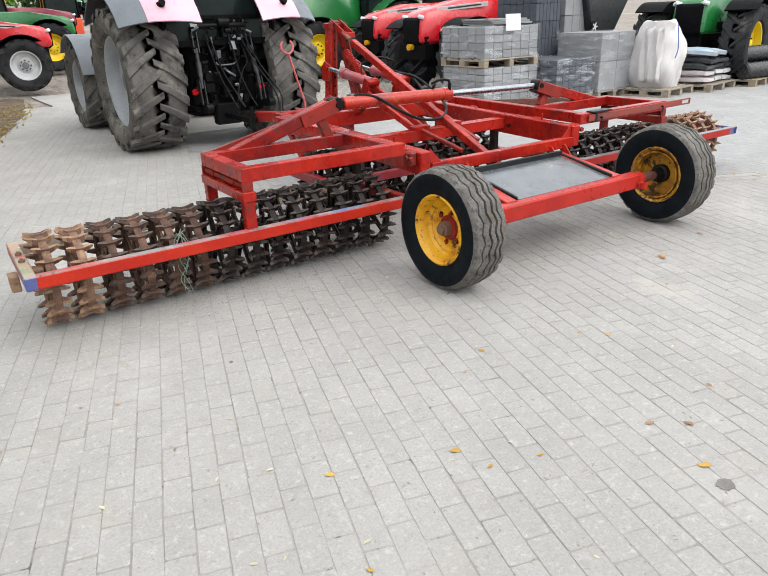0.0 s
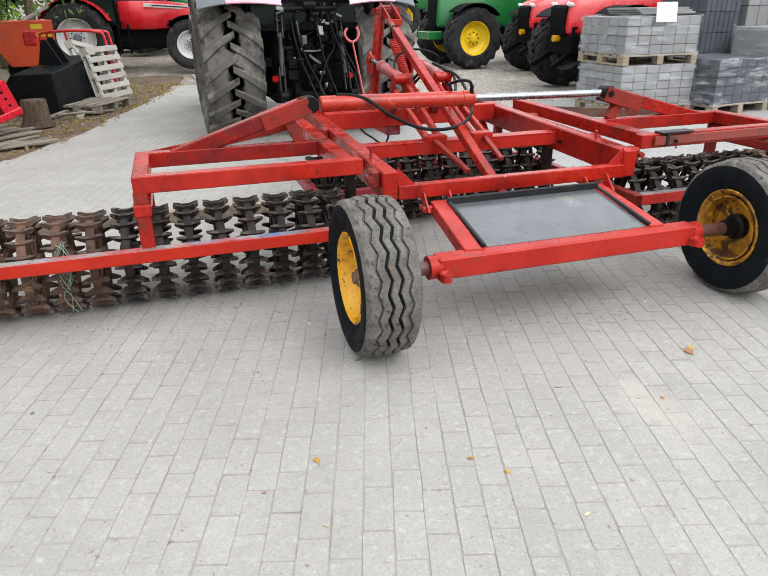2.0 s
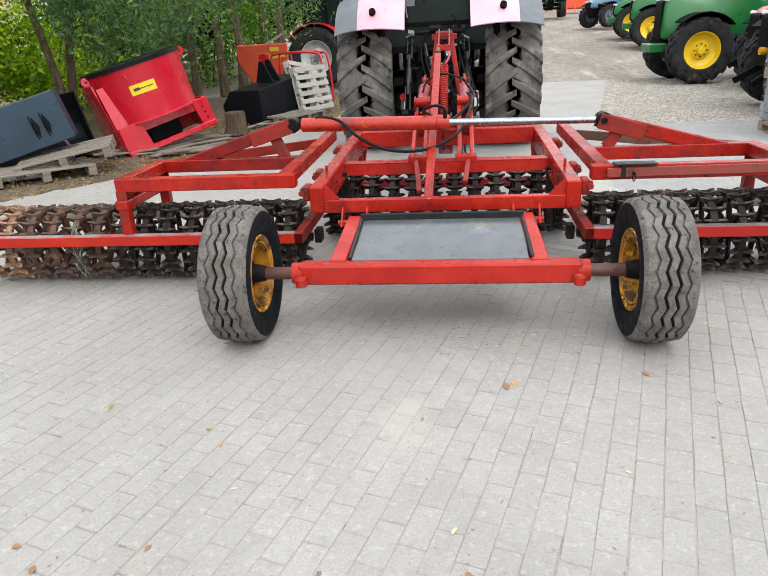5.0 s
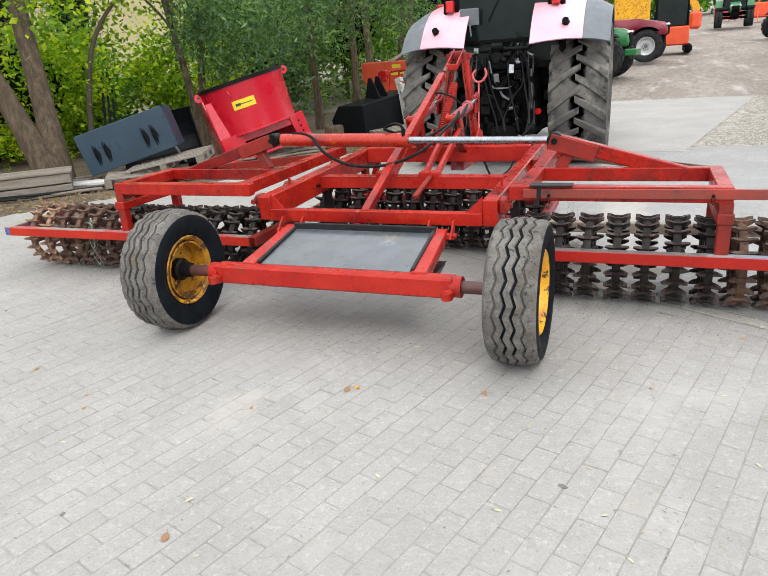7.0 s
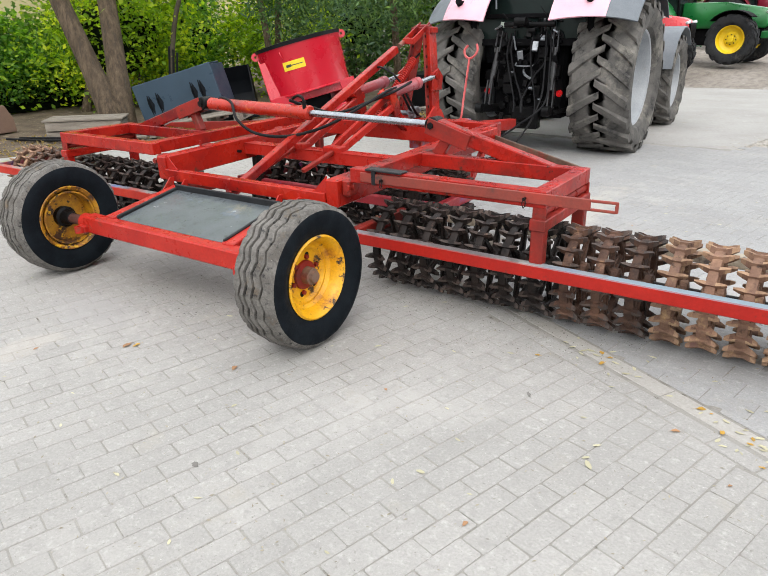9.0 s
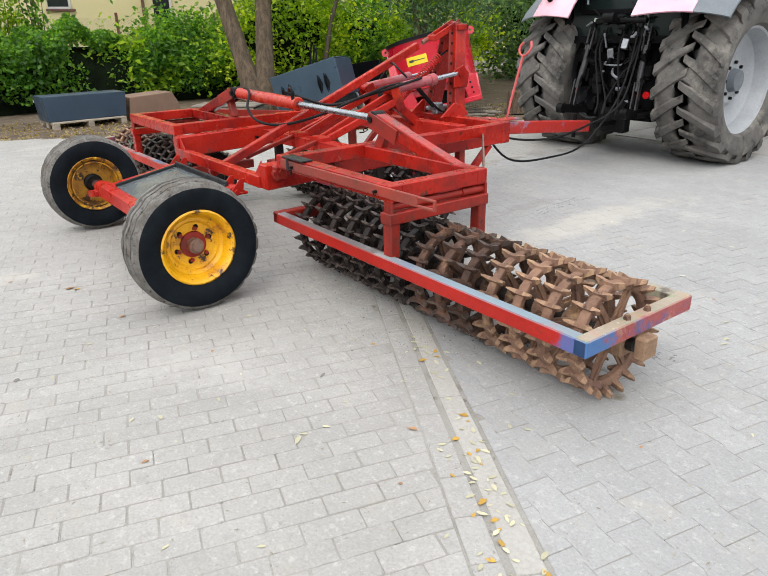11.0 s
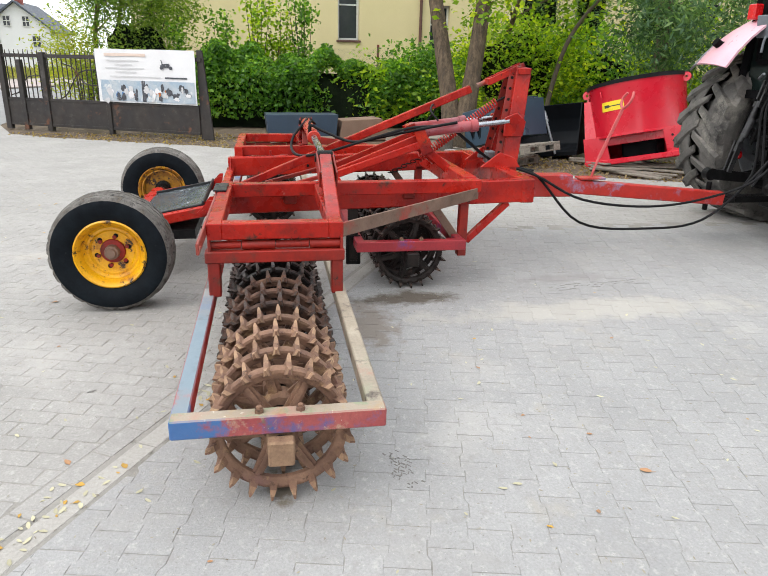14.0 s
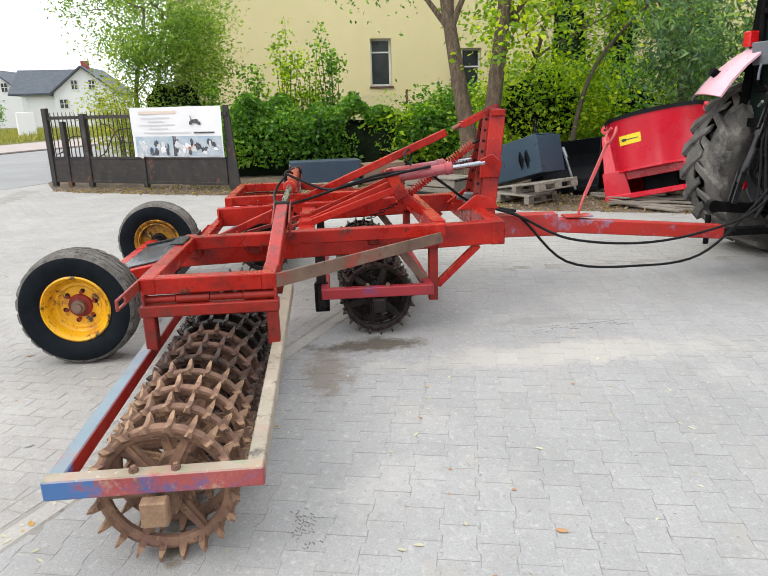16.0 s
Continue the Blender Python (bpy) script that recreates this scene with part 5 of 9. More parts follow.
SIDE = Matrix(((0, 0, 1, 0), (1, 0, 0, 0), (0, 1, 0, 0), (0, 0, 0, 1)))


def hood(parent, paint, y0, y1, zt, zn, w, grille=T_BLACK, lamp=True, decal=False):
    """The bonnet from the cab at y0 to the nose at y1, falling from height zt to zn."""
    bm = bmnew()
    zl = 0.98
    prism(bm, [(y0, zl), (y1 - 0.05, zl + 0.02), (y1, zl + 0.12), (y1 - 0.05, zn - 0.10), (y1 - 0.18, zn), ((y0 + y1) / 2, zt - 0.02), (y0, zt)], SIDE, w, 0.07)
    def narrow(v):
        k = max(0.0, min(1.0, (v.co.y - y0) / (y1 - y0)))
        up_ = max(0.0, (v.co.z - zl) / (zt - zl))
        v.co.x *= (1 - 0.22 * k * k) * (1 - 0.20 * up_ * up_)
    bmesh.ops.subdivide_edges(bm, edges=[e for e in bm.edges if abs(e.verts[0].co.y - e.verts[1].co.y) > 0.4], cuts=2)
    for v in bm.verts:
        narrow(v)
    h = part("hood", bm, paint, parent, smooth=50)
    bm = bmnew()
    prism(bm, [(y1 - 0.10, zl - 0.02), (y1 + 0.012, zl + 0.06), (y1 + 0.014, zn - 0.16), (y1 - 0.03, zn - 0.105), (y1 - 0.10, zn - 0.12)], SIDE, w * 0.60, 0.01)
    part("grille", bm, grille, h)
    for s in (-1, 1):
        bm = bmnew()
        slab(bm, pose(s * w * 0.455, (y0 + y1) / 2 + 0.35, 1.12, 0, 0, s * 5), (0.02, 0.75, 0.20), 0.006)
        part("side_vent", bm, grille, h)
    if lamp:
        for s in (-1, 1):
            bm = bmnew()
            slab(bm, pose(s * w * 0.285, y1 - 0.10, zn - 0.115, 12, s * 16, s * -38), (w * 0.16, 0.22, 0.075), 0.02)
            part("headlight", bm, LAMP_GLASS, h)
    if decal:
        for s in (-1, 1):
            bm = bmnew()
            slab(bm, pose(s * (w / 2 - 0.055), (y0 + y1) / 2 + 0.1, zt - 0.16, -4, s * 12, s * 4), (0.012, (y1 - y0) * 0.55, 0.09), 0.002)
            part("decal", bm, WHITE_BAR, h)
            bm = bmnew()
            slab(bm, pose(s * (w / 2 - 0.050), (y0 + y1) / 2 + 0.05, zt - 0.155, -4, s * 12, s * 4), (0.012, (y1 - y0) * 0.36, 0.035), 0.002)
            part("lettering_bar", bm, WORD_BAR, h)
    bm = bmnew()
    prism(bm, [(y0 - 0.2, 0.5), (y1 - 0.25, 0.55), (y1 - 0.12, 0.75), (y1 - 0.12, 1.0), (y0 - 0.2, 1.05)], SIDE, w * 0.62, 0.02)
    part("engine", bm, T_BLACK, parent)
    return h


def cab(parent, y0, y1, zb, zt, w, post=T_BLACK, roof=T_GREY):
    bm = bmnew()
    block(bm, (-w / 2 + 0.03, y0 + 0.03, zt + 0.02), (w / 2 - 0.03, y1 - 0.10, zt + 0.20), 0.05)
    c = part("cab", bm, roof, parent)
    bm = bmnew()
    for s in (-1, 1):
        for y, lean in ((y0, 0.06), (y1, -0.12), ((y0 + y1) / 2, 0.0)):
            beam(bm, (s * w / 2, y, zb), (s * (w / 2 - 0.05), y + lean, zt), 0.06, 0.07)
    bits("post", bm, post, c)
    bm = bmnew()
    for z in (zb, zt):
        d = 0.05 if z == zt else 0
        for s in (-1, 1):
            beam(bm, (s * (w / 2 - d), y0 + d, z), (s * (w / 2 - d), y1 - 2 * d, z), 0.07, 0.08)
        for y in (y0 + d, y1 - 2 * d):
            beam(bm, (-w / 2 + d, y, z), (w / 2 - d, y, z), 0.07, 0.08)
    bits("rail", bm, post, c)
    for s in (-1, 1):
        bm = bmnew()
        slab(bm, pose(s * (w / 2 - 0.03), (y0 + y1) / 2 - 0.02, (zb + zt) / 2, 0, s * -2, 0), (0.008, y1 - y0 - 0.1, zt - zb - 0.08), 0)
        part("side_window", bm, CAB_GLASS, c)
    for y in (y0 + 0.03, y1 - 0.07):
        bm = bmnew()
        slab(bm, pose(0, y, (zb + zt) / 2), (w - 0.14, 0.008, zt - zb - 0.08), 0)
        part("rear_window" if y < (y0 + y1) / 2 else "windscreen", bm, CAB_GLASS, c)
    return c


def parked_tractor(label, at, paint, rims, Rf=0.62, wf=0.45, Rr=0.88, wr=0.6, base=2.6, hood_top=1.62, nose=1.42, wide=0.78, linkage=False, decal=False, roof=None, fend=None, group="parked tractors", weights=False):
    t = thing("tractor", label, "tractor", at, group)
    for s in (-1, 1):
        ag_wheel(t, pose(s * 0.95, 0, Rr), Rr, wr, Rr * 0.56, rims, s)
        ag_wheel(t, pose(s * 0.93, base, Rf), Rf, wf, Rf * 0.56, rims, s, 16)
        fender(t, s * 0.93, wr + 0.06, 0, Rr, Rr + 0.07, fend or paint, 25, 150, None, s)
        fender(t, s * 0.93, wf + 0.06, base, Rf, Rf + 0.08, T_BLACK, 50, 140, None, s, 8)
    hood(t, paint, 0.95, base + 0.75, hood_top, nose, wide, decal=decal)
    cab(t, -0.45, 1.0, 1.15, 2.55, 1.45, T_BLACK, roof or paint)
    bm = bmnew()
    beam(bm, (-0.9, base, Rf), (0.9, base, Rf), 0.16, 0.16)
    beam(bm, (0, 0.0, 0.75), (0, base, 0.7), 0.42, 0.42)
    beam(bm, (-0.9, 0, Rr), (0.9, 0, Rr), 0.22, 0.24)
    part("chassis", bm, T_BLACK, t)
    for s in (-1, 1):
        bm = bmnew()
        for k in range(3):
            block(bm, (s * 0.78 - 0.17, 0.98, 0.45 + 0.28 * k), (s * 0.78 + 0.17, 1.25, 0.48 + 0.28 * k), 0.006)
        for y in (0.99, 1.24):
            beam(bm, (s * 0.94, y, 0.42), (s * 0.94, y, 1.15), 0.04, 0.05, up=X)
        bits("step", bm, paint if paint is T_GREEN else T_BLACK, t)
    if linkage:
        bm = bmnew()
        for s in (-1, 1):
            beam(bm, (s * 0.30, base + 0.55, 0.75), (s * 0.36, base + 1.02, 0.47), 0.05, 0.10)
            beam(bm, (s * 0.28, base + 0.55, 0.7), (s * 0.28, base + 0.6, 1.15), 0.12, 0.10, up=X)
        beam(bm, (-0.4, base + 0.6, 0.85), (0.4, base + 0.6, 0.85), 0.2, 0.3)
        lk = part("front_linkage", bm, T_BLACK, t)
        bm = bmnew()
        rod(bm, (0, base + 0.68, 0.95), (0, base + 0.82, 0.95), 0.055, 0.06, seg=20)
        part("shaft_guard", bm, YELLOW, lk)
    if weights:
        bm = bmnew()
        block(bm, (-0.42, base + 0.62, 0.72), (0.42, base + 1.0, 0.92), 0.02)
        part("weight_frame", bm, paint, t)
    return t


def bulged_fender(parent, side, y, z, x0, x1, r0, r1, a0, a1, mat_, name, label, u0, u1):
    """Part of a domed mudguard, from the cab's side (u 0) to the outer lip (u 1), where its radius falls."""
    bm = bmnew()
    grids = []
    for thick in (0.0, 0.02):
        rows = []
        for i in range(15):
            row = []
            for j in range(9):
                u = u0 + (u1 - u0) * j / 8
                r = r0 - (r0 - r1) * u ** 2.4 + thick
                end = a1 - 6 * u
                a = radians(a0 + (end - a0) * i / 14)
                row.append(bm.verts.new((side * (x0 + (x1 - x0) * u), y + r * math.cos(a), z + r * math.sin(a))))
            rows.append(row)
        grids.append(rows)
    lower, upper = grids
    for g in grids:
        for p, q in zip(g, g[1:]):
            for j in range(8):
                bm.faces.new((p[j], p[j + 1], q[j + 1], q[j]))
    rim = lambda g: [g[0][j] for j in range(9)] + [g[i][8] for i in range(1, 15)] + [g[14][j] for j in range(7, -1, -1)] + [g[i][0] for i in range(13, 0, -1)]
    lo_, hi_ = rim(lower), rim(upper)
    for i in range(len(lo_)):
        j = (i + 1) % len(lo_)
        bm.faces.new((lo_[i], lo_[j], hi_[j], hi_[i]))
    bmesh.ops.recalc_face_normals(bm, faces=bm.faces[:])
    part(name, bm, mat_, parent, label, smooth=40)


# the tractor that pulls the roller, seen from behind
TX, TY = -0.03, 6.32
tr = thing("tractor", "hitched tractor with faded pink mudguards and muddy cleated tyres", "tractor", pose(TX, TY, 0))
RIM_GREY = surface("dusty_grey_rim", (0.42, 0.44, 0.46), (0.34, 0.36, 0.38), 0.5, scale=4, bump=0.08, spots=(((0.30, 0.28, 0.25), 0.25, 6, 0.2),))
for s in (-1, 1):
    ag_wheel(tr, pose(s * 0.955, 0, 0.885), 0.895, 0.72, 0.56, RIM_GREY, s, 21, "rear_wheel")
    ag_wheel(tr, pose(s * 0.95, 2.75, 0.665), 0.675, 0.50, 0.40, RIM_GREY, s, 17, "front_wheel")
    bulged_fender(tr, s, 0.02, 0.90, 0.40, 1.31, 1.27, 1.03, 40, 149, T_PINK, "fender", "sun-faded pink mudguard", 0.0, 0.66)
    bulged_fender(tr, s, 0.02, 0.90, 0.40, 1.31, 1.27, 1.03, 40, 149, T_GREY, "fender_extension", "grey plastic mudguard edge", 0.663, 1.0)
    fender(tr, s * 0.95, 0.52, 2.75, 0.675, 0.76, T_GREY, 40, 165, None, s, 8)
    bm = bmnew()
    rod(bm, (s * 0.80, -0.84, 1.74), (s * 0.80, -0.94, 1.80), 0.04, seg=14)
    block(bm, (s * 0.80 - 0.045, -0.89, 1.72), (s * 0.80 + 0.045, -0.84, 1.80), 0.012)
    part("plug_cover", bm, T_BLACK, tr)
    bm = bmnew()
    block(bm, (s * 0.66 - 0.05, -0.72, 2.0), (s * 0.66 + 0.05, -0.62, 2.14), 0.012)
    part("tail_lamp", bm, LAMP_RED, tr)
    bm = bmnew()
    rod(bm, (s * 0.47, -0.72, 0.74), (s * 0.47, -0.69, 0.74), 0.04, seg=16)
    part("reflector", bm, LAMP_RED, tr)
cab(tr, -0.62, 1.0, 1.32, 2.7, 1.5, T_BLACK, T_GREY)
hood(tr, T_FRED, 1.0, 3.55, 1.75, 1.5, 0.8)
bm = bmnew()
block(bm, (-0.47, -0.52, 0.42), (0.47, 0.5, 1.40), 0.04)
beam(bm, (-0.9, 0, 0.885), (0.9, 0, 0.885), 0.28, 0.30)
beam(bm, (0, 0.3, 0.75), (0, 2.9, 0.72), 0.5, 0.5)
beam(bm, (-0.85, 2.75, 0.67), (0.85, 2.75, 0.67), 0.16, 0.18)
rear = part("rear_axle_housing", bm, T_BLACK, tr)
rt = random.Random(11)
bm = bmnew()
for k in range(46):
    x, z = rt.uniform(-0.40, 0.40), rt.uniform(0.5, 1.5)
    sx, sz = rt.uniform(0.03, 0.13), rt.uniform(0.03, 0.14)
    if rt.random() < 0.5:
        block(bm, (x - sx / 2, -0.52 - rt.uniform(0.03, 0.14), z - sz / 2), (x + sx / 2, -0.50, z + sz / 2), 0.008)
    else:
        rod(bm, (x, -0.50, z), (x, -0.54 - rt.uniform(0.02, 0.12), z), sx * 0.45, seg=12)
bits("casting", bm, STEEL_DARK, rear)
for mt_, cnt in ((STEEL_DARK, 34), (STEEL_GREY, 9), (T_BLACK, 20)):
    bm = bmnew()
    for k in range(cnt):
        x, z = rt.uniform(-0.42, 0.42), rt.uniform(0.55, 1.58)
        y_ = -0.56 - rt.uniform(0.02, 0.16)
        r_ = rt.uniform(0.008, 0.028)
        if k % 3 == 0:
            rod(bm, (x, y_, z), (x + rt.uniform(-0.12, 0.12), y_ - 0.03, z + rt.uniform(-0.16, 0.16)), r_ * 0.6, seg=8)
        elif k % 3 == 1:
            slab(bm, pose(x, y_, z, rt.uniform(-20, 20), rt.uniform(-20, 20), rt.uniform(-30, 30)), (r_ * 2.5, 0.05, r_ * 4), 0.003)
        else:
            rod(bm, (x - r_, y_, z), (x + r_ * 2, y_, z), r_, seg=10)
    bits("fitting", bm, mt_, rear)
for s in (-1, 1):
    bm = bmnew()
    beam(bm, (s * 0.36, -0.62, 1.42), (s * 0.36, -0.50, 1.30), 0.10, 0.07)
    for d in (-0.03, 0.03):
        beam(bm, (s * 0.36 + d, -0.62, 1.45), (s * 0.37 + d, -0.68, 1.20), 0.02, 0.06, up=Y)
    rod(bm, (s * 0.37, -0.67, 1.26), (s * 0.40, -0.80, 0.78), 0.026)
    rod(bm, (s * 0.375, -0.70, 1.10), (s * 0.39, -0.75, 0.92), 0.038)
    for d in (-0.03, 0.03):
        beam(bm, (s * 0.40 + d, -0.78, 0.88), (s * 0.41 + d, -0.84, 0.58), 0.018, 0.06, up=Y)
    lr = part("lift_rod", bm, surface("worn_lift_rod_steel", (0.05, 0.05, 0.052), (0.02, 0.02, 0.021), 0.35, metal=0.4, scale=12, bump=0.2), tr, "greasy dark steel lift rod")
    bm = bmnew()
    beam(bm, (s * 0.36, -0.3, 0.50), (s * 0.43, -1.02, 0.56), 0.05, 0.10)
    rod(bm, (s * 0.43 - 0.04, -1.02, 0.56), (s * 0.43 + 0.04, -1.02, 0.56), 0.06)
    part("lower_link", bm, STEEL_DARK, tr)
    bm = bmnew()
    rod(bm, (s * 0.43, -0.8, 0.52), (s * 0.60, -0.35, 0.55), 0.03)
    block(bm, (s * 0.56 - 0.05, -0.5, 0.86), (s * 0.56 + 0.10, -0.38, 0.98), 0.01)
    bits("stabiliser", bm, STEEL_DARK, tr)
bm = bmnew()
rod(bm, (0.02, -0.55, 1.47), (-0.03, -0.80, 1.56), 0.035)
rod(bm, (-0.10, -0.82, 1.56), (0.04, -0.82, 1.56), 0.045)
rod(bm, (-0.30, -0.66, 1.52), (0.34, -0.66, 1.52), 0.03)
part("top_link", bm, STEEL_DARK, tr)
for k, x in enumerate((0.12, 0.18, 0.25, 0.31)):
    bm = bmnew()
    rod(bm, (x, -0.56, 1.40), (x + 0.02, -0.64, 1.58), 0.012, seg=8)
    rod(bm, (x, -0.52, 1.38), (x, -0.62, 1.38), 0.03, seg=12)
    part("coupling", bm, STEEL_GREY if k % 2 else STEEL_DARK, tr)
bm = bmnew()
beam(bm, (0, -0.4, 0.40), (0, -1.35, 0.40), 0.13, 0.06)
block(bm, (-0.18, -0.62, 0.28), (0.18, -0.48, 0.56), 0.02)
rod(bm, (0, -1.33, 0.30), (0, -1.33, 0.56), 0.024)
part("hitch", bm, STEEL_DARK, tr)
for x, xe, zz in ((-0.22, -0.05, 1.42), (-0.17, 0.05, 1.45), (0.08, 0.22, 1.45), (0.26, 0.05, 1.3)):
    bm = bmnew()
    sweep(bm, [(x, -0.62, zz), (x + 0.01, -0.75, zz - 0.22), (x * 0.6 + xe * 0.4, -0.78, 0.95), (xe, -0.85, 0.66), (xe + 0.04, -0.95, 0.52)], 0.012, 6)
    part("hose", bm, BLACK_RUBBER, tr)
bm = bmnew()
sweep(bm, [(-0.12, -0.66, 1.08), (-0.10, -0.70, 1.05), (0.10, -0.70, 1.05), (0.16, -0.68, 1.10)], 0.010, 6)
sweep(bm, [(-0.02, -0.66, 1.0), (0.02, -0.72, 0.95), (0.10, -0.72, 0.90)], 0.016, 6)
part("steel_pipe", bm, STEEL_GREY, tr)
bm = bmnew()
slab(bm, pose(-0.40, -0.72, 1.93, 8, 0, 4), (0.24, 0.03, 0.20), 0.006)
sweep(bm, [(-0.40, -0.72, 1.84), (-0.39, -0.74, 1.78), (-0.38, -0.75, 1.70)], 0.012, 6)
part("plate_holder", bm, T_GREY, tr, "grey number plate carrier")
bm = bmnew()
for a_, b_ in (((-0.56, 1.62), (0.56, 1.62)), ((-0.56, 1.62), (-0.62, 2.62)), ((0.56, 1.62), (0.62, 2.62)), ((-0.60, 2.30), (0.60, 2.30))):
    beam(bm, (a_[0], -0.612, a_[1]), (b_[0], -0.612, b_[1]), 0.05, 0.045, up=Y, bev=0.008)
part("rear_window_frame", bm, T_BLACK, tr)
bm = bmnew()
rod(bm, (0.05, -0.63, 2.30), (0.05, -0.66, 2.30), 0.025, seg=12)
beam(bm, (0.05, -0.645, 2.30), (-0.18, -0.635, 1.86), 0.010, 0.016, up=Y, bev=0.002)
part("rear_wiper", bm, T_BLACK, tr)
for x in (-0.30, 0.30):
    bm = bmnew()
    block(bm, (x - 0.22, -0.575, 1.36), (x + 0.22, -0.55, 1.60), 0.012)
    part("rear_panel", bm, T_BLACK, tr)
bm = bmnew()
beam(bm, (-0.82, -0.58, 1.78), (-0.55, -0.50, 2.5), 0.03, 0.04)
beam(bm, (0.55, -0.5, 2.5), (0.60, -0.55, 1.9), 0.03, 0.04)
bits("mirror_bracket", bm, T_BLACK, tr)
for x in (-0.26, 0.10):
    bm = bmnew()
    slab(bm, pose(x, -0.585, 1.56, -20, 0, 3), (0.24, 0.004, 0.15), 0)
    part("paper", bm, surface("paper_sheet", (0.45, 0.52, 0.46), (0.4, 0.47, 0.42), 0.7, bump=0), tr, "paper lying behind the rear window")


# ---- right-hand side: parked tractors, pallets of blocks, bags ----
parked_tractor("glossy red tractor with a front linkage and slanted headlights", pose(8.55, 8.42, 0, 0, 0, 90), T_FRED, T_GREY, 0.70, 0.46, 0.95, 0.6, 2.6, 1.85, 1.62, 0.82, True, True)
parked_tractor("red tractor with a white stripe on the bonnet, beside another", pose(9.75, 11.75, 0, 0, 0, 90), T_FRED, T_GREY, 0.70, 0.46, 0.95, 0.6, 2.6, 1.85, 1.62, 0.82, True, True)
parked_tractor("large green tractor with bright yellow wheels on gravel", pose(8.95, 14.75, 0, 0, 0, 90), T_GREEN, T_YELLOW, 0.75, 0.55, 0.98, 0.62, 2.85, 2.18, 2.02, 0.90, False, False, weights=True)
parked_tractor("green tractor with yellow wheels farther along the row", pose(10.6, 24.0, rise(24), 0, 0, 78), T_GREEN, T_YELLOW, 0.72, 0.5, 0.95, 0.6, 2.7, 2.0, 1.85, 0.85, False, False, weights=True)
parked_tractor("dark green tractor standing in the row", pose(11.0, 28.5, rise(28.5), 0, 0, 80), T_GREEN, T_YELLOW, 0.7, 0.5, 0.95, 0.6, 2.7, 1.8, 1.55, 0.82, False, False, weights=True)
parked_tractor("blue tractor parked far along the yard", pose(10.9, 37.5, rise(37.5), 0, 0, 112), T_BLUE, T_GREY, 0.6, 0.4, 0.9, 0.5, 2.5)
parked_tractor("big green tractor with tall yellow wheels behind the bags", pose(13.6, 5.9, 0, 0, 0, 100), T_GREEN, T_YELLOW, 0.78, 0.55, 1.05, 0.70, 2.9, 1.95, 1.7, 0.9)

FILM_ = bpy.data.materials.new("clear_wrapping_film")
FILM_.use_nodes = True
_b = FILM_.node_tree.nodes["Principled BSDF"]
_b.inputs["Base Color"].default_value = (0.62, 0.65, 0.68, 1)
_b.inputs["Roughness"].default_value = 0.18
_b.inputs["Alpha"].default_value = 0.42
_n = FILM_.node_tree.nodes.new("ShaderNodeTexNoise")
_n.inputs["Scale"].default_value = 3.2
_m = FILM_.node_tree.nodes.new("ShaderNodeMapping")
_m.inputs["Scale"].default_value = (1.0, 1.0, 4.0)
_c = FILM_.node_tree.nodes.new("ShaderNodeTexCoord")
_p = FILM_.node_tree.nodes.new("ShaderNodeBump")
_p.inputs["Strength"].default_value, _p.inputs["Distance"].default_value = 0.5, 0.03
FILM_.node_tree.links.new(_c.outputs["Object"], _m.inputs[0])
FILM_.node_tree.links.new(_m.outputs[0], _n.inputs[0])
FILM_.node_tree.links.new(_n.outputs[0], _p.inputs["Height"])
FILM_.node_tree.links.new(_p.outputs[0], _b.inputs["Normal"])
_r = FILM_.node_tree.nodes.new("ShaderNodeMapRange")
_r.inputs[1].default_value, _r.inputs[2].default_value, _r.inputs[3].default_value, _r.inputs[4].default_value = 0.50, 0.80, 0.05, 0.60
FILM_.node_tree.links.new(_n.outputs[0], _r.inputs[0])
FILM_.node_tree.links.new(_r.outputs[0], _b.inputs["Alpha"])

BLOCKS = surface("grey_concrete_blocks", (0.30, 0.305, 0.31), (0.25, 0.255, 0.26), 0.9, scale=4, fine=90, bump=0.3, rand=0.08)
BLOCKS_D = surface("anthracite_concrete_blocks", (0.075, 0.085, 0.105), (0.06, 0.068, 0.085), 0.85, scale=4, fine=90, bump=0.3, rand=0.1)
PALLET = surface("weathered_pallet_wood", (0.38, 0.32, 0.25), (0.28, 0.24, 0.19), 0.85, scale=5, fine=60, bump=0.4, stretch=(1, 6, 6), rand=0.15, spots=(((0.16, 0.13, 0.10), 0.25, 4, 0.2),))
PALLET_NEW = surface("pale_pallet_wood", (0.38, 0.31, 0.22), (0.28, 0.23, 0.165), 0.8, scale=5, fine=60, bump=0.3, stretch=(1, 6, 6), rand=0.12)


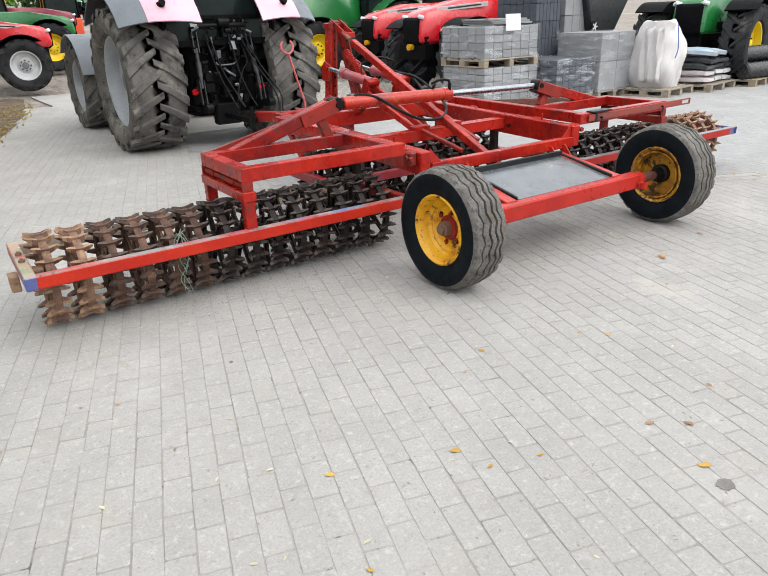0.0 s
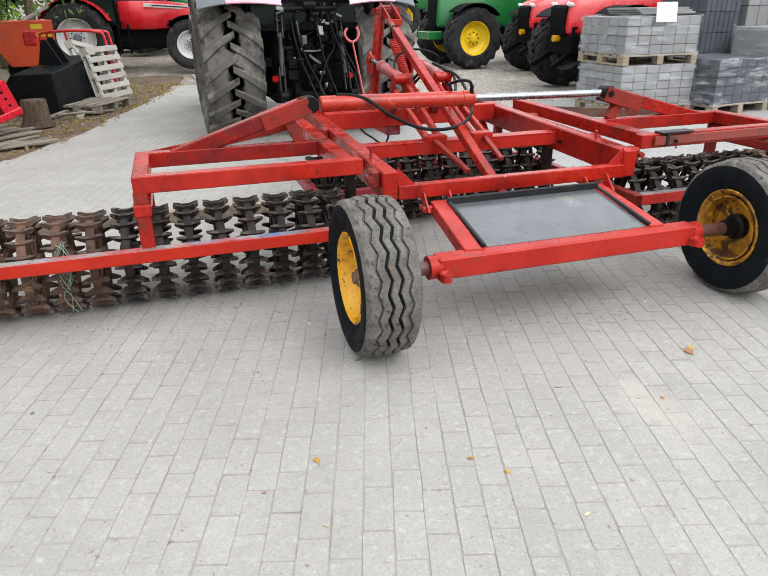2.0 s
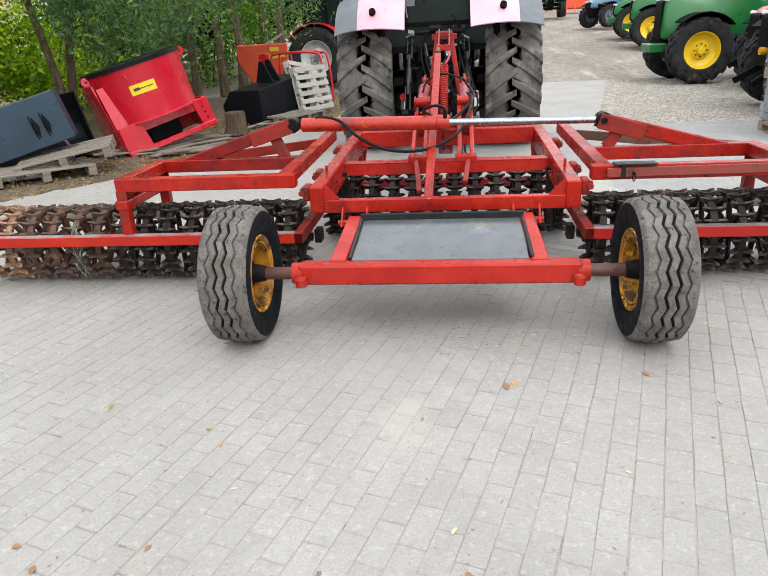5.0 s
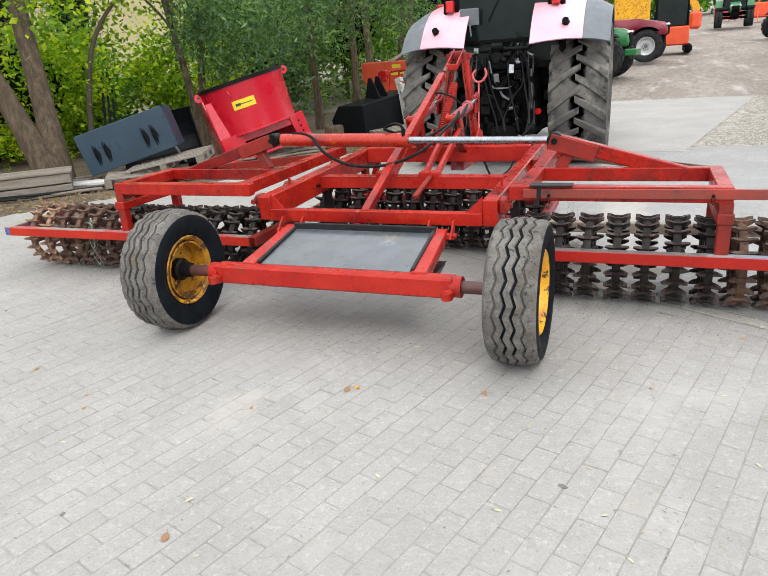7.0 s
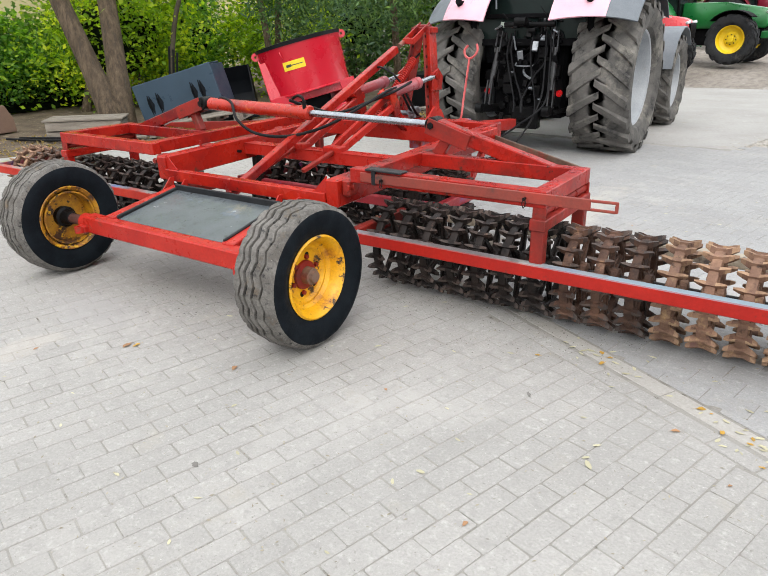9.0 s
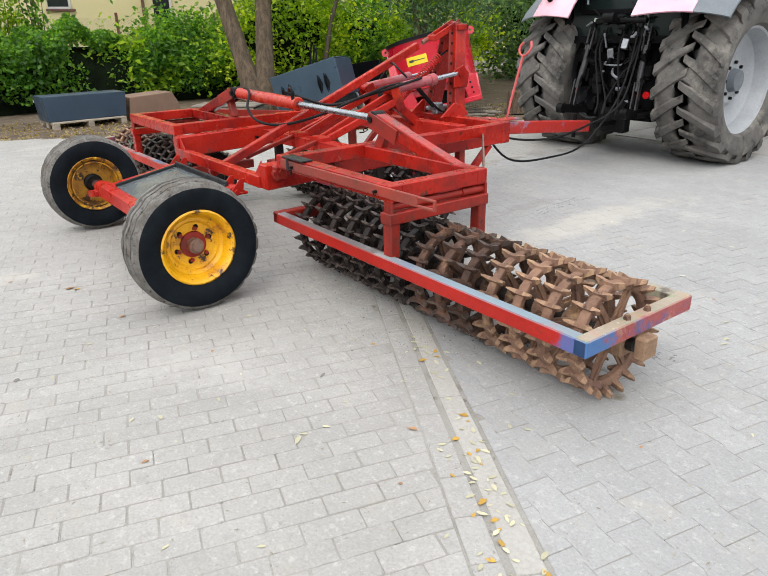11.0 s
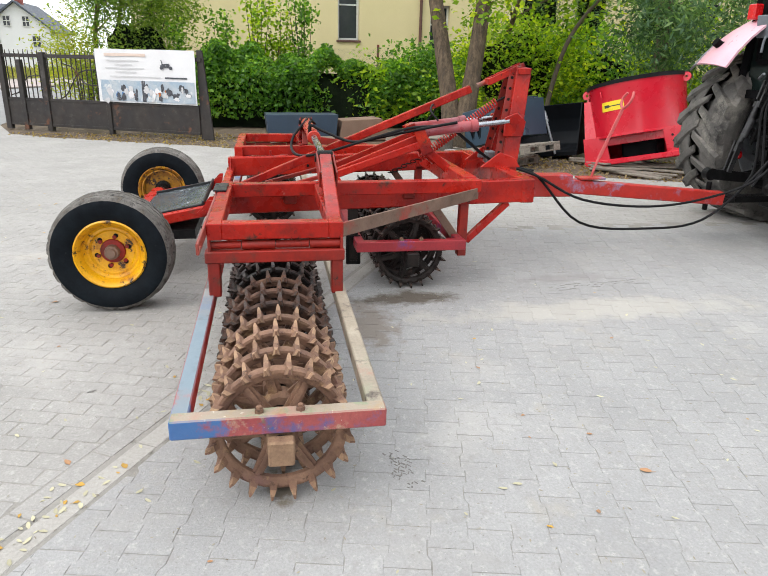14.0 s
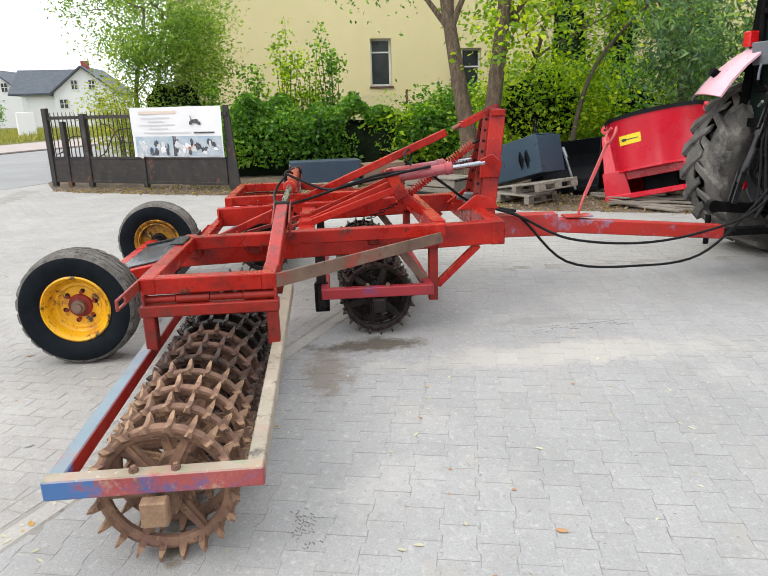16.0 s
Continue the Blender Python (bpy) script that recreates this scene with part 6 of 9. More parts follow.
def pallet(at, sx=1.2, sy=1.0, mat_=PALLET, label="weathered wooden pallet on the ground", group="pallets", gap=7):
    p = thing("pallet", label, "pallet", at, group)
    for k in range(gap):
        bm = bmnew()
        y = -sy / 2 + 0.05 + k * (sy - 0.10) / (gap - 1)
        block(bm, (-sx / 2, y - 0.048, 0.118), (sx / 2, y + 0.048, 0.14), 0.003)
        part("deck_board", bm, mat_, p)
    for x in (-sx / 2 + 0.05, 0, sx / 2 - 0.05):
        bm = bmnew()
        block(bm, (x - 0.05, -sy / 2, 0.096), (x + 0.05, sy / 2, 0.118), 0.003)
        part("stringer", bm, mat_, p)
        bm = bmnew()
        block(bm, (x - 0.05, -sy / 2, 0.0), (x + 0.05, sy / 2, 0.022), 0.003)
        part("runner", bm, mat_, p)
        for y in (-sy / 2 + 0.07, 0, sy / 2 - 0.07):
            bm = bmnew()
            block(bm, (x - 0.05, y - 0.07, 0.022), (x + 0.05, y + 0.07, 0.096), 0.003)
            part("foot", bm, mat_, p)
    return p


def crumpled(bm, lo, hi, amp, rng_, step=0.16):
    """A loose film sleeve round a box."""
    lo, hi = Vector(lo), Vector(hi)
    loop = []
    for a, b in (((lo.x, lo.y), (hi.x, lo.y)), ((hi.x, lo.y), (hi.x, hi.y)), ((hi.x, hi.y), (lo.x, hi.y)), ((lo.x, hi.y), (lo.x, lo.y))):
        n = max(2, int((Vector(b) - Vector(a)).length / step))
        loop += [Vector(a).lerp(Vector(b), i / n) for i in range(n)]
    c = Vector(((lo.x + hi.x) / 2, (lo.y + hi.y) / 2))
    rows = []
    nz = max(3, int((hi.z - lo.z) / 0.09))
    for j in range(nz + 1):
        z = lo.z + (hi.z - lo.z) * j / nz
        rows.append([bm.verts.new((*(p + (p - c).normalized() * (0.012 + rng_.uniform(0, amp))), z + rng_.uniform(-0.02, 0.02))) for p in loop])
    n = len(loop)
    for p, q in zip(rows, rows[1:]):
        for i in range(n):
            bm.faces.new((p[i], p[(i + 1) % n], q[(i + 1) % n], q[i]))


rs = random.Random(21)


def block_stack(at, sx, sy, z0, h, mat_, label, course=0.115, nx=6, film=True, group="stacks of paving blocks"):
    s = thing("block_stack", label, "paving blocks", at, group)
    n = max(1, round(h / course))
    for j in range(n):
        bm = bmnew()
        z = z0 + j * h / n
        for i in range(nx):
            for k in range(nx - 1):
                if 0 < i < nx - 1 and 0 < k < nx - 2 and j < n - 1:
                    continue
                x, y = -sx / 2 + (i + 0.5) * sx / nx, -sy / 2 + (k + 0.5) * sy / (nx - 1)
                slab(bm, pose(x, y, z + h / n / 2), (sx / nx - 0.006, sy / (nx - 1) - 0.006, h / n - 0.005), 0.006)
        tagged(part("course", bm, mat_, s), kind="stuff")
    if film:
        bm = bmnew()
        crumpled(bm, (-sx / 2, -sy / 2, z0 - 0.02), (sx / 2, sy / 2, z0 + h + 0.01), 0.03, rs)
        part("film", bm, FILM_, s, "crinkled clear wrapping film")
    return s


GR = "block pallets"
SA = pose(5.03, 5.93, 0, 0, 0, -3)
pallet(SA, 1.25, 1.15, PALLET_NEW, "pale wooden pallet under wrapped grey blocks", GR)
block_stack(SA, 1.22, 1.12, 0.142, 0.56, BLOCKS, "film-wrapped stack of grey paving blocks on a pallet")
SB = pose(5.02, 5.95, 0.705, 0, 0, -2)
pallet(SB, 1.25, 1.15, PALLET_NEW, "pale wooden pallet on top of wrapped blocks", GR)
block_stack(SB, 1.22, 1.12, 0.142, 0.50, BLOCKS, "second film-wrapped stack of grey blocks standing on the first")
for k in range(3):
    bm = bmnew()
    slab(bm, pose(5.2 - k * 0.02, 5.95 + 0.02 * k, 1.385 + 0.03 * k, 0, 0, -2), (0.9, 0.8 - 0.05 * k, 0.028), 0.004)
    tagged(part("loose_slab", bm, BLOCKS), "loose grey slab lying on the wrapped stack", "slab", "loose slabs")
bm = bmnew()
slab(bm, pose(4.98, 5.36, 1.40, -6, 0, -2), (0.34, 0.003, 0.26), 0)
tagged(part("paper_note", bm, WHITE_BAR), "white paper sheet stuck on the wrapped blocks", "paper")
SC = pose(6.22, 5.50, 0, 0, 0, 4)
pallet(SC, 1.1, 1.0, PALLET, "wooden pallet under a low block stack", GR)
block_stack(SC, 1.08, 0.95, 0.142, 0.62, BLOCKS_D, "low film-wrapped stack of dark blocks")
SD_ = pose(6.70, 6.62, 0, 0, 0, 2)
pallet(SD_, 0.75, 1.0, PALLET, "wooden pallet under a tall dark stack", GR)
block_stack(SD_, 0.70, 0.98, 0.142, 1.85, BLOCKS_D, "tall stack of anthracite ribbed blocks", 0.30, 7, False)
SE = pose(7.62, 6.75, 0, 0, 0, 4)
pallet(SE, 0.8, 1.1, PALLET, "wooden pallet under a tall grey stack", GR)
block_stack(SE, 0.76, 1.05, 0.142, 1.75, BLOCKS, "tall stack of grey slabs", 0.44, 3, False)
SF = pose(7.42, 5.52, 0, 0, 0, 4)
pallet(SF, 1.15, 1.0, PALLET, "wooden pallet under grey slabs", GR)
block_stack(SF, 1.1, 0.95, 0.142, 1.02, BLOCKS, "stack of smooth grey slabs with torn film", 0.52, 2)
# black tipping bin on wheels, on a slab stack
SG = pose(8.62, 6.72, 0, 0, 0, 4)
pallet(SG, 1.1, 1.1, PALLET, "wooden pallet under a slab stack with a bin on top", GR)
block_stack(SG, 1.05, 1.05, 0.142, 0.98, BLOCKS, "slab stack under a black bin", 0.5, 3, False)
BIN = surface("black_bin_plastic", (0.012, 0.013, 0.016), (0.018, 0.019, 0.022), 0.35, bump=0.05)
bin_ = thing("wheeled_bin", "black plastic wheeled bin on top of slabs", "bin", pose(8.42, 6.45, 1.13, 0, 0, 4))
bm = bmnew()
prism(bm, [(-0.45, 0), (0.40, 0), (0.85, 0.62), (-0.65, 0.66)], pose(0, 0, 0, 90, 0, 0), 0.62, 0.03)
part("body", bm, BIN, bin_)
bm = bmnew()
beam(bm, (-0.70, 0, 0.66), (0.92, 0, 0.62), 0.70, 0.04)
part("lid_edge", bm, BIN, bin_)
for x in (-0.40,):
    bm = bmnew()
    lathe(bm, [(0.05, -0.02), (0.11, -0.02), (0.11, 0.02), (0.05, 0.02)], 20, Matrix.Translation((x, -0.34, 0.10)) @ pose(0, 0, 0, 0, 0, 90))
    w_ = part("wheel", bm, BLACK_RUBBER, bin_)
    bm = bmnew()
    for k in range(5):
        a = 2 * math.pi * k / 5
        beam(bm, (x, -0.362, 0.10), (x + 0.085 * math.cos(a), -0.362, 0.10 + 0.085 * math.sin(a)), 0.012, 0.028)
    part("spokes", bm, WHITE_BAR, w_)

# big white bag, sacks, black rolls
BAG = surface("white_woven_bag", (0.70, 0.68, 0.67), (0.62, 0.59, 0.58), 0.75, scale=5, fine=150, bump=0.3, spots=(((0.55, 0.46, 0.44), 0.2, 3, 0.3),))
pallet(pose(8.35, 4.75, 0, 0, 0, 8), 1.1, 1.0, PALLET, "wooden pallet under the big bag")
bag = thing("bulk_bag", "bulging white woven bulk bag on a pallet", "bag", pose(8.35, 4.8, 0.142, 0, 0, 8) @ Matrix.Diagonal((0.8, 0.85, 0.97, 1)))
bm = bmnew()
rows, seg = [], 36
for j in range(22):
    t = j / 21
    zz = 1.20 * t
    rad = 0.44 + 0.11 * math.sin(math.pi * min(t * 1.25, 1)) - 0.20 * max(0, t - 0.78) * 3.2
    row = []
    for k in range(seg):
        a = 2 * math.pi * k / seg
        sq = 1 / max(abs(math.cos(a)), abs(math.sin(a))) ** 0.55
        n_ = noise.noise(Vector((math.cos(a) * 1.3, math.sin(a) * 1.3, t * 2.2))) * 0.10 + noise.noise(Vector((math.cos(a) * 3.5, math.sin(a) * 3.5, t * 5 + a))) * 0.045 + noise.noise(Vector((math.cos(a) * 9, math.sin(a) * 9, t * 9))) * 0.015
        r_ = rad * sq + n_ * (1 + 2.5 * max(0, t - 0.8))
        row.append(bm.verts.new((r_ * math.cos(a), r_ * math.sin(a), zz + (0.10 * noise.noise(Vector((a, 3, 1))) if t > 0.85 else 0))))
    rows.append(row)
for p, q in zip(rows, rows[1:]):
    for k in range(seg):
        bm.faces.new((p[k], p[(k + 1) % seg], q[(k + 1) % seg], q[k]))
bm.faces.new(rows[-1])
part("sack", bm, BAG, bag, smooth=60)
bm = bmnew()
for x0 in (-0.52,):
    rows = []
    for i in range(9):
        for_row = []
        for j in range(12):
            for_row.append(bm.verts.new((x0 - 0.06 + 0.06 * math.sin(i * 1.9 + j * 0.3), -0.35 + i * 0.06, 1.1 - j * 0.09 + 0.03 * math.sin(i * 2.0))))
        rows.append(for_row)
    for p, q in zip(rows, rows[1:]):
        for j in range(11):
            bm.faces.new((p[j], p[j + 1], q[j + 1], q[j]))
fl = part("loose_flap", bm, BAG, bag, "loose pinkish fabric flap", smooth=60)
sm = fl.modifiers.new("thick", "SOLIDIFY")
sm.thickness = 0.006
bm = bmnew()
sweep(bm, [(-0.30, -0.50, 1.15), (-0.33, -0.56, 0.9), (-0.31, -0.57, 0.7), (-0.35, -0.55, 0.55)], 0.012, 6)
part("blue_cord", bm, surface("blue_cord", (0.10, 0.14, 0.42), (0.12, 0.16, 0.4), 0.7), bag)
SACKS = [surface("white_pink_sack", (0.66, 0.55, 0.56), (0.72, 0.70, 0.70), 0.45, scale=2.5, bump=0.1), surface("white_sack", (0.68, 0.68, 0.68), (0.58, 0.58, 0.58), 0.4, scale=3, bump=0.15, spots=(((0.05, 0.05, 0.06), 0.15, 4, 0.05),)), surface("black_sack", (0.03, 0.032, 0.036), (0.05, 0.055, 0.06), 0.35, scale=3, bump=0.15, spots=(((0.5, 0.5, 0.5), 0.12, 5, 0.05),)), surface("blue_white_sack", (0.20, 0.35, 0.48), (0.6, 0.6, 0.6), 0.4, scale=2, bump=0.15)]
pallet(pose(9.62, 4.62, 0, 0, 0, 8), 1.25, 1.0, PALLET, "wooden pallet stacked with sacks")
for j in range(5):
    for i in range(3 if j < 3 else 2):
        bm = bmnew()
        slab(bm, Matrix(), (0.42, 0.75, 0.13), 0)
        bmesh.ops.subdivide_edges(bm, edges=bm.edges[:], cuts=3, use_grid_fill=True)
        for v in bm.verts:
            e = max(abs(v.co.x) / 0.21, abs(v.co.y) / 0.375)
            v.co.z *= 1.05 - 0.55 * e ** 4
            v.co += Vector((noise.noise(v.co * 9 + Vector((i, j, 0))), noise.noise(v.co * 9 + Vector((5, i, j))), noise.noise(v.co * 7 + Vector((j, 9, i))) * 0.8)) * 0.02
        so = part("sack", bm, SACKS[(0 if i == 0 else 1) if j < 2 else (2 if j < 4 else 3)], smooth=60, at=pose(9.25 + i * 0.40 + 0.1 * (j > 2) + rs.uniform(-0.02, 0.02), 4.59 + i * 0.05, 0.205 + j * 0.125, rs.uniform(-2, 2) if j < 3 else 5, rs.uniform(-3, 3), 8 + rs.uniform(-4, 4) + (20 if j > 3 else 0)))
        tagged(so, ["white and pink plastic sack on a pallet", "white plastic sack on a pallet", "black plastic sack lying on other sacks", "blue and white sack on top of the pile"][(0 if i == 0 else 1) if j < 2 else (2 if j < 4 else 3)], "sack", "sacks on the pallet")
pallet(pose(10.95, 4.45, 0, 0, 0, 8), 1.2, 1.0, PALLET_NEW, "pale pallet under black rolls")
FOIL = surface("black_wrapping_foil", (0.014, 0.014, 0.016), (0.02, 0.02, 0.022), 0.25, scale=6, bump=0.4, fine=14, bumpdist=0.03)
for k, (y, z) in enumerate(((4.15, 0.30), (4.52, 0.30), (4.35, 0.60))):
    bm = bmnew()
    rod(bm, (10.35, y, z), (12.8, y - 0.35, z), 0.165, seg=24, bev=0.03)
    tagged(part("foil_roll", bm, FOIL), "long roll wrapped in shiny black foil", "roll", "black rolls")

# gravel stones and far machines
gr = np.random.default_rng(8)
sv, sf = [], []
for _ in range(20000):
    y = 7.0 + 9.0 * gr.random() ** 1.3
    x = 2.35 + (y - 7.1) * 0.245 + 6.2 * gr.random() ** 1.4 - abs(gr.normal()) * 0.12
    y -= abs(gr.normal()) * 0.10
    r = gr.uniform(0.006, 0.024)
    k = len(sv)
    base = gr.uniform(0, 6.28)
    for i in range(4):
        a = base + i * 1.57 + gr.uniform(-0.3, 0.3)
        sv.append((x + r * math.cos(a), y + r * math.sin(a), -0.016))
    sv.append((x + gr.uniform(-0.3, 0.3) * r, y + gr.uniform(-0.3, 0.3) * r, -0.014 + r * gr.uniform(0.5, 0.9)))
    sf += [(k + i, k + (i + 1) % 4, k + 4) for i in range(4)]
STONE = surface("pale_crushed_stone", (0.60, 0.575, 0.53), (0.36, 0.325, 0.27), 0.9, scale=5, coords="World", bump=0.2)
tagged(new("gravel_stones", raw("gravel_stones", sv, sf, STONE)), "pale crushed stones on the gravel patch", "gravel", kind="stuff")


# ---- plants ----
def leaf_mat(name, c1, c2, c3):
    m = bpy.data.materials.new(name)
    m.use_nodes = True
    nt = m.node_tree
    b = nt.nodes["Principled BSDF"]
    g = nt.nodes.new("ShaderNodeNewGeometry")
    r = nt.nodes.new("ShaderNodeValToRGB")
    r.color_ramp.elements[0].color = (*c1, 1)
    r.color_ramp.elements[1].color = (*c3, 1)
    e = r.color_ramp.elements.new(0.55)
    e.color = (*c2, 1)
    n = nt.nodes.new("ShaderNodeTexNoise")
    n.inputs["Scale"].default_value = 0.9
    nt.links.new(g.outputs["Position"], n.inputs[0])
    a = nt.nodes.new("ShaderNodeMath")
    a.operation = "MULTIPLY_ADD"
    a.inputs[1].default_value, a.inputs[2].default_value = 0.6, -0.1
    nt.links.new(g.outputs["Random Per Island"], a.inputs[0])
    c = nt.nodes.new("ShaderNodeMath")
    c.operation = "MULTIPLY_ADD"
    c.inputs[1].default_value = 0.9
    nt.links.new(n.outputs[0], c.inputs[0])
    nt.links.new(a.outputs[0], c.inputs[2])
    d = nt.nodes.new("ShaderNodeMath")
    d.operation = "SUBTRACT"
    d.inputs[1].default_value = 0.15
    nt.links.new(c.outputs[0], d.inputs[0])
    nt.links.new(d.outputs[0], r.inputs[0])
    nt.links.new(r.outputs[0], b.inputs["Base Color"])
    b.inputs["Roughness"].default_value = 0.45
    b.inputs["Specular IOR Level"].default_value = 0.35
    tr_ = nt.nodes.new("ShaderNodeBsdfTranslucent")
    mx = nt.nodes.new("ShaderNodeMixShader")
    mx.inputs[0].default_value = 0.46
    br = nt.nodes.new("ShaderNodeMix")
    br.data_type, br.blend_type = "RGBA", "MULTIPLY"
    br.inputs[0].default_value = 1.0
    br.inputs[7].default_value = (2.3, 2.2, 0.7, 1)
    nt.links.new(r.outputs[0], br.inputs[6])
    nt.links.new(br.outputs[2], tr_.inputs[0])
    out = nt.nodes["Material Output"]
    nt.links.new(b.outputs[0], mx.inputs[1])
    nt.links.new(tr_.outputs[0], mx.inputs[2])
    nt.links.new(mx.outputs[0], out.inputs[0])
    return m


L_IVY = leaf_mat("ivy_leaves", (0.012, 0.045, 0.007), (0.085, 0.21, 0.026), (0.32, 0.50, 0.06))
L_LIME = leaf_mat("bright_green_leaves", (0.018, 0.062, 0.005), (0.20, 0.34, 0.018), (0.66, 0.70, 0.05))
L_DARK = leaf_mat("dark_feathery_leaves", (0.012, 0.034, 0.018), (0.075, 0.15, 0.075), (0.25, 0.38, 0.15))
L_FINE = leaf_mat("small_pinnate_leaves", (0.03, 0.075, 0.014), (0.13, 0.23, 0.035), (0.32, 0.42, 0.08))
L_YEL = leaf_mat("yellowing_leaves", (0.10, 0.17, 0.02), (0.24, 0.30, 0.03), (0.46, 0.44, 0.05))
# near-black filler colour: puts the deep shade between leaves into the colour
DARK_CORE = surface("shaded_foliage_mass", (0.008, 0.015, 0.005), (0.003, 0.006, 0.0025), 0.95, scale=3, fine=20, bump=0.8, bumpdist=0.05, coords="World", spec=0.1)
BARK = surface("rough_grey_brown_bark", (0.34, 0.245, 0.155), (0.12, 0.085, 0.056), 0.95, scale=3, fine=14, bump=1.0, bumpdist=0.08, grain=0.6, stretch=(6, 6, 0.8), coords="World", spots=(((0.23, 0.20, 0.15), 0.3, 3, 0.2), ((0.10, 0.12, 0.05), 0.2, 2, 0.2)))
TWIG = surface("thin_branch_bark", (0.13, 0.105, 0.075), (0.09, 0.07, 0.05), 0.9, scale=6, bump=0.3)
pr = np.random.default_rng(17)


def leaves(name, centres, size, material, parent, aspect=0.6, droop=0.3, spread=0.35):
    """Many small folded leaves, one at each centre."""
    n = len(centres)
    C = np.asarray(centres, float)
    d = pr.normal(size=(n, 3))
    d[:, 2] = d[:, 2] * 0.5 - droop
    d /= np.linalg.norm(d, axis=1)[:, None]
    s = np.cross(d, pr.normal(size=(n, 3)))
    s /= np.linalg.norm(s, axis=1)[:, None]
    u = np.cross(d, s)
    L = (size * (1 + spread * pr.uniform(-1, 1, n)))[:, None]
    w = L * aspect * 0.5
    V = np.stack([C, C + d * L * 0.45 + s * w + u * L * 0.06, C + d * L, C + d * L * 0.45 - s * w + u * L * 0.06], 1).reshape(-1, 3)
    k = np.arange(n) * 4
    F = np.concatenate([np.stack([k, k + 1, k + 2], 1), np.stack([k, k + 2, k + 3], 1)])
    me = bpy.data.meshes.new(name)
    me.vertices.add(len(V))
    me.vertices.foreach_set("co", V.ravel())
    me.loops.add(len(F) * 3)
    me.loops.foreach_set("vertex_index", F.ravel())
    me.polygons.add(len(F))
    me.polygons.foreach_set("loop_start", np.arange(len(F)) * 3)
    me.update(calc_edges=True)
    me.materials.append(material)
    return tagged(part(name, me, None, parent), kind="stuff")


def clumps(n, centre, radii, k, tight=0.3):
    """n points gathered in k uneven clumps on and in an ellipsoid."""
    c = pr.normal(size=(k, 3))
    c /= np.linalg.norm(c, axis=1)[:, None]
    c *= pr.uniform(0.45, 1.0, (k, 1))
    c = c * radii + centre
    i = pr.integers(0, k, n)
    sz = pr.uniform(0.5, 1.3, k)[i][:, None]
    return c[i] + pr.normal(size=(n, 3)) * np.array(radii) * tight * sz


def branch(bm, p, d, length, r, depth, tips, bend=0.35, up=0.25):
    pts, q, dd = [Vector(p)], Vector(p), Vector(d).normalized()
    for i in range(4):
        dd = (dd + Vector(pr.normal(size=3) * bend * 0.35) + Z * up * 0.12).normalized()
        q = q + dd * length / 4
        pts.append(q.copy())
    sweep(bm, pts, lambda t: max(r * (1 - 0.62 * t), 0.004), 7 if r > 0.06 else 5)
    if depth == 0:
        tips += pts[2:]
        return
    for k in range(3):
        b = pts[2 + k % 3]
        nd = (dd + Vector(pr.normal(size=3)) * 0.75 + Z * up).normalized()
        branch(bm, b, nd, length * pr.uniform(0.5, 0.75), r * 0.45, depth - 1, tips, bend, up)


def tree(at, h, r, mat_leaf, n, size, label, trunks=((0, 0, 1),), crown_z=0.45, spread=1.0, aspect=0.5, droop=0.3, tight=0.28, crown=None, name="tree", bark=BARK):
    n = int(n * 1.4)
    t = thing(name, label, "tree", Matrix.Translation(at))
    bm, tips = bmnew(), []
    for d in trunks:
        dd = Vector(d).normalized()
        p0 = Vector((dd.x * 0.15, dd.y * 0.15, -0.05))
        pts = [p0]
        q, e = p0.copy(), dd.copy()
        for i in range(6):
            e = (e + Vector(pr.normal(size=3)) * 0.05).normalized()
            q = q + e * h * 0.75 / 6
            pts.append(q.copy())
        sweep(bm, pts, lambda t_: r * (1.22 - 0.35 * min(t_ * 6, 1)) * (1 - 0.6 * t_), 12)
        for k in range(7):
            i = 3 + k % 4
            nd = Vector((*pr.normal(size=2), 0.5)).normalized()
            branch(bm, pts[i], nd, h * 0.30 * spread, r * 0.32, 1, tips)
    part("trunk", bm, bark, t, smooth=50)
    T = np.array([v[:] for v in tips])
    i = pr.integers(0, len(T), n)
    C = T[i] + pr.normal(size=(n, 3)) * h * 0.055 * np.array([1, 1, 0.8])
    if crown is not None:
        C = np.concatenate([C[: n // 2], clumps(n - n // 2, crown[0], crown[1], crown[2], tight)])
    leaves("crown", C, size, mat_leaf, t, aspect, droop)
    return t


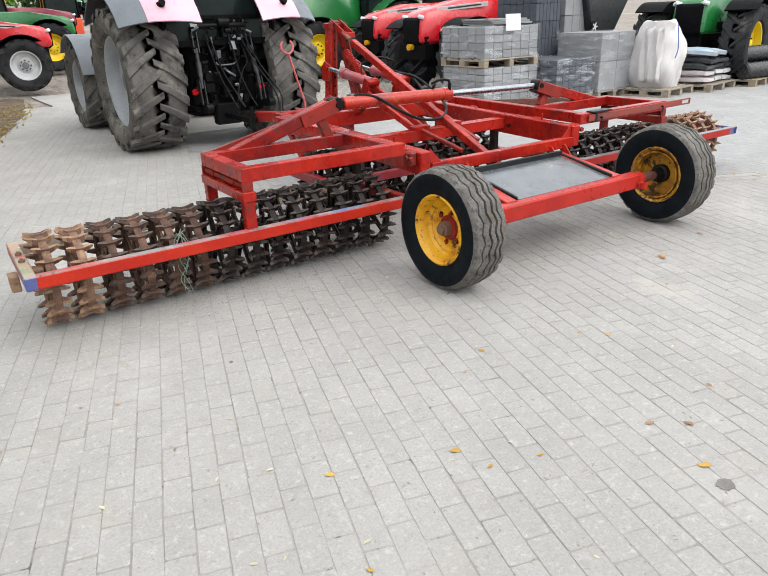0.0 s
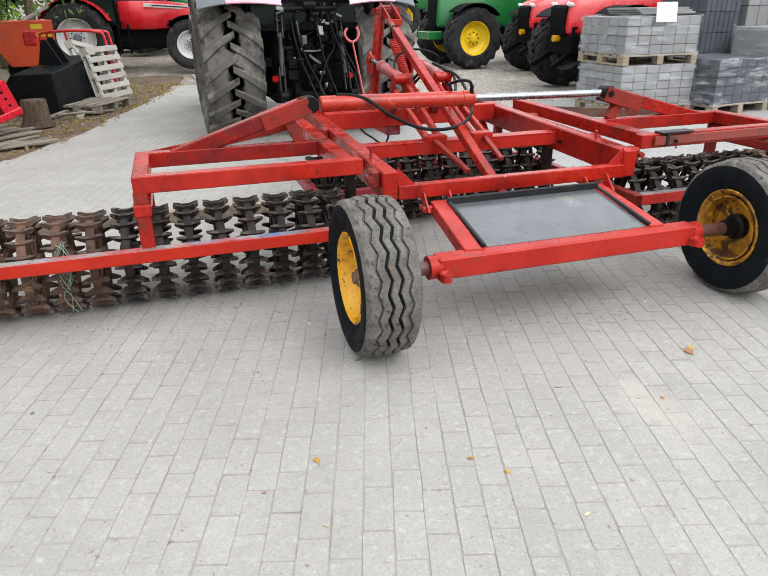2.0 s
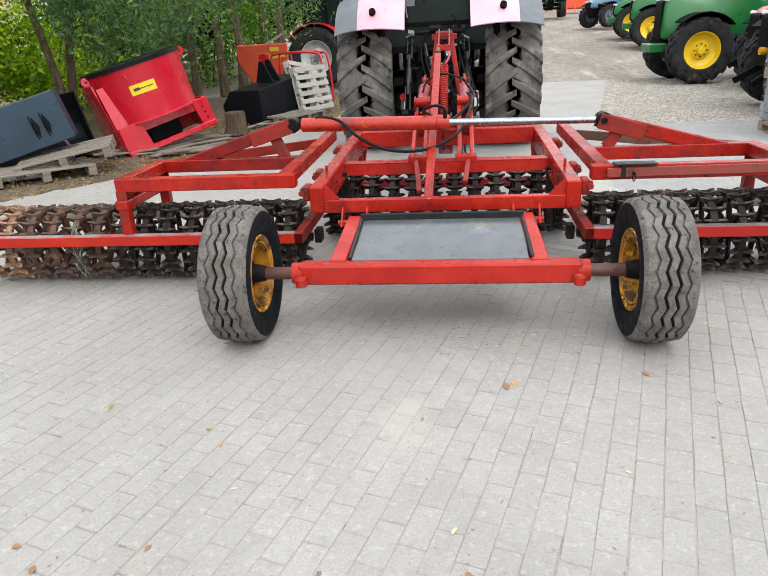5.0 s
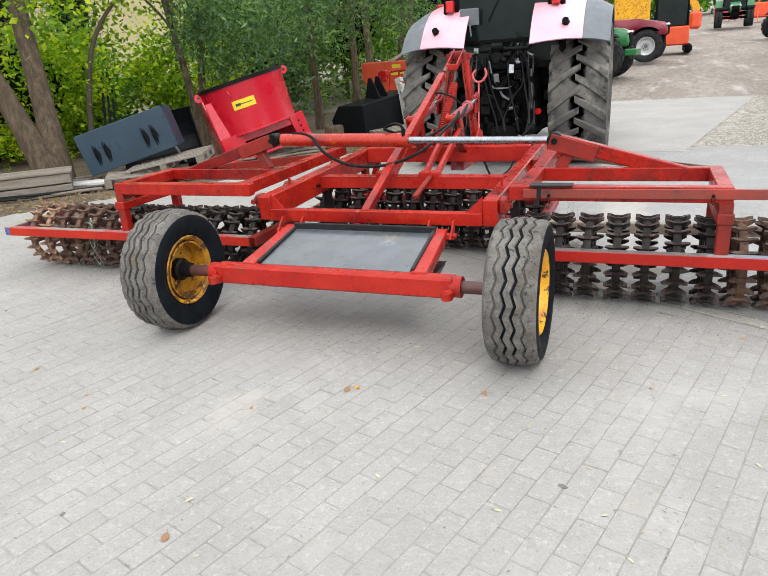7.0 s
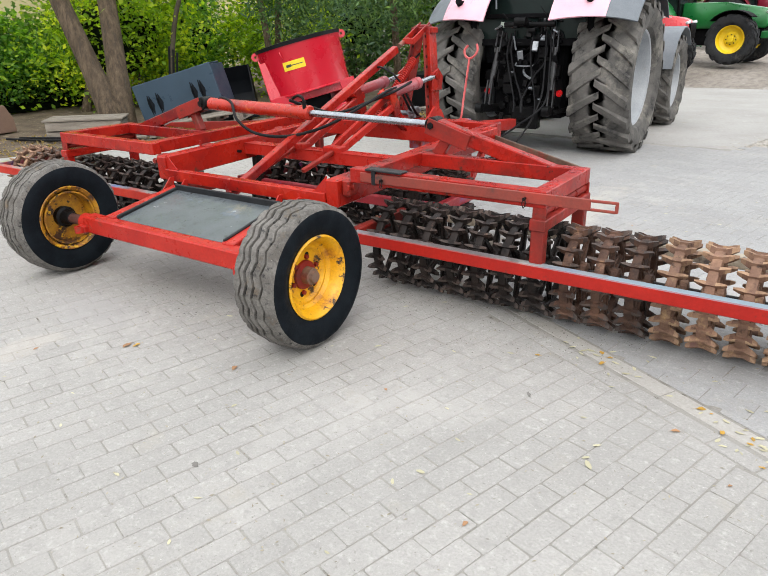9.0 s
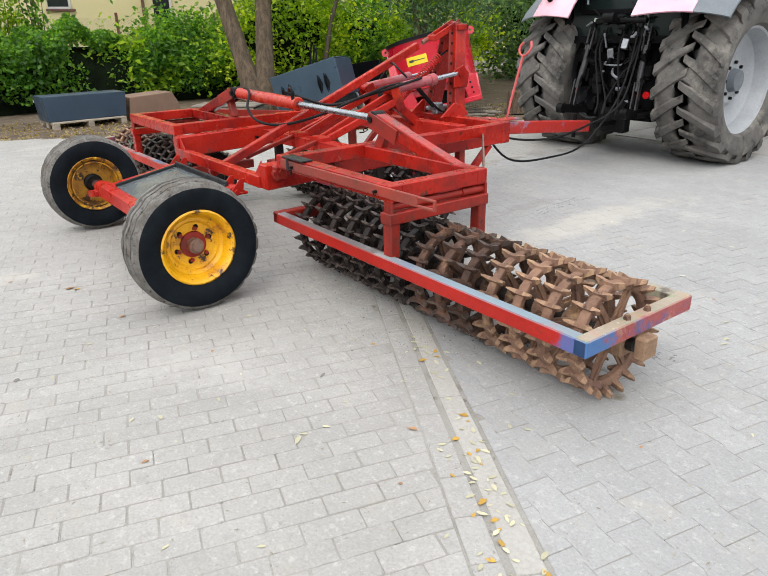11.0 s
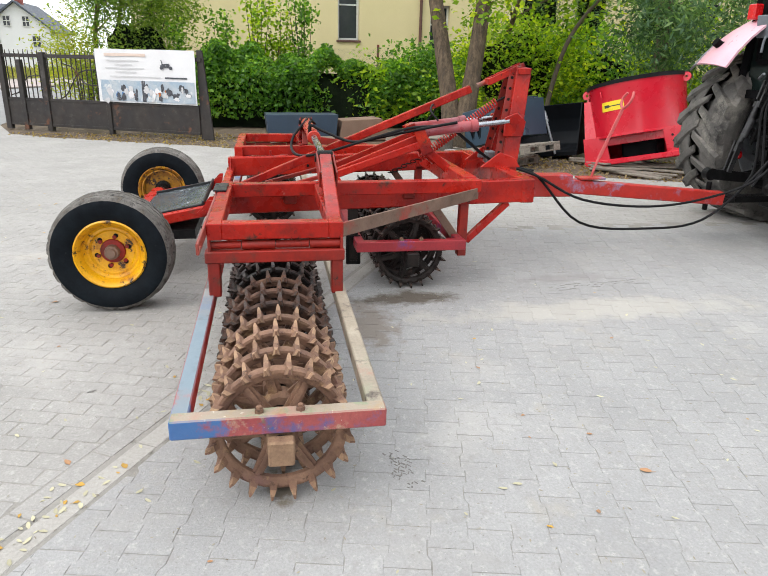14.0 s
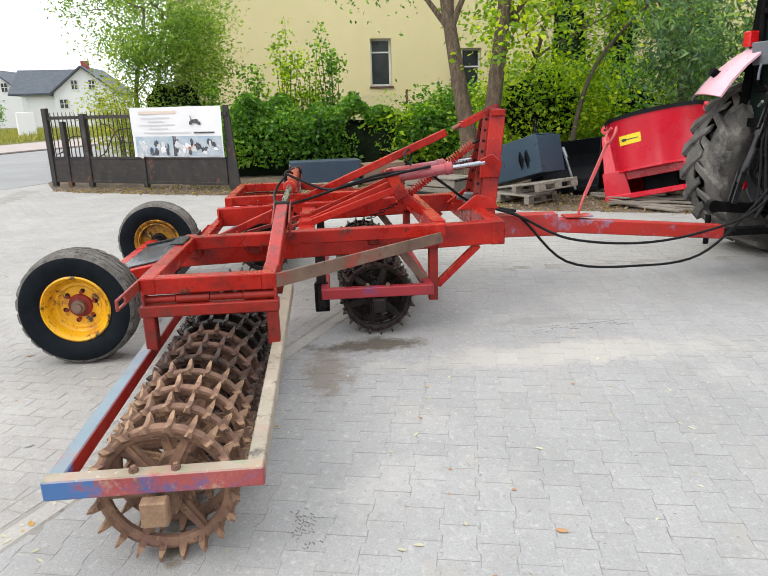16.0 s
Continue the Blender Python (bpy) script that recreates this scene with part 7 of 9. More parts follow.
def bush(at, radii, n, size, mat_leaf, label, k=40, core=True, stems=5, name="bush", tight=0.22, aspect=0.62, droop=0.3):
    n = int(n * 1.7)
    b = thing(name, label, "bush", Matrix.Translation(at))
    bm = bmnew()
    for i in range(stems):
        a = pr.uniform(0, 6.28)
        sweep(bm, [(0.15 * math.cos(a), 0.15 * math.sin(a), 0), (radii[0] * 0.3 * math.cos(a), radii[1] * 0.3 * math.sin(a), radii[2] * 0.8), (radii[0] * 0.6 * math.cos(a), radii[1] * 0.6 * math.sin(a), radii[2] * 1.6)], lambda t: 0.03 * (1.1 - t), 5)
    part("stem", bm, TWIG, b)
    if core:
        # added dark lump: fills see-through gaps and paints the bush's inner shade
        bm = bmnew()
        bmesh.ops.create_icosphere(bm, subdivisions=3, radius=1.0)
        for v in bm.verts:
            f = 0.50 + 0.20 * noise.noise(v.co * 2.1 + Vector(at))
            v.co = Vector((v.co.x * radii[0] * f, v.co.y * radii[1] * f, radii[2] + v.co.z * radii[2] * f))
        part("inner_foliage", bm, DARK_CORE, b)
    C = clumps(n, np.array([0, 0, radii[2]]), np.array(radii), k, tight)
    C[:, 2] = np.abs(C[:, 2]) + 0.02
    leaves("foliage", C, size, mat_leaf, b, aspect, droop)
    return b


# ---- boundary: gate leaf with banner, hedge, fence, house ----
# the boundary was paced out on its own: BOUNDARY turns it to the yard
BOUNDARY = Matrix.Translation((5.270, 0.905, 0)) @ Matrix.Rotation(radians(1.63), 4, "Z") @ Matrix.Translation((-5.127, -0.808, 0))


def settle(since):
    for ob in bpy.data.objects:
        if ob.parent is None and ob.name not in since:
            ob.matrix_basis = BOUNDARY @ ob.matrix_basis


standing = {ob.name for ob in bpy.data.objects}
GA, GB = Vector((-10.566, -4.003, 0)), Vector((-8.301, 0.19, 0))
gd = (GB - GA).normalized()
gate = thing("iron_gate", "dark rusty iron gate leaf with spear-topped bars", "gate", Matrix.Translation(GA) @ Matrix.Rotation(math.atan2(gd.y, gd.x), 4, "Z"))
GL = (GB - GA).length
RUSTY_GATE = surface("black_rusty_gate_paint", (0.018, 0.016, 0.016), (0.034, 0.027, 0.023), 0.65, scale=2.5, bump=0.25, spots=(((0.17, 0.06, 0.025), 0.30, 3, 0.12), ((0.08, 0.073, 0.068), 0.3, 5, 0.2)))
bm = bmnew()
block(bm, (0.12, -0.02, 0.135), (GL - 0.1, 0.02, 0.605), 0.004)
part("foot_panel", bm, RUSTY_GATE, gate)
for z0, w_ in ((0.09, 0.035), (0.60, 0.03)):
    bm = bmnew()
    block(bm, (0.12, -w_, z0), (GL - 0.1, w_, z0 + 0.055), 0.004)
    part("panel_rail", bm, RUSTY_GATE, gate)
for x, w, z in ((0.06, 0.13, 1.70), (1.12, 0.12, 1.56), (0.52, 0.11, 1.41), (2.62, 0.10, 1.50)):
    bm = bmnew()
    block(bm, (x - w / 2, -0.05, 0.0), (x + w / 2, 0.05, z), 0.008)
    part("post", bm, RUSTY_GATE, gate)
bm = bmnew()
prism(bm, [(GL - 0.10, 1.66), (GL + 0.02, 1.66), (GL + 0.17, 0.0), (GL - 0.10, 0.0)], pose(0, 0.03, 0, 90, 0, 0), 0.04, 0.006)
part("end_plate", bm, RUSTY_GATE, gate)
for z in (1.49,):
    bm = bmnew()
    block(bm, (0.1, -0.02, z - 0.035), (GL, 0.02, z + 0.035), 0.004)
    part("rail", bm, RUSTY_GATE, gate)
for k in range(27):
    x = 0.2 + k * 0.115
    bm = bmnew()
    block(bm, (x - 0.008, -0.008, 0.6), (x + 0.008, 0.008, 1.53), 0)
    prism(bm, [(-0.012, 0), (0.012, 0), (0.0, 0.09)], pose(x, 0, 1.52, 90, 0, 0), 0.012)
    part("bar", bm, RUSTY_GATE, gate)
bm = bmnew()
for x0, x1, z0, z1 in ((0.2, 1.0, 0.7, 1.1), (1.2, 2.5, 0.6, 1.25), (1.6, 2.4, 1.35, 0.95)):
    sweep(bm, [(x0, 0, z0), (x0 + (x1 - x0) * 0.3, 0, z0 + (z1 - z0) * 0.2), (x0 + (x1 - x0) * 0.6, 0, z0 + (z1 - z0) * 0.9), (x1, 0, z1)], 0.012, 6)
part("scroll", bm, RUSTY_GATE, gate)
BANNER = surface("white_vinyl_banner", (0.70, 0.70, 0.71), (0.64, 0.64, 0.65), 0.5, scale=1.5, bump=0.03, grain=0.08)
bx0, bx1 = GL - 2.32, GL - 0.10
ban = thing("banner", "white vinyl banner with a scooter photo strip on the gate", "banner", gate.matrix_basis @ Matrix.Translation((0, 0, 0.195)) @ Matrix.Diagonal((1, 1, 0.862, 1)))
bm = bmnew()
rows = []
for i in range(13):
    x = bx0 + (bx1 - bx0) * i / 12
    rows.append([bm.verts.new((x, -0.06 + 0.008 * math.sin(i * 1.3 + j), 0.53 + j * (1.16 + 0.004 * math.sin(i)) / 6)) for j in range(7)])
for p, q in zip(rows, rows[1:]):
    for j in range(6):
        bm.faces.new((p[j], q[j], q[j + 1], p[j + 1]))
sheet_ = part("cloth", bm, BANNER, ban, smooth=60)
PRINT_SKY = surface("printed_blue_grey", (0.30, 0.40, 0.50), (0.45, 0.50, 0.54), 0.5, scale=5, bump=0, spots=(((0.62, 0.62, 0.60), 0.35, 6, 0.1),))
PRINT_DARK = surface("printed_dark_shapes", (0.03, 0.032, 0.04), (0.08, 0.085, 0.10), 0.5, scale=16, bump=0, spots=(((0.35, 0.36, 0.38), 0.28, 20, 0.05),))
PRINT_OR = surface("printed_orange", (0.50, 0.16, 0.03), (0.40, 0.12, 0.03), 0.5, bump=0)
PRINT_PALE = surface("printed_pale_grey_bars", (0.60, 0.60, 0.61), (0.56, 0.56, 0.57), 0.5, bump=0)
PRINT_PINK = surface("printed_pale_orange_bars", (0.70, 0.56, 0.48), (0.66, 0.53, 0.46), 0.5, bump=0)


def decal(parent, x0, x1, z0, z1, mat_, y=-0.074, name="print"):
    bm = bmnew()
    block(bm, (x0, y - 0.001, z0), (x1, y + 0.001, z1), 0)
    return part(name, bm, mat_, parent)


def blob(parent, x, z, rx, rz, mat_, y, seed):
    bm = bmnew()
    q = random.Random(seed)
    o = []
    for k in range(18):
        a = 2 * math.pi * k / 18
        f = q.uniform(0.65, 1.1)
        o.append((x + rx * f * math.cos(a), z + rz * f * math.sin(a)))
    prism(bm, o, pose(0, y, 0, 90, 0, 0), 0.002)
    return part("printed_shape", bm, mat_, parent)


W = bx1 - bx0
decal(ban, bx0 + 0.08, bx0 + 1.02, 0.56, 1.02, PRINT_SKY, name="photo")
decal(ban, bx0 + 1.10, bx1 - 0.03, 0.56, 1.02, PRINT_SKY, name="photo")
decal(ban, bx0 + 1.02, bx0 + 1.10, 0.56, 1.02, PRINT_DARK, -0.0745, "photo_edge")
PRINT_BLUE = surface("printed_blue", (0.06, 0.16, 0.36), (0.10, 0.22, 0.42), 0.5, bump=0)
qb = random.Random(15)
for i in range(54):
    fx = qb.uniform(0.07, 0.95)
    if 0.44 < fx < 0.50:
        continue
    m_ = qb.choice((PRINT_DARK, PRINT_DARK, PRINT_DARK, PRINT_PALE, BANNER, PRINT_BLUE if fx < 0.3 else PRINT_OR))
    blob(ban, bx0 + fx * W, qb.gauss(0.76, 0.07), qb.uniform(0.025, 0.075), qb.uniform(0.03, 0.10), m_, -0.077 - 0.0002 * i, i)
blob(ban, bx0 + 0.72 * W, 1.36, 0.13, 0.055, PRINT_DARK, -0.077, 31)
for fx in (0.675, 0.765):
    bm = bmnew()
    lathe(bm, [(0.0, -0.001), (0.038, -0.001), (0.038, 0.001), (0.0, 0.001)], 14, Matrix.Translation((bx0 + fx * W, -0.0785, 1.31)) @ pose(0, 0, 0, 0, 0, 90))
    part("printed_shape", bm, PRINT_DARK, ban)
bm = bmnew()
prism(bm, [(0, 0), (0.02, 0), (-0.01, 0.12), (-0.03, 0.12)], pose(bx0 + 0.685 * W, -0.0785, 1.36, 90, 0, 0), 0.002)
part("printed_shape", bm, PRINT_DARK, ban)
decal(ban, bx0 + 0.10 * W, bx0 + 0.52 * W, 1.54, 1.60, PRINT_PINK, name="lettering_bar")
for z, a, b in ((1.43, 0.12, 0.45), (1.35, 0.2, 0.38), (1.27, 0.10, 0.50), (1.19, 0.2, 0.42), (1.09, 0.14, 0.66)):
    decal(ban, bx0 + a * W, bx0 + b * W, z, z + 0.025, PRINT_PALE, name="lettering_bar")
decal(ban, bx0 + 0.70 * W, bx0 + 0.92 * W, 1.08, 1.115, PRINT_DARK, name="lettering_bar")

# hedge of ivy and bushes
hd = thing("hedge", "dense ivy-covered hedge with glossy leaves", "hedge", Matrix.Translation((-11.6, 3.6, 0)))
# added dark core, its colour standing in for shade inside the hedge
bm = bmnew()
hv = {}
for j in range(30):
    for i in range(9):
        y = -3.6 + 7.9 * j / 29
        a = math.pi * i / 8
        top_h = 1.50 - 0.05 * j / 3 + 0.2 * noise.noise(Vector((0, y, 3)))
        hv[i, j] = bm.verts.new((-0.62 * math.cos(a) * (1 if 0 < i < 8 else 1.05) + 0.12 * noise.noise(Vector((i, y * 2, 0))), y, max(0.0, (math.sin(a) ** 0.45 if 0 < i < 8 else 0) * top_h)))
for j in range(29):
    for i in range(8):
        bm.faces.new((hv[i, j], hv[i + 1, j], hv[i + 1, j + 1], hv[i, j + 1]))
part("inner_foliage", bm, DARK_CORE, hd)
N = 40000
yy = pr.uniform(-3.8, 4.5, N)
aa = pr.uniform(0.02, math.pi * 0.72, N)
hh = 1.62 - 0.16 * (yy + 3.6) / 3
lump = np.array([noise.noise(Vector((math.cos(a) * 1.6, y * 1.3, a))) for a, y in zip(aa, yy)])
rr2 = 1.0 + 0.50 * lump + pr.normal(size=N) * 0.08
keep = lump + pr.normal(size=N) * 0.10 > -0.42
yy, aa, hh, rr2, N = yy[keep], aa[keep], hh[keep], rr2[keep], int(keep.sum())
hh = hh * (1 + 0.16 * np.sin(yy * 2.3) * np.cos(yy * 5.1))
C = np.stack([0.78 * np.cos(aa) * rr2, yy, hh * np.sin(aa) ** 0.5 * (0.88 + 0.18 * rr2)], 1)
leaves("foliage", C, 0.09, L_IVY, hd, 0.75, 0.6, 0.5)
for i, (x, y, h) in enumerate(((-12.2, 0.5, 2.7), (-12.0, 1.35, 3.85), (-12.1, 2.5, 3.7), (-12.3, 1.9, 3.0), (-12.2, -0.4, 2.4))):
    b = thing("shoot_bush", "tall leafy shrub shoots rising out of the hedge", "bush", Matrix.Translation((x, y, 0)), "shrub shoots")
    bm, C = bmnew(), []
    for k in range(7):
        a, l = pr.uniform(0, 6.28), h * pr.uniform(0.65, 1.0)
        e = Vector((0.32 * math.cos(a), 0.32 * math.sin(a), 0)) * pr.uniform(0.3, 1.3)
        pts = [Vector((0, 0, 0.3)), e * 0.35 + Z * l * 0.4, e * 0.75 + Z * l * 0.75, e + Z * l]
        sweep(bm, pts, lambda t: 0.018 * (1.1 - t), 5)
        for q in range(150):
            t = pr.uniform(0.25, 1.0)
            c = pts[0].lerp(pts[3], t) * 0.6 + pts[2].lerp(pts[3], t) * 0.4 if t > 0.7 else pts[0].lerp(pts[2], t / 0.75)
            C.append(np.array(c) + pr.normal(size=3) * np.array([0.14, 0.14, 0.08]) * (1.25 - 0.5 * t))
    part("stem", bm, TWIG, b)
    leaves("foliage", np.array(C), 0.095, L_LIME if i % 2 else L_IVY, b, 0.72, 0.5)

bush((-12.6, -1.5, 0.2), (0.9, 1.3, 1.35), 4500, 0.085, L_FINE, "feathery green bush behind the gate", 60, True, 6, aspect=0.4)
bush((-13.0, -2.9, 0.2), (0.8, 1.0, 1.2), 3000, 0.085, L_YEL, "yellowing bush behind the gate", 50, False, 6, aspect=0.4)
tree((-13.4, -2.6, 0), 5.6, 0.09, L_FINE, 17000, 0.10, "slender tree with small drooping leaves by the gate", ((0.05, -0.05, 1), (-0.1, 0.25, 1)), spread=0.9, aspect=0.35, droop=0.6)
bush((-12.1, 5.9, 0), (0.9, 1.6, 0.95), 5000, 0.11, L_IVY, "low leafy bush beside the hedge", 60)
bush((-11.5, 4.6, 0), (0.7, 1.3, 0.75), 3500, 0.16, L_LIME, "bright compound-leaved bush in front of the fence", 50, True, 5, aspect=0.45, droop=0.5)

# chain-link fence behind the hedge
WIRE = surface("grey_fence_wire", (0.20, 0.21, 0.21), (0.15, 0.16, 0.16), 0.6, metal=0.5)
fence = thing("wire_fence", "chain-link fence with brown steel posts behind the hedge", "fence", Matrix.Translation((-13.6, 0, 0)))
for y in (2.0, 4.72, 7.4):
    bm = bmnew()
    block(bm, (-0.03, y - 0.03, 0), (0.03, y + 0.03, 1.98), 0.004)
    part("post", bm, BROWN_BAR, fence)
wv, wf = [], []
for k in range(140):
    for sgn in (1, -1):
        y0 = -1.0 + k * 0.065
        k0 = len(wv)
        y1 = y0 + sgn * 1.0
        for (y, z) in ((y0, 0.85), (y1, 1.85)):
            wv += [(0, y - 0.002, z), (0, y + 0.002, z), (0.003, y, z)]
        wf += [(k0, k0 + 1, k0 + 4, k0 + 3), (k0 + 1, k0 + 2, k0 + 5, k0 + 4), (k0 + 2, k0, k0 + 3, k0 + 5)]
tagged(part("wire_mesh", raw("wire_mesh", wv, wf, WIRE), None, fence), kind="stuff")

# yellow house
PLASTER = surface("pale_yellow_plaster", (0.70, 0.615, 0.345), (0.66, 0.58, 0.32), 0.9, scale=0.7, fine=60, bump=0.08, coords="World", grain=0.1)
ROOF_B = surface("brown_roof_tiles", (0.16, 0.08, 0.06), (0.12, 0.06, 0.045), 0.8, scale=2, fine=8, bump=0.4)
PVC = surface("white_window_frame", (0.72, 0.72, 0.70), (0.66, 0.66, 0.64), 0.4, bump=0.02)
PANE = surface("dark_window_pane", (0.02, 0.025, 0.03), (0.035, 0.04, 0.045), 0.08, scale=2, bump=0, grain=0.05)
house = thing("yellow_house", "plain pale yellow plastered house with narrow windows", "house", Matrix.Translation((-18.0, 0, 0)))
wins = [(4.25, 4.98, 2.2, 3.75), (7.45, 8.15, 1.3, 3.4), (18.0, 18.9, 2.9, 4.3), (24.2, 25.1, 2.9, 4.3)]
bm = bmnew()
ys = [-2.3] + [v for w in wins for v in w[:2]] + [28.0]
for y0, y1 in zip(ys[0::2], ys[1::2]):
    block(bm, (-0.4, y0, 0), (0.0, y1, 7.5), 0)
for y0, y1, z0, z1 in wins:
    block(bm, (-0.4, y0, 0), (0.0, y1, z0), 0)
    block(bm, (-0.4, y0, z1), (0.0, y1, 7.5), 0)
block(bm, (-10, -2.3, 0), (-0.4, -1.9, 7.5), 0)
block(bm, (-10, 27.6, 0), (-0.4, 28.0, 7.5), 0)
block(bm, (-10.4, -2.3, 0), (-10, 28.0, 7.5), 0)
bits("wall", bm, PLASTER, house)
bm = bmnew()
prism(bm, [(-11.2, 7.4), (0.7, 7.4), (0.7, 7.55), (-5.2, 10.4), (-11.2, 7.55)], Matrix.Translation((0, 12.85, 0)) @ pose(0, 0, 0, 90, 0, 0), 31.4)
part("roof", bm, ROOF_B, house)
for y0, y1, z0, z1 in wins:
    bm = bmnew()
    for a, b, c, d in ((y0, y1, z0, z0 + 0.07), (y0, y1, z1 - 0.07, z1), (y0, y0 + 0.07, z0, z1), (y1 - 0.07, y1, z0, z1), (y0, y1, z0 + (z1 - z0) * 0.7, z0 + (z1 - z0) * 0.7 + 0.05)):
        block(bm, (-0.24, a, c), (-0.17, b, d), 0.004)
    wf_ = part("window", bm, PVC, house)
    bm = bmnew()
    block(bm, (-0.215, y0, z0), (-0.20, y1, z1), 0)
    part("pane", bm, PANE, wf_)
    bm = bmnew()
    block(bm, (-0.2, y0 - 0.05, z0 - 0.06), (0.06, y1 + 0.05, z0), 0.006)
    part("sill", bm, ROOF_B, wf_)
bm = bmnew()
rod(bm, (0.06, 7.1, 0), (0.06, 7.1, 7.4), 0.05)
part("downpipe", bm, ROOF_B, house)

# trees along the boundary
twin = tree((-6.82, 4.87, 0), 8.5, 0.215, L_IVY, 6000, 0.10, "two-stemmed robinia with rough bark", ((-0.34, -0.06, 1), (-0.26, 0.28, 1)), spread=0.85, aspect=0.45, droop=0.5)
# lime leaf colour here paints the light coming through a darker bush
bush((-9.6, 7.2, 0), (1.3, 1.8, 1.45), 5200, 0.10, L_LIME, "bush beside the buckets with backlight put into its yellow-green leaf colour", 60)
bush((-10.6, 9.8, 0), (1.5, 1.8, 1.2), 5000, 0.13, L_IVY, "tall leafy bush behind the buckets", 90)
bush((-8.4, 10.9, 0), (1.3, 1.4, 1.35), 4200, 0.11, L_LIME, "loose yellow-green bush behind the mixer", 44, False)
bush((-12.4, 8.2, 0), (1.3, 1.5, 1.25), 4000, 0.13, L_FINE, "green bush by the house", 70)
for i, (x, y, h) in enumerate(((-14.0, 9.6, 6.5), (-14.6, 11.6, 7.5), (-13.5, 13.2, 6.4))):
    bush((x, y, 0), (0.85, 0.85, h / 2), 6000, 0.085, L_DARK, "tall columnar dark evergreen tree", 120, True, 3, "thuja_tree", 0.13, 0.3, -0.3)
tree((-6.8, 8.9, 0), 6.5, 0.10, L_DARK, 8500, 0.13, "dark feathery tree hanging over the mixer", ((0.12, -0.05, 1), (-0.12, 0.1, 1)), spread=1.15, aspect=0.28, droop=0.7, crown=((1.35, -0.35, 2.45), np.array((1.55, 1.4, 1.25)), 60), tight=0.18)
tree((-5.3, 11.6, 0), 6.2, 0.11, L_DARK, 9000, 0.13, "dark tree with fine drooping twigs", ((0.08, -0.12, 1),), spread=1.1, aspect=0.3, droop=0.7, crown=((0.1, -0.2, 2.8), np.array((1.6, 1.7, 1.3)), 50), tight=0.2)
for i, (x, y) in enumerate(((-5.2, 15.0), (-4.3, 16.0), (-6.1, 16.4), (-3.7, 17.6 + 3), (-5.4, 19.0))):
    tree((x, y, rise(y)), 9.5, 0.14, L_DARK, 2500, 0.14, "bare-stemmed conifer in a dark grove", ((pr.uniform(-0.06, 0.06), pr.uniform(-0.06, 0.06), 1),), spread=0.7, aspect=0.25)
for i, (x, y, rx, rz) in enumerate(((-9.0, 15.5, 2.2, 2.8), (-7.6, 19.5, 2.4, 3.0), (-11.0, 22.5, 3.0, 3.6), (-6.2, 24.5, 2.6, 3.2), (-9.2, 28, 3.5, 4.0))):
    bush((x, y, rise(y) - 0.2), (rx, rx, rz), 7000, 0.16, (L_DARK, L_IVY, L_FINE)[i % 3], "dense dark green shrubbery", 90)
tree((-9.9, 6.3, 0), 7.0, 0.09, L_LIME, 4200, 0.13, "young light green tree behind the buckets", ((0.1, 0.22, 1),), spread=1.0, aspect=0.6)
bm = bmnew()
sweep(bm, [(-8.3, 7.3, 0), (-8.2, 7.4, 1.2), (-8.0, 7.7, 2.3), (-7.4, 8.4, 3.3), (-6.5, 9.2, 3.9), (-5.6, 10.0, 3.9)], lambda t: 0.055 * (1.15 - t), 8)
sweep(bm, [(-7.4, 8.4, 3.3), (-7.0, 8.3, 3.6), (-6.2, 8.2, 3.3), (-5.9, 8.3, 2.9)], lambda t: 0.02 * (1.2 - t), 5)
tagged(part("bare_branch_tree", bm, TWIG), "thin leaning tree stem with a bare arching branch", "tree")


# ---- things along the left edge ----
MIXRED = surface("glossy_mixer_red", (0.60, 0.010, 0.028), (0.52, 0.008, 0.024), 0.28, scale=1.5, bump=0.02, grain=0.08, coat=0.5, spots=(((0.30, 0.02, 0.03), 0.08, 5, 0.1),))
NAVY = surface("dark_blue_grey_steel", (0.034, 0.060, 0.088), (0.026, 0.048, 0.072), 0.34, scale=2, bump=0.03, grain=0.12, spec=0.32)
NAVY2 = surface("blue_black_steel", (0.030, 0.055, 0.09), (0.025, 0.045, 0.075), 0.4, scale=2, bump=0.03)
BLK = surface("black_implement_paint", (0.010, 0.012, 0.015), (0.007, 0.008, 0.010), 0.5, scale=3, bump=0.05, spec=0.08)
SIGN_Y = surface("yellow_label", (0.85, 0.65, 0.02), (0.8, 0.6, 0.02), 0.4, bump=0)

# pan mixer, standing askew
mu = Vector((0.735, 0.678, 0)).normalized()
mn = Vector((mu.y, -mu.x, 0))
MM = Matrix((mu, -mn, Z)).transposed().to_4x4()
MM.translation = Vector((-4.485, 7.31, 0.06))
mixer = thing("concrete_mixer", "bright red pan mixer standing askew on boards", "mixer", MM @ pose(0, 0, 0, 0, -13.5, 0) @ pose(0, 0, 0, -4.5, 0, 0) @ Matrix.Translation((0.0, -0.02, 0.03)))
DZ0, DZ1, DR = 0.42, 1.25, 0.73
bm = bmnew()
lathe(bm, [(DR - 0.02, DZ0), (DR, DZ0 + 0.006), (DR, DZ0 + 0.03), (DR - 0.008, DZ0 + 0.036), (DR + 0.012, DZ1 - 0.05), (DR + 0.022, DZ1 - 0.03), (DR + 0.022, DZ1), (DR - 0.012, DZ1), (DR - 0.03, DZ0 + 0.03), (0.0, DZ0 + 0.03), (0.0, DZ0)], 64, pose(0, 0, 0, 0, -90, 0))
drum = part("drum", bm, MIXRED, mixer)
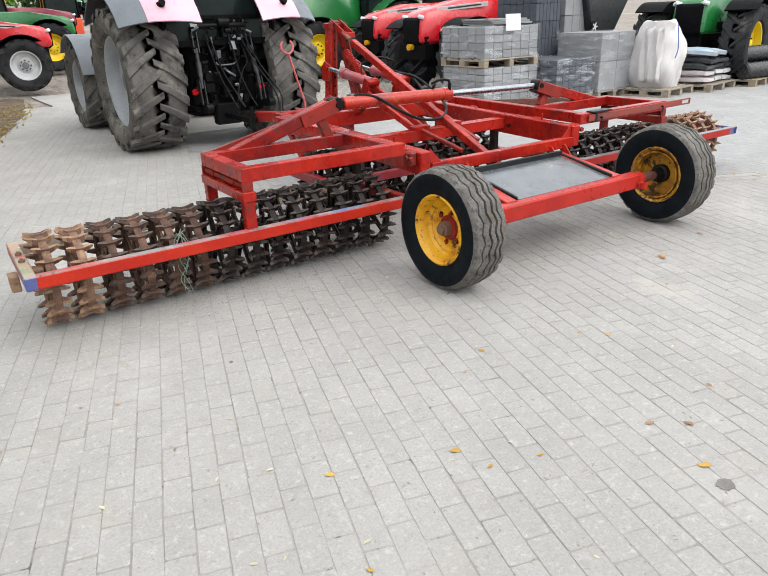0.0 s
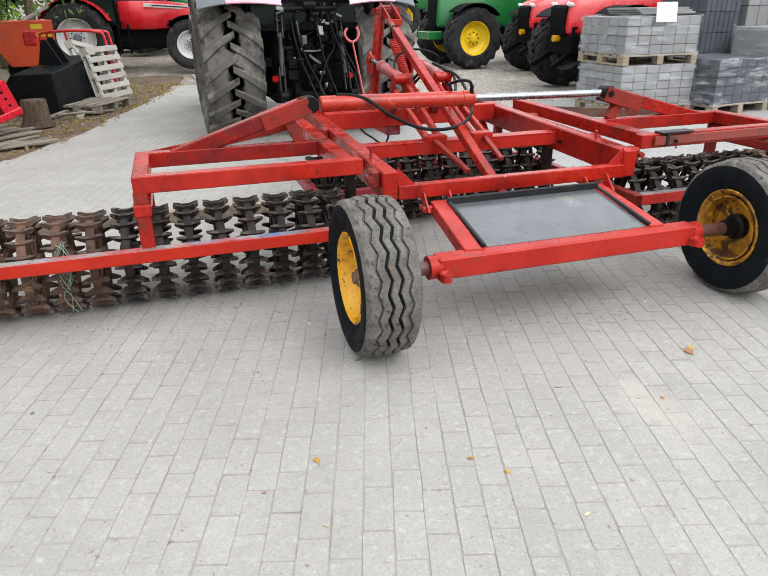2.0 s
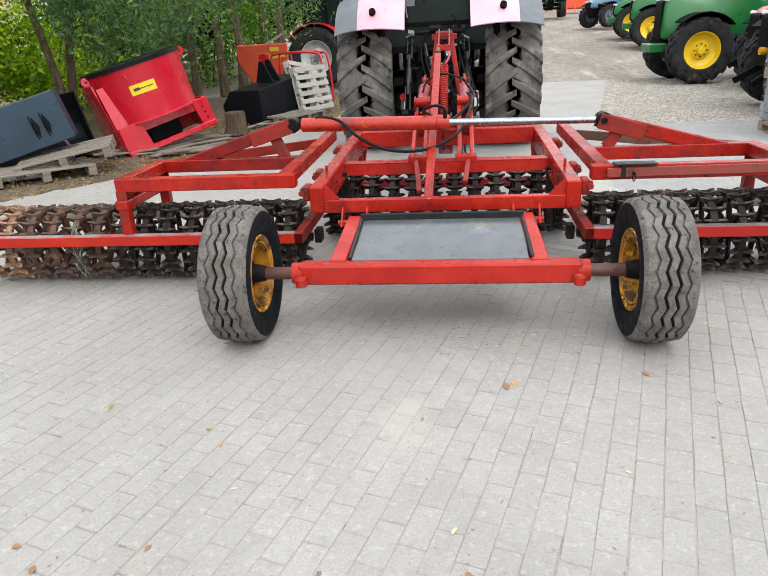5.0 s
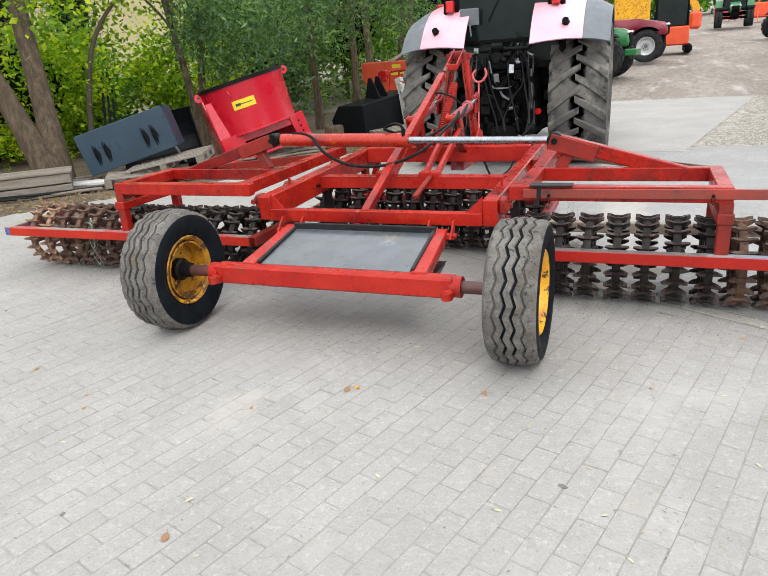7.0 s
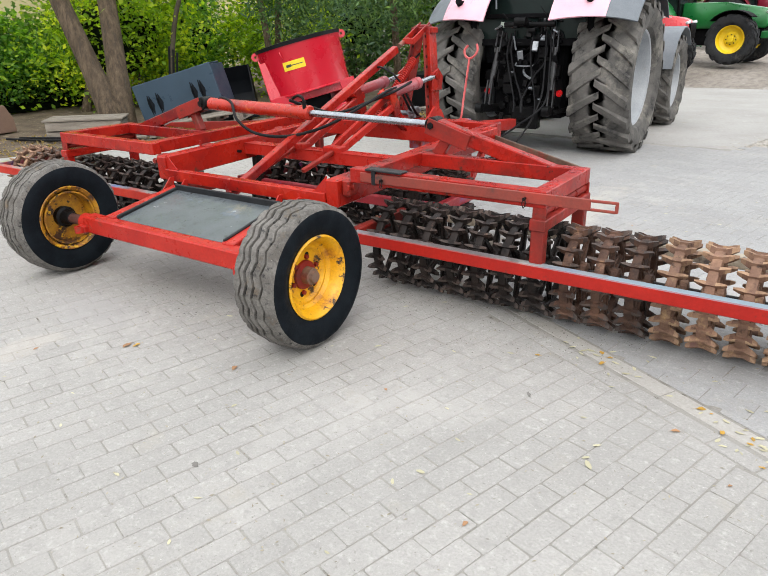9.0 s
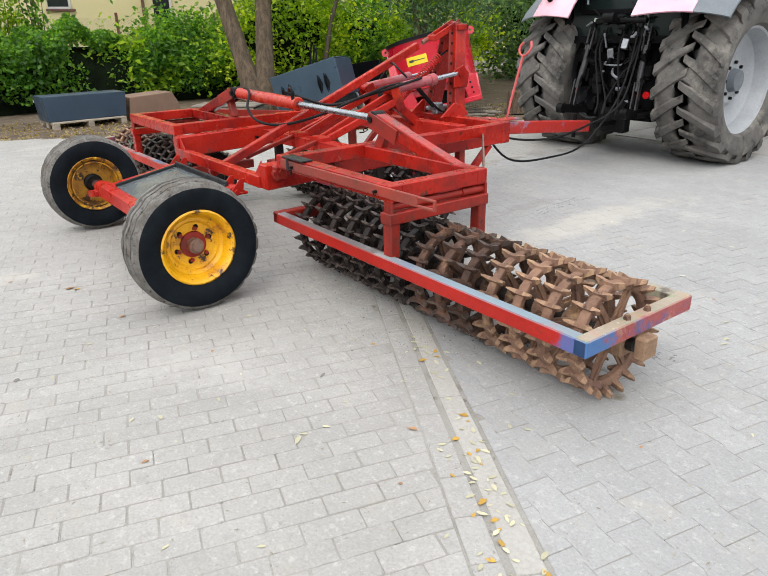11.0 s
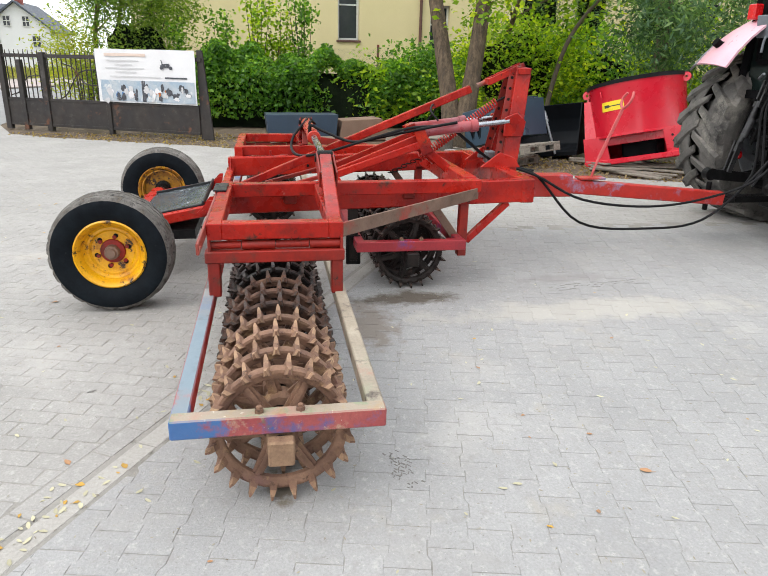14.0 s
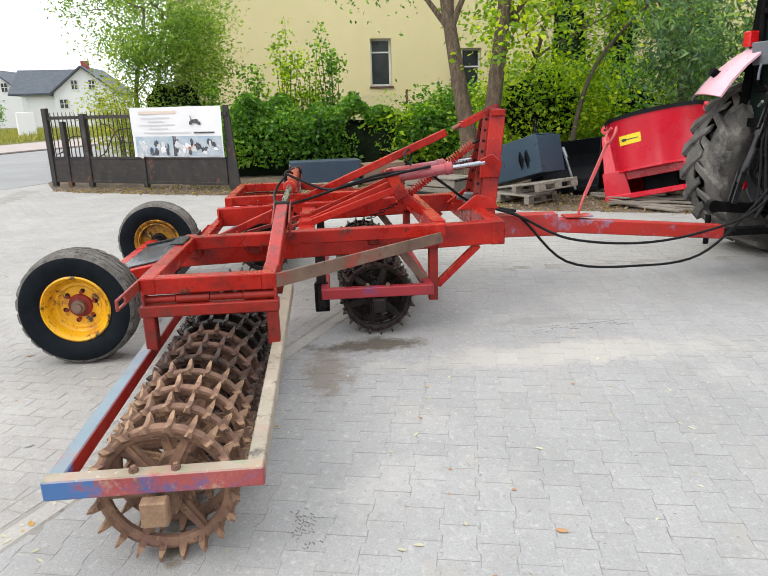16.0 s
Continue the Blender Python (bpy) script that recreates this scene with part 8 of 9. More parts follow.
bm = bmnew()
lathe(bm, [(DR - 0.02, DZ1 - 0.005), (DR + 0.034, DZ1 - 0.03), (DR + 0.038, DZ1 + 0.028), (DR - 0.01, DZ1 + 0.036)], 64, pose(0, 0, 0, 0, -90, 0))
part("rubber_rim", bm, BLACK_RUBBER, drum, "black rubber rim")
bm = bmnew()
lathe(bm, [(0, DZ1 + 0.035), (DR * 0.6, DZ1 + 0.034), (DR - 0.005, DZ1 + 0.03), (DR - 0.02, DZ1 - 0.02), (0, DZ1 - 0.02)], 40, pose(0, 0, 0, 0, -90, 0), closed=False)
part("cover", bm, BLK, drum)
for s in (-1, 1):
    # cheek plates on the feet: one ends under the drum, the other runs up to its rim
    bm = bmnew()
    hi = 1.12 if s < 0 else 0.46
    prism(bm, [(-0.50, 0.0), (0.42, 0.0), (0.34, hi), (-0.50 + 0.30 * hi, hi)], Matrix.Translation((s * 0.745, 0, 0)) @ SIDE, 0.03, 0.006)
    if s < 0:
        m, n = frame_along((-0.66, -0.53, 0.02), (-0.66, -0.34, 1.06), up=X)
        slab(bm, m, (0.02, n, 0.19), 0.004)
    cheek = part("side_plate", bm, MIXRED, mixer)
    bm = bmnew()
    lathe(bm, [(0.02, -0.02), (0.07, -0.02), (0.07, 0.02), (0.02, 0.02)], 16, Matrix.Translation((s * (DR + 0.045), -0.10, DZ1 - 0.06)) @ pose(0, 0, 0, 0, 0, 90))
    part("lifting_ear", bm, MIXRED, mixer)
bm = bmnew()
block(bm, (-0.755, -0.57, 0.0), (0.755, -0.49, 0.085), 0.01)
prism(bm, [(-0.755, 0.05), (-0.34, 0.05), (-0.40, 0.46), (-0.755, 0.46)], pose(0, -0.52, 0, 90, 0, 0), 0.03, 0.006)
prism(bm, [(0.53, 0.05), (0.755, 0.05), (0.735, 0.46), (0.47, 0.46)], pose(0, -0.52, 0, 90, 0, 0), 0.03, 0.006)
block(bm, (-0.44, -0.50, 0.30), (0.52, -0.47, 0.45), 0.006)
block(bm, (-0.74, 0.35, 0.0), (0.74, 0.43, 0.5), 0.01)
part("base_frame", bm, MIXRED, mixer)
for k in range(3):
    bm = bmnew()
    rod(bm, (0.615 + 0.012 * k, -0.541, 0.33 - k * 0.09), (0.615 + 0.012 * k, -0.532, 0.33 - k * 0.09), 0.018, seg=12)
    part("bolt_hole", bm, BLK, mixer)
# gearbox block in black, so its colour carries the opening's inner shade
bm = bmnew()
block(bm, (-0.25, -0.2, 0.03), (0.3, 0.3, 0.41), 0.03)
part("gearbox", bm, BLK, mixer)
# curved yellow label with an arrow
def on_drum(x0, x1, z0, z1, r, mat_, name, label=""):
    bm = bmnew()
    rows = []
    for i in range(9):
        a = (x0 + (x1 - x0) * i / 8) / DR
        rows.append([bm.verts.new((r * math.sin(a), -r * math.cos(a), z)) for z in (z0, z1)])
    for p, q in zip(rows, rows[1:]):
        bm.faces.new((p[0], q[0], q[1], p[1]))
    return part(name, bm, mat_, drum, label)
on_drum(-0.39, -0.01, 0.825, 0.97, DR + 0.008, SIGN_Y, "arrow_label", "yellow label with a black arrow")
on_drum(-0.31, -0.05, 0.891, 0.906, DR + 0.0092, WORD_BAR, "arrow_shaft")
on_drum(-0.34, -0.25, 0.878, 0.919, DR + 0.0096, WORD_BAR, "arrow_head")
bm = bmnew()
sweep(bm, [(-0.375, -DR * 0.885, 1.14), (-0.375, -DR * 0.92, 1.13), (-0.365, -DR * 0.925, 1.06), (-0.36, -DR * 0.90, 1.03)], 0.011, 6)
part("latch", bm, MIXRED, drum)

OLDWOOD = surface("grey_weathered_boards", (0.27, 0.24, 0.20), (0.19, 0.165, 0.135), 0.9, scale=5, fine=50, bump=0.5, stretch=(1, 6, 6), rand=0.2)
rb = random.Random(9)


def plank(x, y, z, l, w, t, yaw, rx=0, ry=0, label="weathered grey board lying on the ground", group="scrap boards"):
    bm = bmnew()
    slab(bm, Matrix(), (l, w, t), 0.003)
    return tagged(part("board", bm, OLDWOOD, at=pose(x, y, z, rx, ry, yaw)), label, "board", group)


for k in range(16):
    plank(-4.25 + rb.uniform(-0.7, 0.7), 7.15 + rb.uniform(-0.7, 0.6), 0.015 + 0.012 * (k % 5), rb.uniform(0.7, 1.5), rb.uniform(0.08, 0.14), 0.024, rb.uniform(20, 70), 0, rb.uniform(-3, 3))
for k in range(12):
    plank(-3.05 + rb.uniform(-0.35, 0.35), 9.6 + rb.uniform(-0.7, 0.9), 0.012 + 0.012 * (k % 4), rb.uniform(0.6, 1.2), rb.uniform(0.07, 0.12), 0.022, rb.uniform(40, 110), 0, rb.uniform(-4, 4))

# tilted blue-grey bucket on pallets
pallet(pose(-5.25, 5.02, 0, 0, 0, 36), 1.2, 0.8, OLDWOOD, "weathered pallet under a tilted bucket", "pallets", 6)
pallet(pose(-5.02, 5.30, 0.150, 3, -9, 20), 1.2, 0.8, OLDWOOD, "upper pallet carrying the tilted bucket", "pallets", 6)
bd = Vector((-5.38 + 6.58, 5.62 - 5.08, 1.04 - 0.68)).normalized()
bnrm = Vector((bd.y, -bd.x, 0)).normalized()
bup = (bd.cross(-bnrm)).normalized()
if bup.z < 0:
    bup = -bup
BM = Matrix((bd, -bnrm, bup)).transposed().to_4x4()
BM.translation = Vector((-6.28, 4.75, 0.70)) - bup * 0.63
bucket = thing("loader_bucket", "dark blue-grey loader bucket lying tilted on pallets", "bucket", BM)
bm = bmnew()
block(bm, (0, 0, 0), (1.40, 0.02, 0.63), 0.012)
block(bm, (0, 0.02, 0), (0.02, 0.55, 0.60), 0.006)
block(bm, (1.38, 0.02, 0), (1.40, 0.55, 0.60), 0.006)
block(bm, (0.02, 0.02, 0), (1.38, 0.55, 0.02), 0.006)
block(bm, (0.02, 0.02, 0.61), (1.38, 0.45, 0.63), 0.006)
part("shell", bm, NAVY, bucket)
for x in (0.20, 0.36, 0.98, 1.12):
    bm = bmnew()
    prism(bm, [(0, -0.16), (0.03, -0.05), (0.045, 0.0), (0.03, 0.08), (0, 0.16)], Matrix.Translation((x, -0.0, 0.27)) @ Matrix(((0, 0, 1, 0), (-1, 0, 0, 0), (0, 1, 0, 0), (0, 0, 0, 1))), 0.014)
    part("hook_fin", bm, BLK, bucket)
    bm = bmnew()
    prism(bm, [(-0.045, 0), (0, -0.15), (0.045, 0), (0, 0.15)], pose(x + 0.03, -0.003, 0.27, 90, 0, 0), 0.006)
    part("slot", bm, BLK, bucket)
bk2 = thing("loader_bucket", "black scoop bucket leaning between a mixer and another bucket", "bucket", pose(-5.9, 6.35, 0.0, 0, -8, 40))
bm = bmnew()
prism(bm, [(-0.35, 0.0), (0.35, 0.02), (0.45, 0.25), (0.40, 0.55), (0.22, 0.80), (-0.05, 0.88), (0.12, 0.62), (0.18, 0.40), (0.10, 0.18), (-0.35, 0.08)], SIDE @ pose(0, 0, 0), 1.3, 0.01)
part("scoop", bm, BLK, bk2)
for s in (-0.64, 0.64):
    bm = bmnew()
    prism(bm, [(-0.35, 0.0), (0.35, 0.02), (0.45, 0.25), (0.40, 0.55), (0.22, 0.80), (-0.05, 0.88)], Matrix.Translation((s, 0, 0)) @ SIDE, 0.02)
    part("side", bm, BLK, bk2)
bm = bmnew()
rod(bm, (0.30, -0.45, 0.05), (0.05, -0.30, 0.78), 0.022)
rod(bm, (0.12, -0.33, 0.60), (0.05, -0.30, 0.78), 0.03)
part("ram", bm, STEEL_GREY, bk2)
bm = bmnew()
for k in range(3):
    beam(bm, (-6.55 + 0.09 * k, 5.75, 0.4), (-6.52 + 0.09 * k, 5.85, 1.28 - 0.05 * k), 0.012, 0.05, up=X)
tagged(part("steel_tines", bm, BLK), "upright dark steel tines behind the bucket", "tines")

# rusty sheet box, wooden crate, blue container
cont = thing("steel_container", "low dark blue steel box on wooden feet", "box", pose(-8.30, 2.05, 0.10, 0, 0, -88))
bm = bmnew()
prism(bm, [(-0.68, 0), (0.66, 0), (0.70, 0.42), (-0.72, 0.42)], pose(0, 0, 0, 90, 0, 0), 0.55, 0.008)
part("body", bm, NAVY2, cont)
bm = bmnew()
block(bm, (0.22, -0.29, 0.02), (0.24, -0.275, 0.41), 0)
part("fold", bm, BLK, cont)
bm = bmnew()
rod(bm, (-0.45, -0.30, 0.05), (-0.46, -0.30, 0.33), 0.018)
block(bm, (-0.52, -0.31, 0.26), (-0.42, -0.28, 0.29), 0.004)
part("latch_bar", bm, STEEL_GREY, cont)
bm = bmnew()
block(bm, (0.62, -0.29, 0.30), (0.70, -0.28, 0.34), 0)
part("sticker", bm, WHITE_BAR, cont)
pallet(pose(-8.30, 2.05, -0.042, 0, 0, -88), 1.25, 0.8, PALLET, "wooden pallet under the blue box")
SHEETB = surface("rust_brown_sheet", (0.24, 0.15, 0.105), (0.19, 0.12, 0.085), 0.7, scale=3, bump=0.15, spots=(((0.33, 0.22, 0.15), 0.25, 3, 0.2),))
rbx = thing("feed_trough", "rust-brown sheet metal trough with sloping sides", "trough", pose(-8.45, 3.3, 0.0, 0, 0, -85))
bm = bmnew()
prism(bm, [(-0.52, 0), (0.52, 0), (0.46, 0.40), (-0.38, 0.44), (-0.50, 0.22)], pose(0, 0, 0, 90, 0, 0), 0.6, 0.01)
part("body", bm, SHEETB, rbx)
crate = thing("wooden_crate", "low open crate of old boards with a cable on the ground", "crate", pose(-6.55, 4.05, 0.0, 0, 0, 42))
bm = bmnew()
for z in (0.05, 0.20):
    slab(bm, pose(0, -0.28, z), (1.1, 0.03, 0.13), 0.004)
    slab(bm, pose(0, 0.28, z), (1.1, 0.03, 0.13), 0.004)
slab(bm, pose(-0.53, 0, 0.12), (0.04, 0.55, 0.22), 0.004)
slab(bm, pose(0.53, 0, 0.12), (0.04, 0.55, 0.22), 0.004)
bits("side_board", bm, OLDWOOD, crate)
for k in range(5):
    bm = bmnew()
    slab(bm, pose(0, -0.26 + 0.13 * k, 0.285 + 0.003 * (k % 2)), (1.16, 0.11, 0.024), 0.003)
    part("top_board", bm, OLDWOOD, crate)
bm = bmnew()
sweep(bm, [(-7.4, 3.2, 0.02), (-6.9, 3.35, 0.015), (-6.4, 3.5, 0.03), (-6.0, 3.9, 0.015), (-5.7, 4.35, 0.02), (-6.1, 3.75, 0.05), (-6.7, 3.45, 0.045), (-7.3, 3.35, 0.02)], 0.02, 7)
tagged(part("cable", bm, BLACK_RUBBER), "black cable lying in loops on the soil", "cable")
for k in range(9):
    plank(-6.3 + rb.uniform(-0.9, 0.5), 4.5 + rb.uniform(-0.6, 0.5), 0.014 + 0.014 * (k % 3), rb.uniform(0.6, 1.3), 0.10, 0.024, rb.uniform(20, 60))
bm = bmnew()
slab(bm, pose(-5.75, 4.75, 0.04, 0, 0, 30), (1.2, 0.22, 0.07), 0.02)
tagged(part("wrapped_roll", bm, surface("white_plastic_bundle", (0.62, 0.62, 0.62), (0.5, 0.5, 0.5), 0.5, bump=0.2)), "white plastic-wrapped bundle on the soil", "bundle")

settle(standing)
# second row behind: black box scraper, stump, pallets, guard frame, spreader
bb = thing("box_bucket", "black box bucket with two upright fins", "bucket", pose(-3.55, 10.25, 0.02, 0, -6, 70))
bm = bmnew()
prism(bm, [(-0.45, 0.0), (0.40, 0.0), (0.46, 0.42), (0.22, 0.70), (-0.45, 0.72)], SIDE, 1.75, 0.012)
part("shell", bm, BLK, bb)
for x in (-0.10, 0.14):
    bm = bmnew()
    prism(bm, [(-0.30, 0.70), (0.12, 0.72), (-0.02, 1.12), (-0.10, 1.12)], Matrix.Translation((x, 0, 0)) @ SIDE, 0.025)
    part("fin", bm, BLK, bb)
for x in (-0.6, 0.3):
    bm = bmnew()
    beam(bm, (x, 0.445, 0.05), (x - 0.05, 0.465, 0.42), 0.012, 0.012, up=X)
    part("weld_seam", bm, STEEL_GREY, bb)
stump = thing("log_stump", "short sawn log standing upright among scrap", "stump", pose(-3.62, 8.15, 0))
bm = bmnew()
lathe(bm, [(0.0, 0.0), (0.24, 0.0), (0.19, 0.10), (0.175, 0.36), (0.16, 0.38), (0.0, 0.385)], 22, pose(0, 0, 0, 0, -90, 0), closed=False)
for v in bm.verts:
    v.co += Vector((noise.noise(v.co * 8), noise.noise(v.co * 8 + Vector((4, 0, 0))), 0)) * 0.02
part("log", bm, BARK, stump)
GREYP = surface("silver_grey_pallet_wood", (0.50, 0.48, 0.44), (0.40, 0.38, 0.35), 0.85, scale=5, fine=60, bump=0.4, stretch=(1, 6, 6), rand=0.15)
pallet(pose(-2.78, 10.75, 0.50, 78, 0, 62), 1.0, 0.9, GREYP, "bleached pallet leaning on its edge", "pallets", 6)
pallet(pose(-3.1, 11.45, 0.55, 70, 8, 75), 1.1, 0.9, GREYP, "second bleached pallet leaning behind", "pallets", 6)
pallet(pose(-2.95, 9.75, 0.0, 0, 0, 65), 1.1, 0.8, OLDWOOD, "broken grey pallet flat on the soil", "pallets", 5)
guard = thing("tube_guard", "red tubular guard frame", "guard", pose(-3.35, 12.2, 0, 0, 0, -8))
bm = bmnew()
for dy in (0, 0.5):
    sweep(bm, [(-0.6, dy, 0.1), (-0.58, dy, 1.0), (-0.45, dy, 1.18), (0.45, dy, 1.18), (0.62, dy, 1.0), (0.7, dy, 0.1)], 0.025, 8)
sweep(bm, [(-0.1, 0, 1.18), (-0.05, 0.0, 0.6), (-0.05, 0, 0.2)], 0.025, 8)
part("tube", bm, T_FRED, guard)
bm = bmnew()
block(bm, (-0.85, -0.1, 0.95), (-0.62, 0.0, 1.22), 0.02)
part("light_box", bm, T_FRED, guard)
spr = thing("hopper_spreader", "orange spreader hopper with yellow labels under the trees", "spreader", pose(-4.45, 13.6, 0, 0, 0, 12) @ Matrix.Diagonal((0.52, 0.8, 0.92, 1)))
bm = bmnew()
prism(bm, [(-0.6, 0.55), (0.6, 0.55), (1.15, 1.12), (1.15, 1.52), (-1.15, 1.52), (-1.15, 1.12)], pose(0, 0, 0, 90, 0, 0), 1.1, 0.02)
part("hopper", bm, T_ORANGE, spr)
bm = bmnew()
block(bm, (-0.7, -0.45, 0.0), (0.7, 0.45, 0.56), 0.02)
part("stand", bm, T_BLACK, spr)
for x0, z0 in ((0.35, 1.34), (0.62, 1.18), (0.2, 1.16)):
    bm = bmnew()
    block(bm, (x0, -0.556, z0), (x0 + 0.42, -0.551, z0 + 0.10), 0)
    part("label", bm, SIGN_Y, spr)
bm = bmnew()
beam(bm, (0.2, -0.55, 1.52), (1.15, -0.4, 1.80), 0.05, 0.05)
beam(bm, (0.2, 0.3, 1.52), (1.15, 0.45, 1.80), 0.05, 0.05)
beam(bm, (1.15, -0.4, 1.80), (1.15, 0.45, 1.80), 0.05, 0.05)
part("folded_grid", bm, GREYP, spr)

# parked machines on the far left of the aisle
parked_tractor("red tractor with pale grey wheels behind scrap", pose(-3.5, 17.45, rise(17.45), 0, 0, -97), T_FRED, T_WHITE, 0.62, 0.42, 0.84, 0.5, 2.75, 1.7, 1.5, 0.78, decal=True)
parked_tractor("green tractor with yellow wheels in the far row", pose(-1.95, 21.6, rise(21.6), 0, 0, -100), T_GREEN, T_YELLOW, 0.7, 0.5, 0.95, 0.6, 2.7, 1.75, 1.55, 0.8, weights=True)
parked_tractor("wine-red tractor with pale wheel rims in the far row", pose(-0.5, 27.6, rise(27.6), 0, 0, -96), T_WINE, T_WHITE, 0.62, 0.42, 0.9, 0.5, 2.6, 1.7, 1.5, 0.85)
mt = thing("compact_loader", "small orange-red loader with a black cab", "loader", pose(3.05, 31.0, rise(31)))
bm = bmnew()
block(bm, (-0.75, -0.6, 0.35), (0.75, 0.9, 1.15), 0.06)
part("body", bm, T_ORANGE, mt)
cb = cab(mt, -0.5, 0.8, 1.15, 2.4, 1.35, T_BLACK, T_BLACK)
for s in (-1, 1):
    bm = bmnew()
    block(bm, (s * 0.75 - 0.15, -1.0, 0.0), (s * 0.75 + 0.15, 1.2, 0.42), 0.12)
    part("track", bm, T_BLACK, mt)
dg = thing("excavator", "yellow excavator arm with an orange bucket far off", "excavator", pose(3.9, 42.0, rise(42)))
bm = bmnew()
beam(bm, (-2.2, 0, 2.2), (-0.4, 0, 4.6), 0.4, 0.5)
beam(bm, (-0.4, 0, 4.6), (1.0, 0, 1.5), 0.35, 0.4)
block(bm, (-3.6, -1.2, 0.9), (-1.6, 1.2, 2.6), 0.08)
part("boom", bm, YELLOW, dg)
bm = bmnew()
block(bm, (0.6, -0.5, 0.5), (1.25, 0.5, 1.5), 0.15)
part("bucket", bm, T_ORANGE, dg)
bm = bmnew()
block(bm, (-3.7, -1.3, 0), (-1.4, 1.3, 0.9), 0.2)
part("track", bm, T_BLACK, dg)
parked_tractor("dark tractor facing down the aisle far away", pose(8.0, 52.0, rise(52), 0, 0, 175), T_GREEN, T_GREY, 0.6, 0.4, 0.9, 0.5)
for i, (x, y, mt_) in enumerate(((11, 58, T_ORANGE), (14, 60, YELLOW), (9, 64, T_FRED))):
    im = thing("farm_implement", "brightly painted farm implement far along the yard", "implement", pose(x, y, rise(y), 0, 0, 20 * i))
    bm = bmnew()
    block(bm, (-1.2, -0.5, 0.3), (1.2, 0.5, 1.4), 0.1)
    for k in range(5):
        beam(bm, (-1.4 + 0.7 * k, -0.8, 0.0), (-1.3 + 0.7 * k, 0.2, 2.2), 0.08, 0.08)
    part("frame", bm, mt_, im)

standing = {ob.name for ob in bpy.data.objects}
# ---- across the road: verge, path, houses, far trees ----
sheet("road", [(6, -13.5), (-8.99, -5.6), (-11.4, -4.45), (-14, -4.6), (-30, -3.2), (-60, 9.6), (-60, 4.3), (-26.83, -9.86), (-22.2, -11.84), (6, -23.9)], -0.012, ASPHALT, "grey asphalt road past the yard", "road")
sheet("side_path", [(6, -23.9), (-22.2, -11.84), (-26.83, -9.86), (-60, 4.3), (-60, -5.4), (-35.38, -12.89), (-28.73, -14.92), (6, -25.5)], 0.06, surface("pinkish_path_paving", (0.42, 0.36, 0.34), (0.36, 0.31, 0.29), 0.9, scale=1, fine=20, bump=0.2, coords="World"), "pinkish paved footpath with a raised kerb", "pavement")
sheet("meadow", [(6, -25.5), (-28.73, -14.92), (-35.38, -12.89), (-60, -5.4), (-110, 10), (-130, -30), (-110, -70), (0, -60)], 0.05, GRASS_SOIL, "rough meadow grass", "grass")
gn = 16000
gxy = np.stack([pr.uniform(-60, -22, gn), np.zeros(gn), np.full(gn, 0.04)], 1)
gxy[:, 1] = -14.9 - (gxy[:, 0] + 28.7) * 0.305 - pr.uniform(0.3, 18, gn)
gxy = gxy[gxy[:, 1] < 6]
L_GRASS = leaf_mat("dry_meadow_grass", (0.10, 0.12, 0.03), (0.20, 0.21, 0.07), (0.38, 0.34, 0.16))
leaves("meadow_grass", gxy, 0.5, L_GRASS, None, 0.09, -1.6)
bpy.data.objects["meadow_grass"]["label"] = "tall dry meadow grass across the road"
bpy.data.objects["meadow_grass"]["category"] = "grass"
WALLW = surface("white_house_render", (0.70, 0.71, 0.72), (0.66, 0.67, 0.68), 0.85, scale=0.5, bump=0.03, coords="World", grain=0.08)
SLATE = surface("blue_grey_roof_tiles", (0.07, 0.085, 0.11), (0.055, 0.07, 0.09), 0.6, scale=1, fine=5, bump=0.4, stretch=(1, 1, 3), coords="World")
CHIM = surface("red_brick_chimney", (0.30, 0.08, 0.06), (0.24, 0.06, 0.05), 0.85, scale=4, bump=0.2)
hx = -70.0


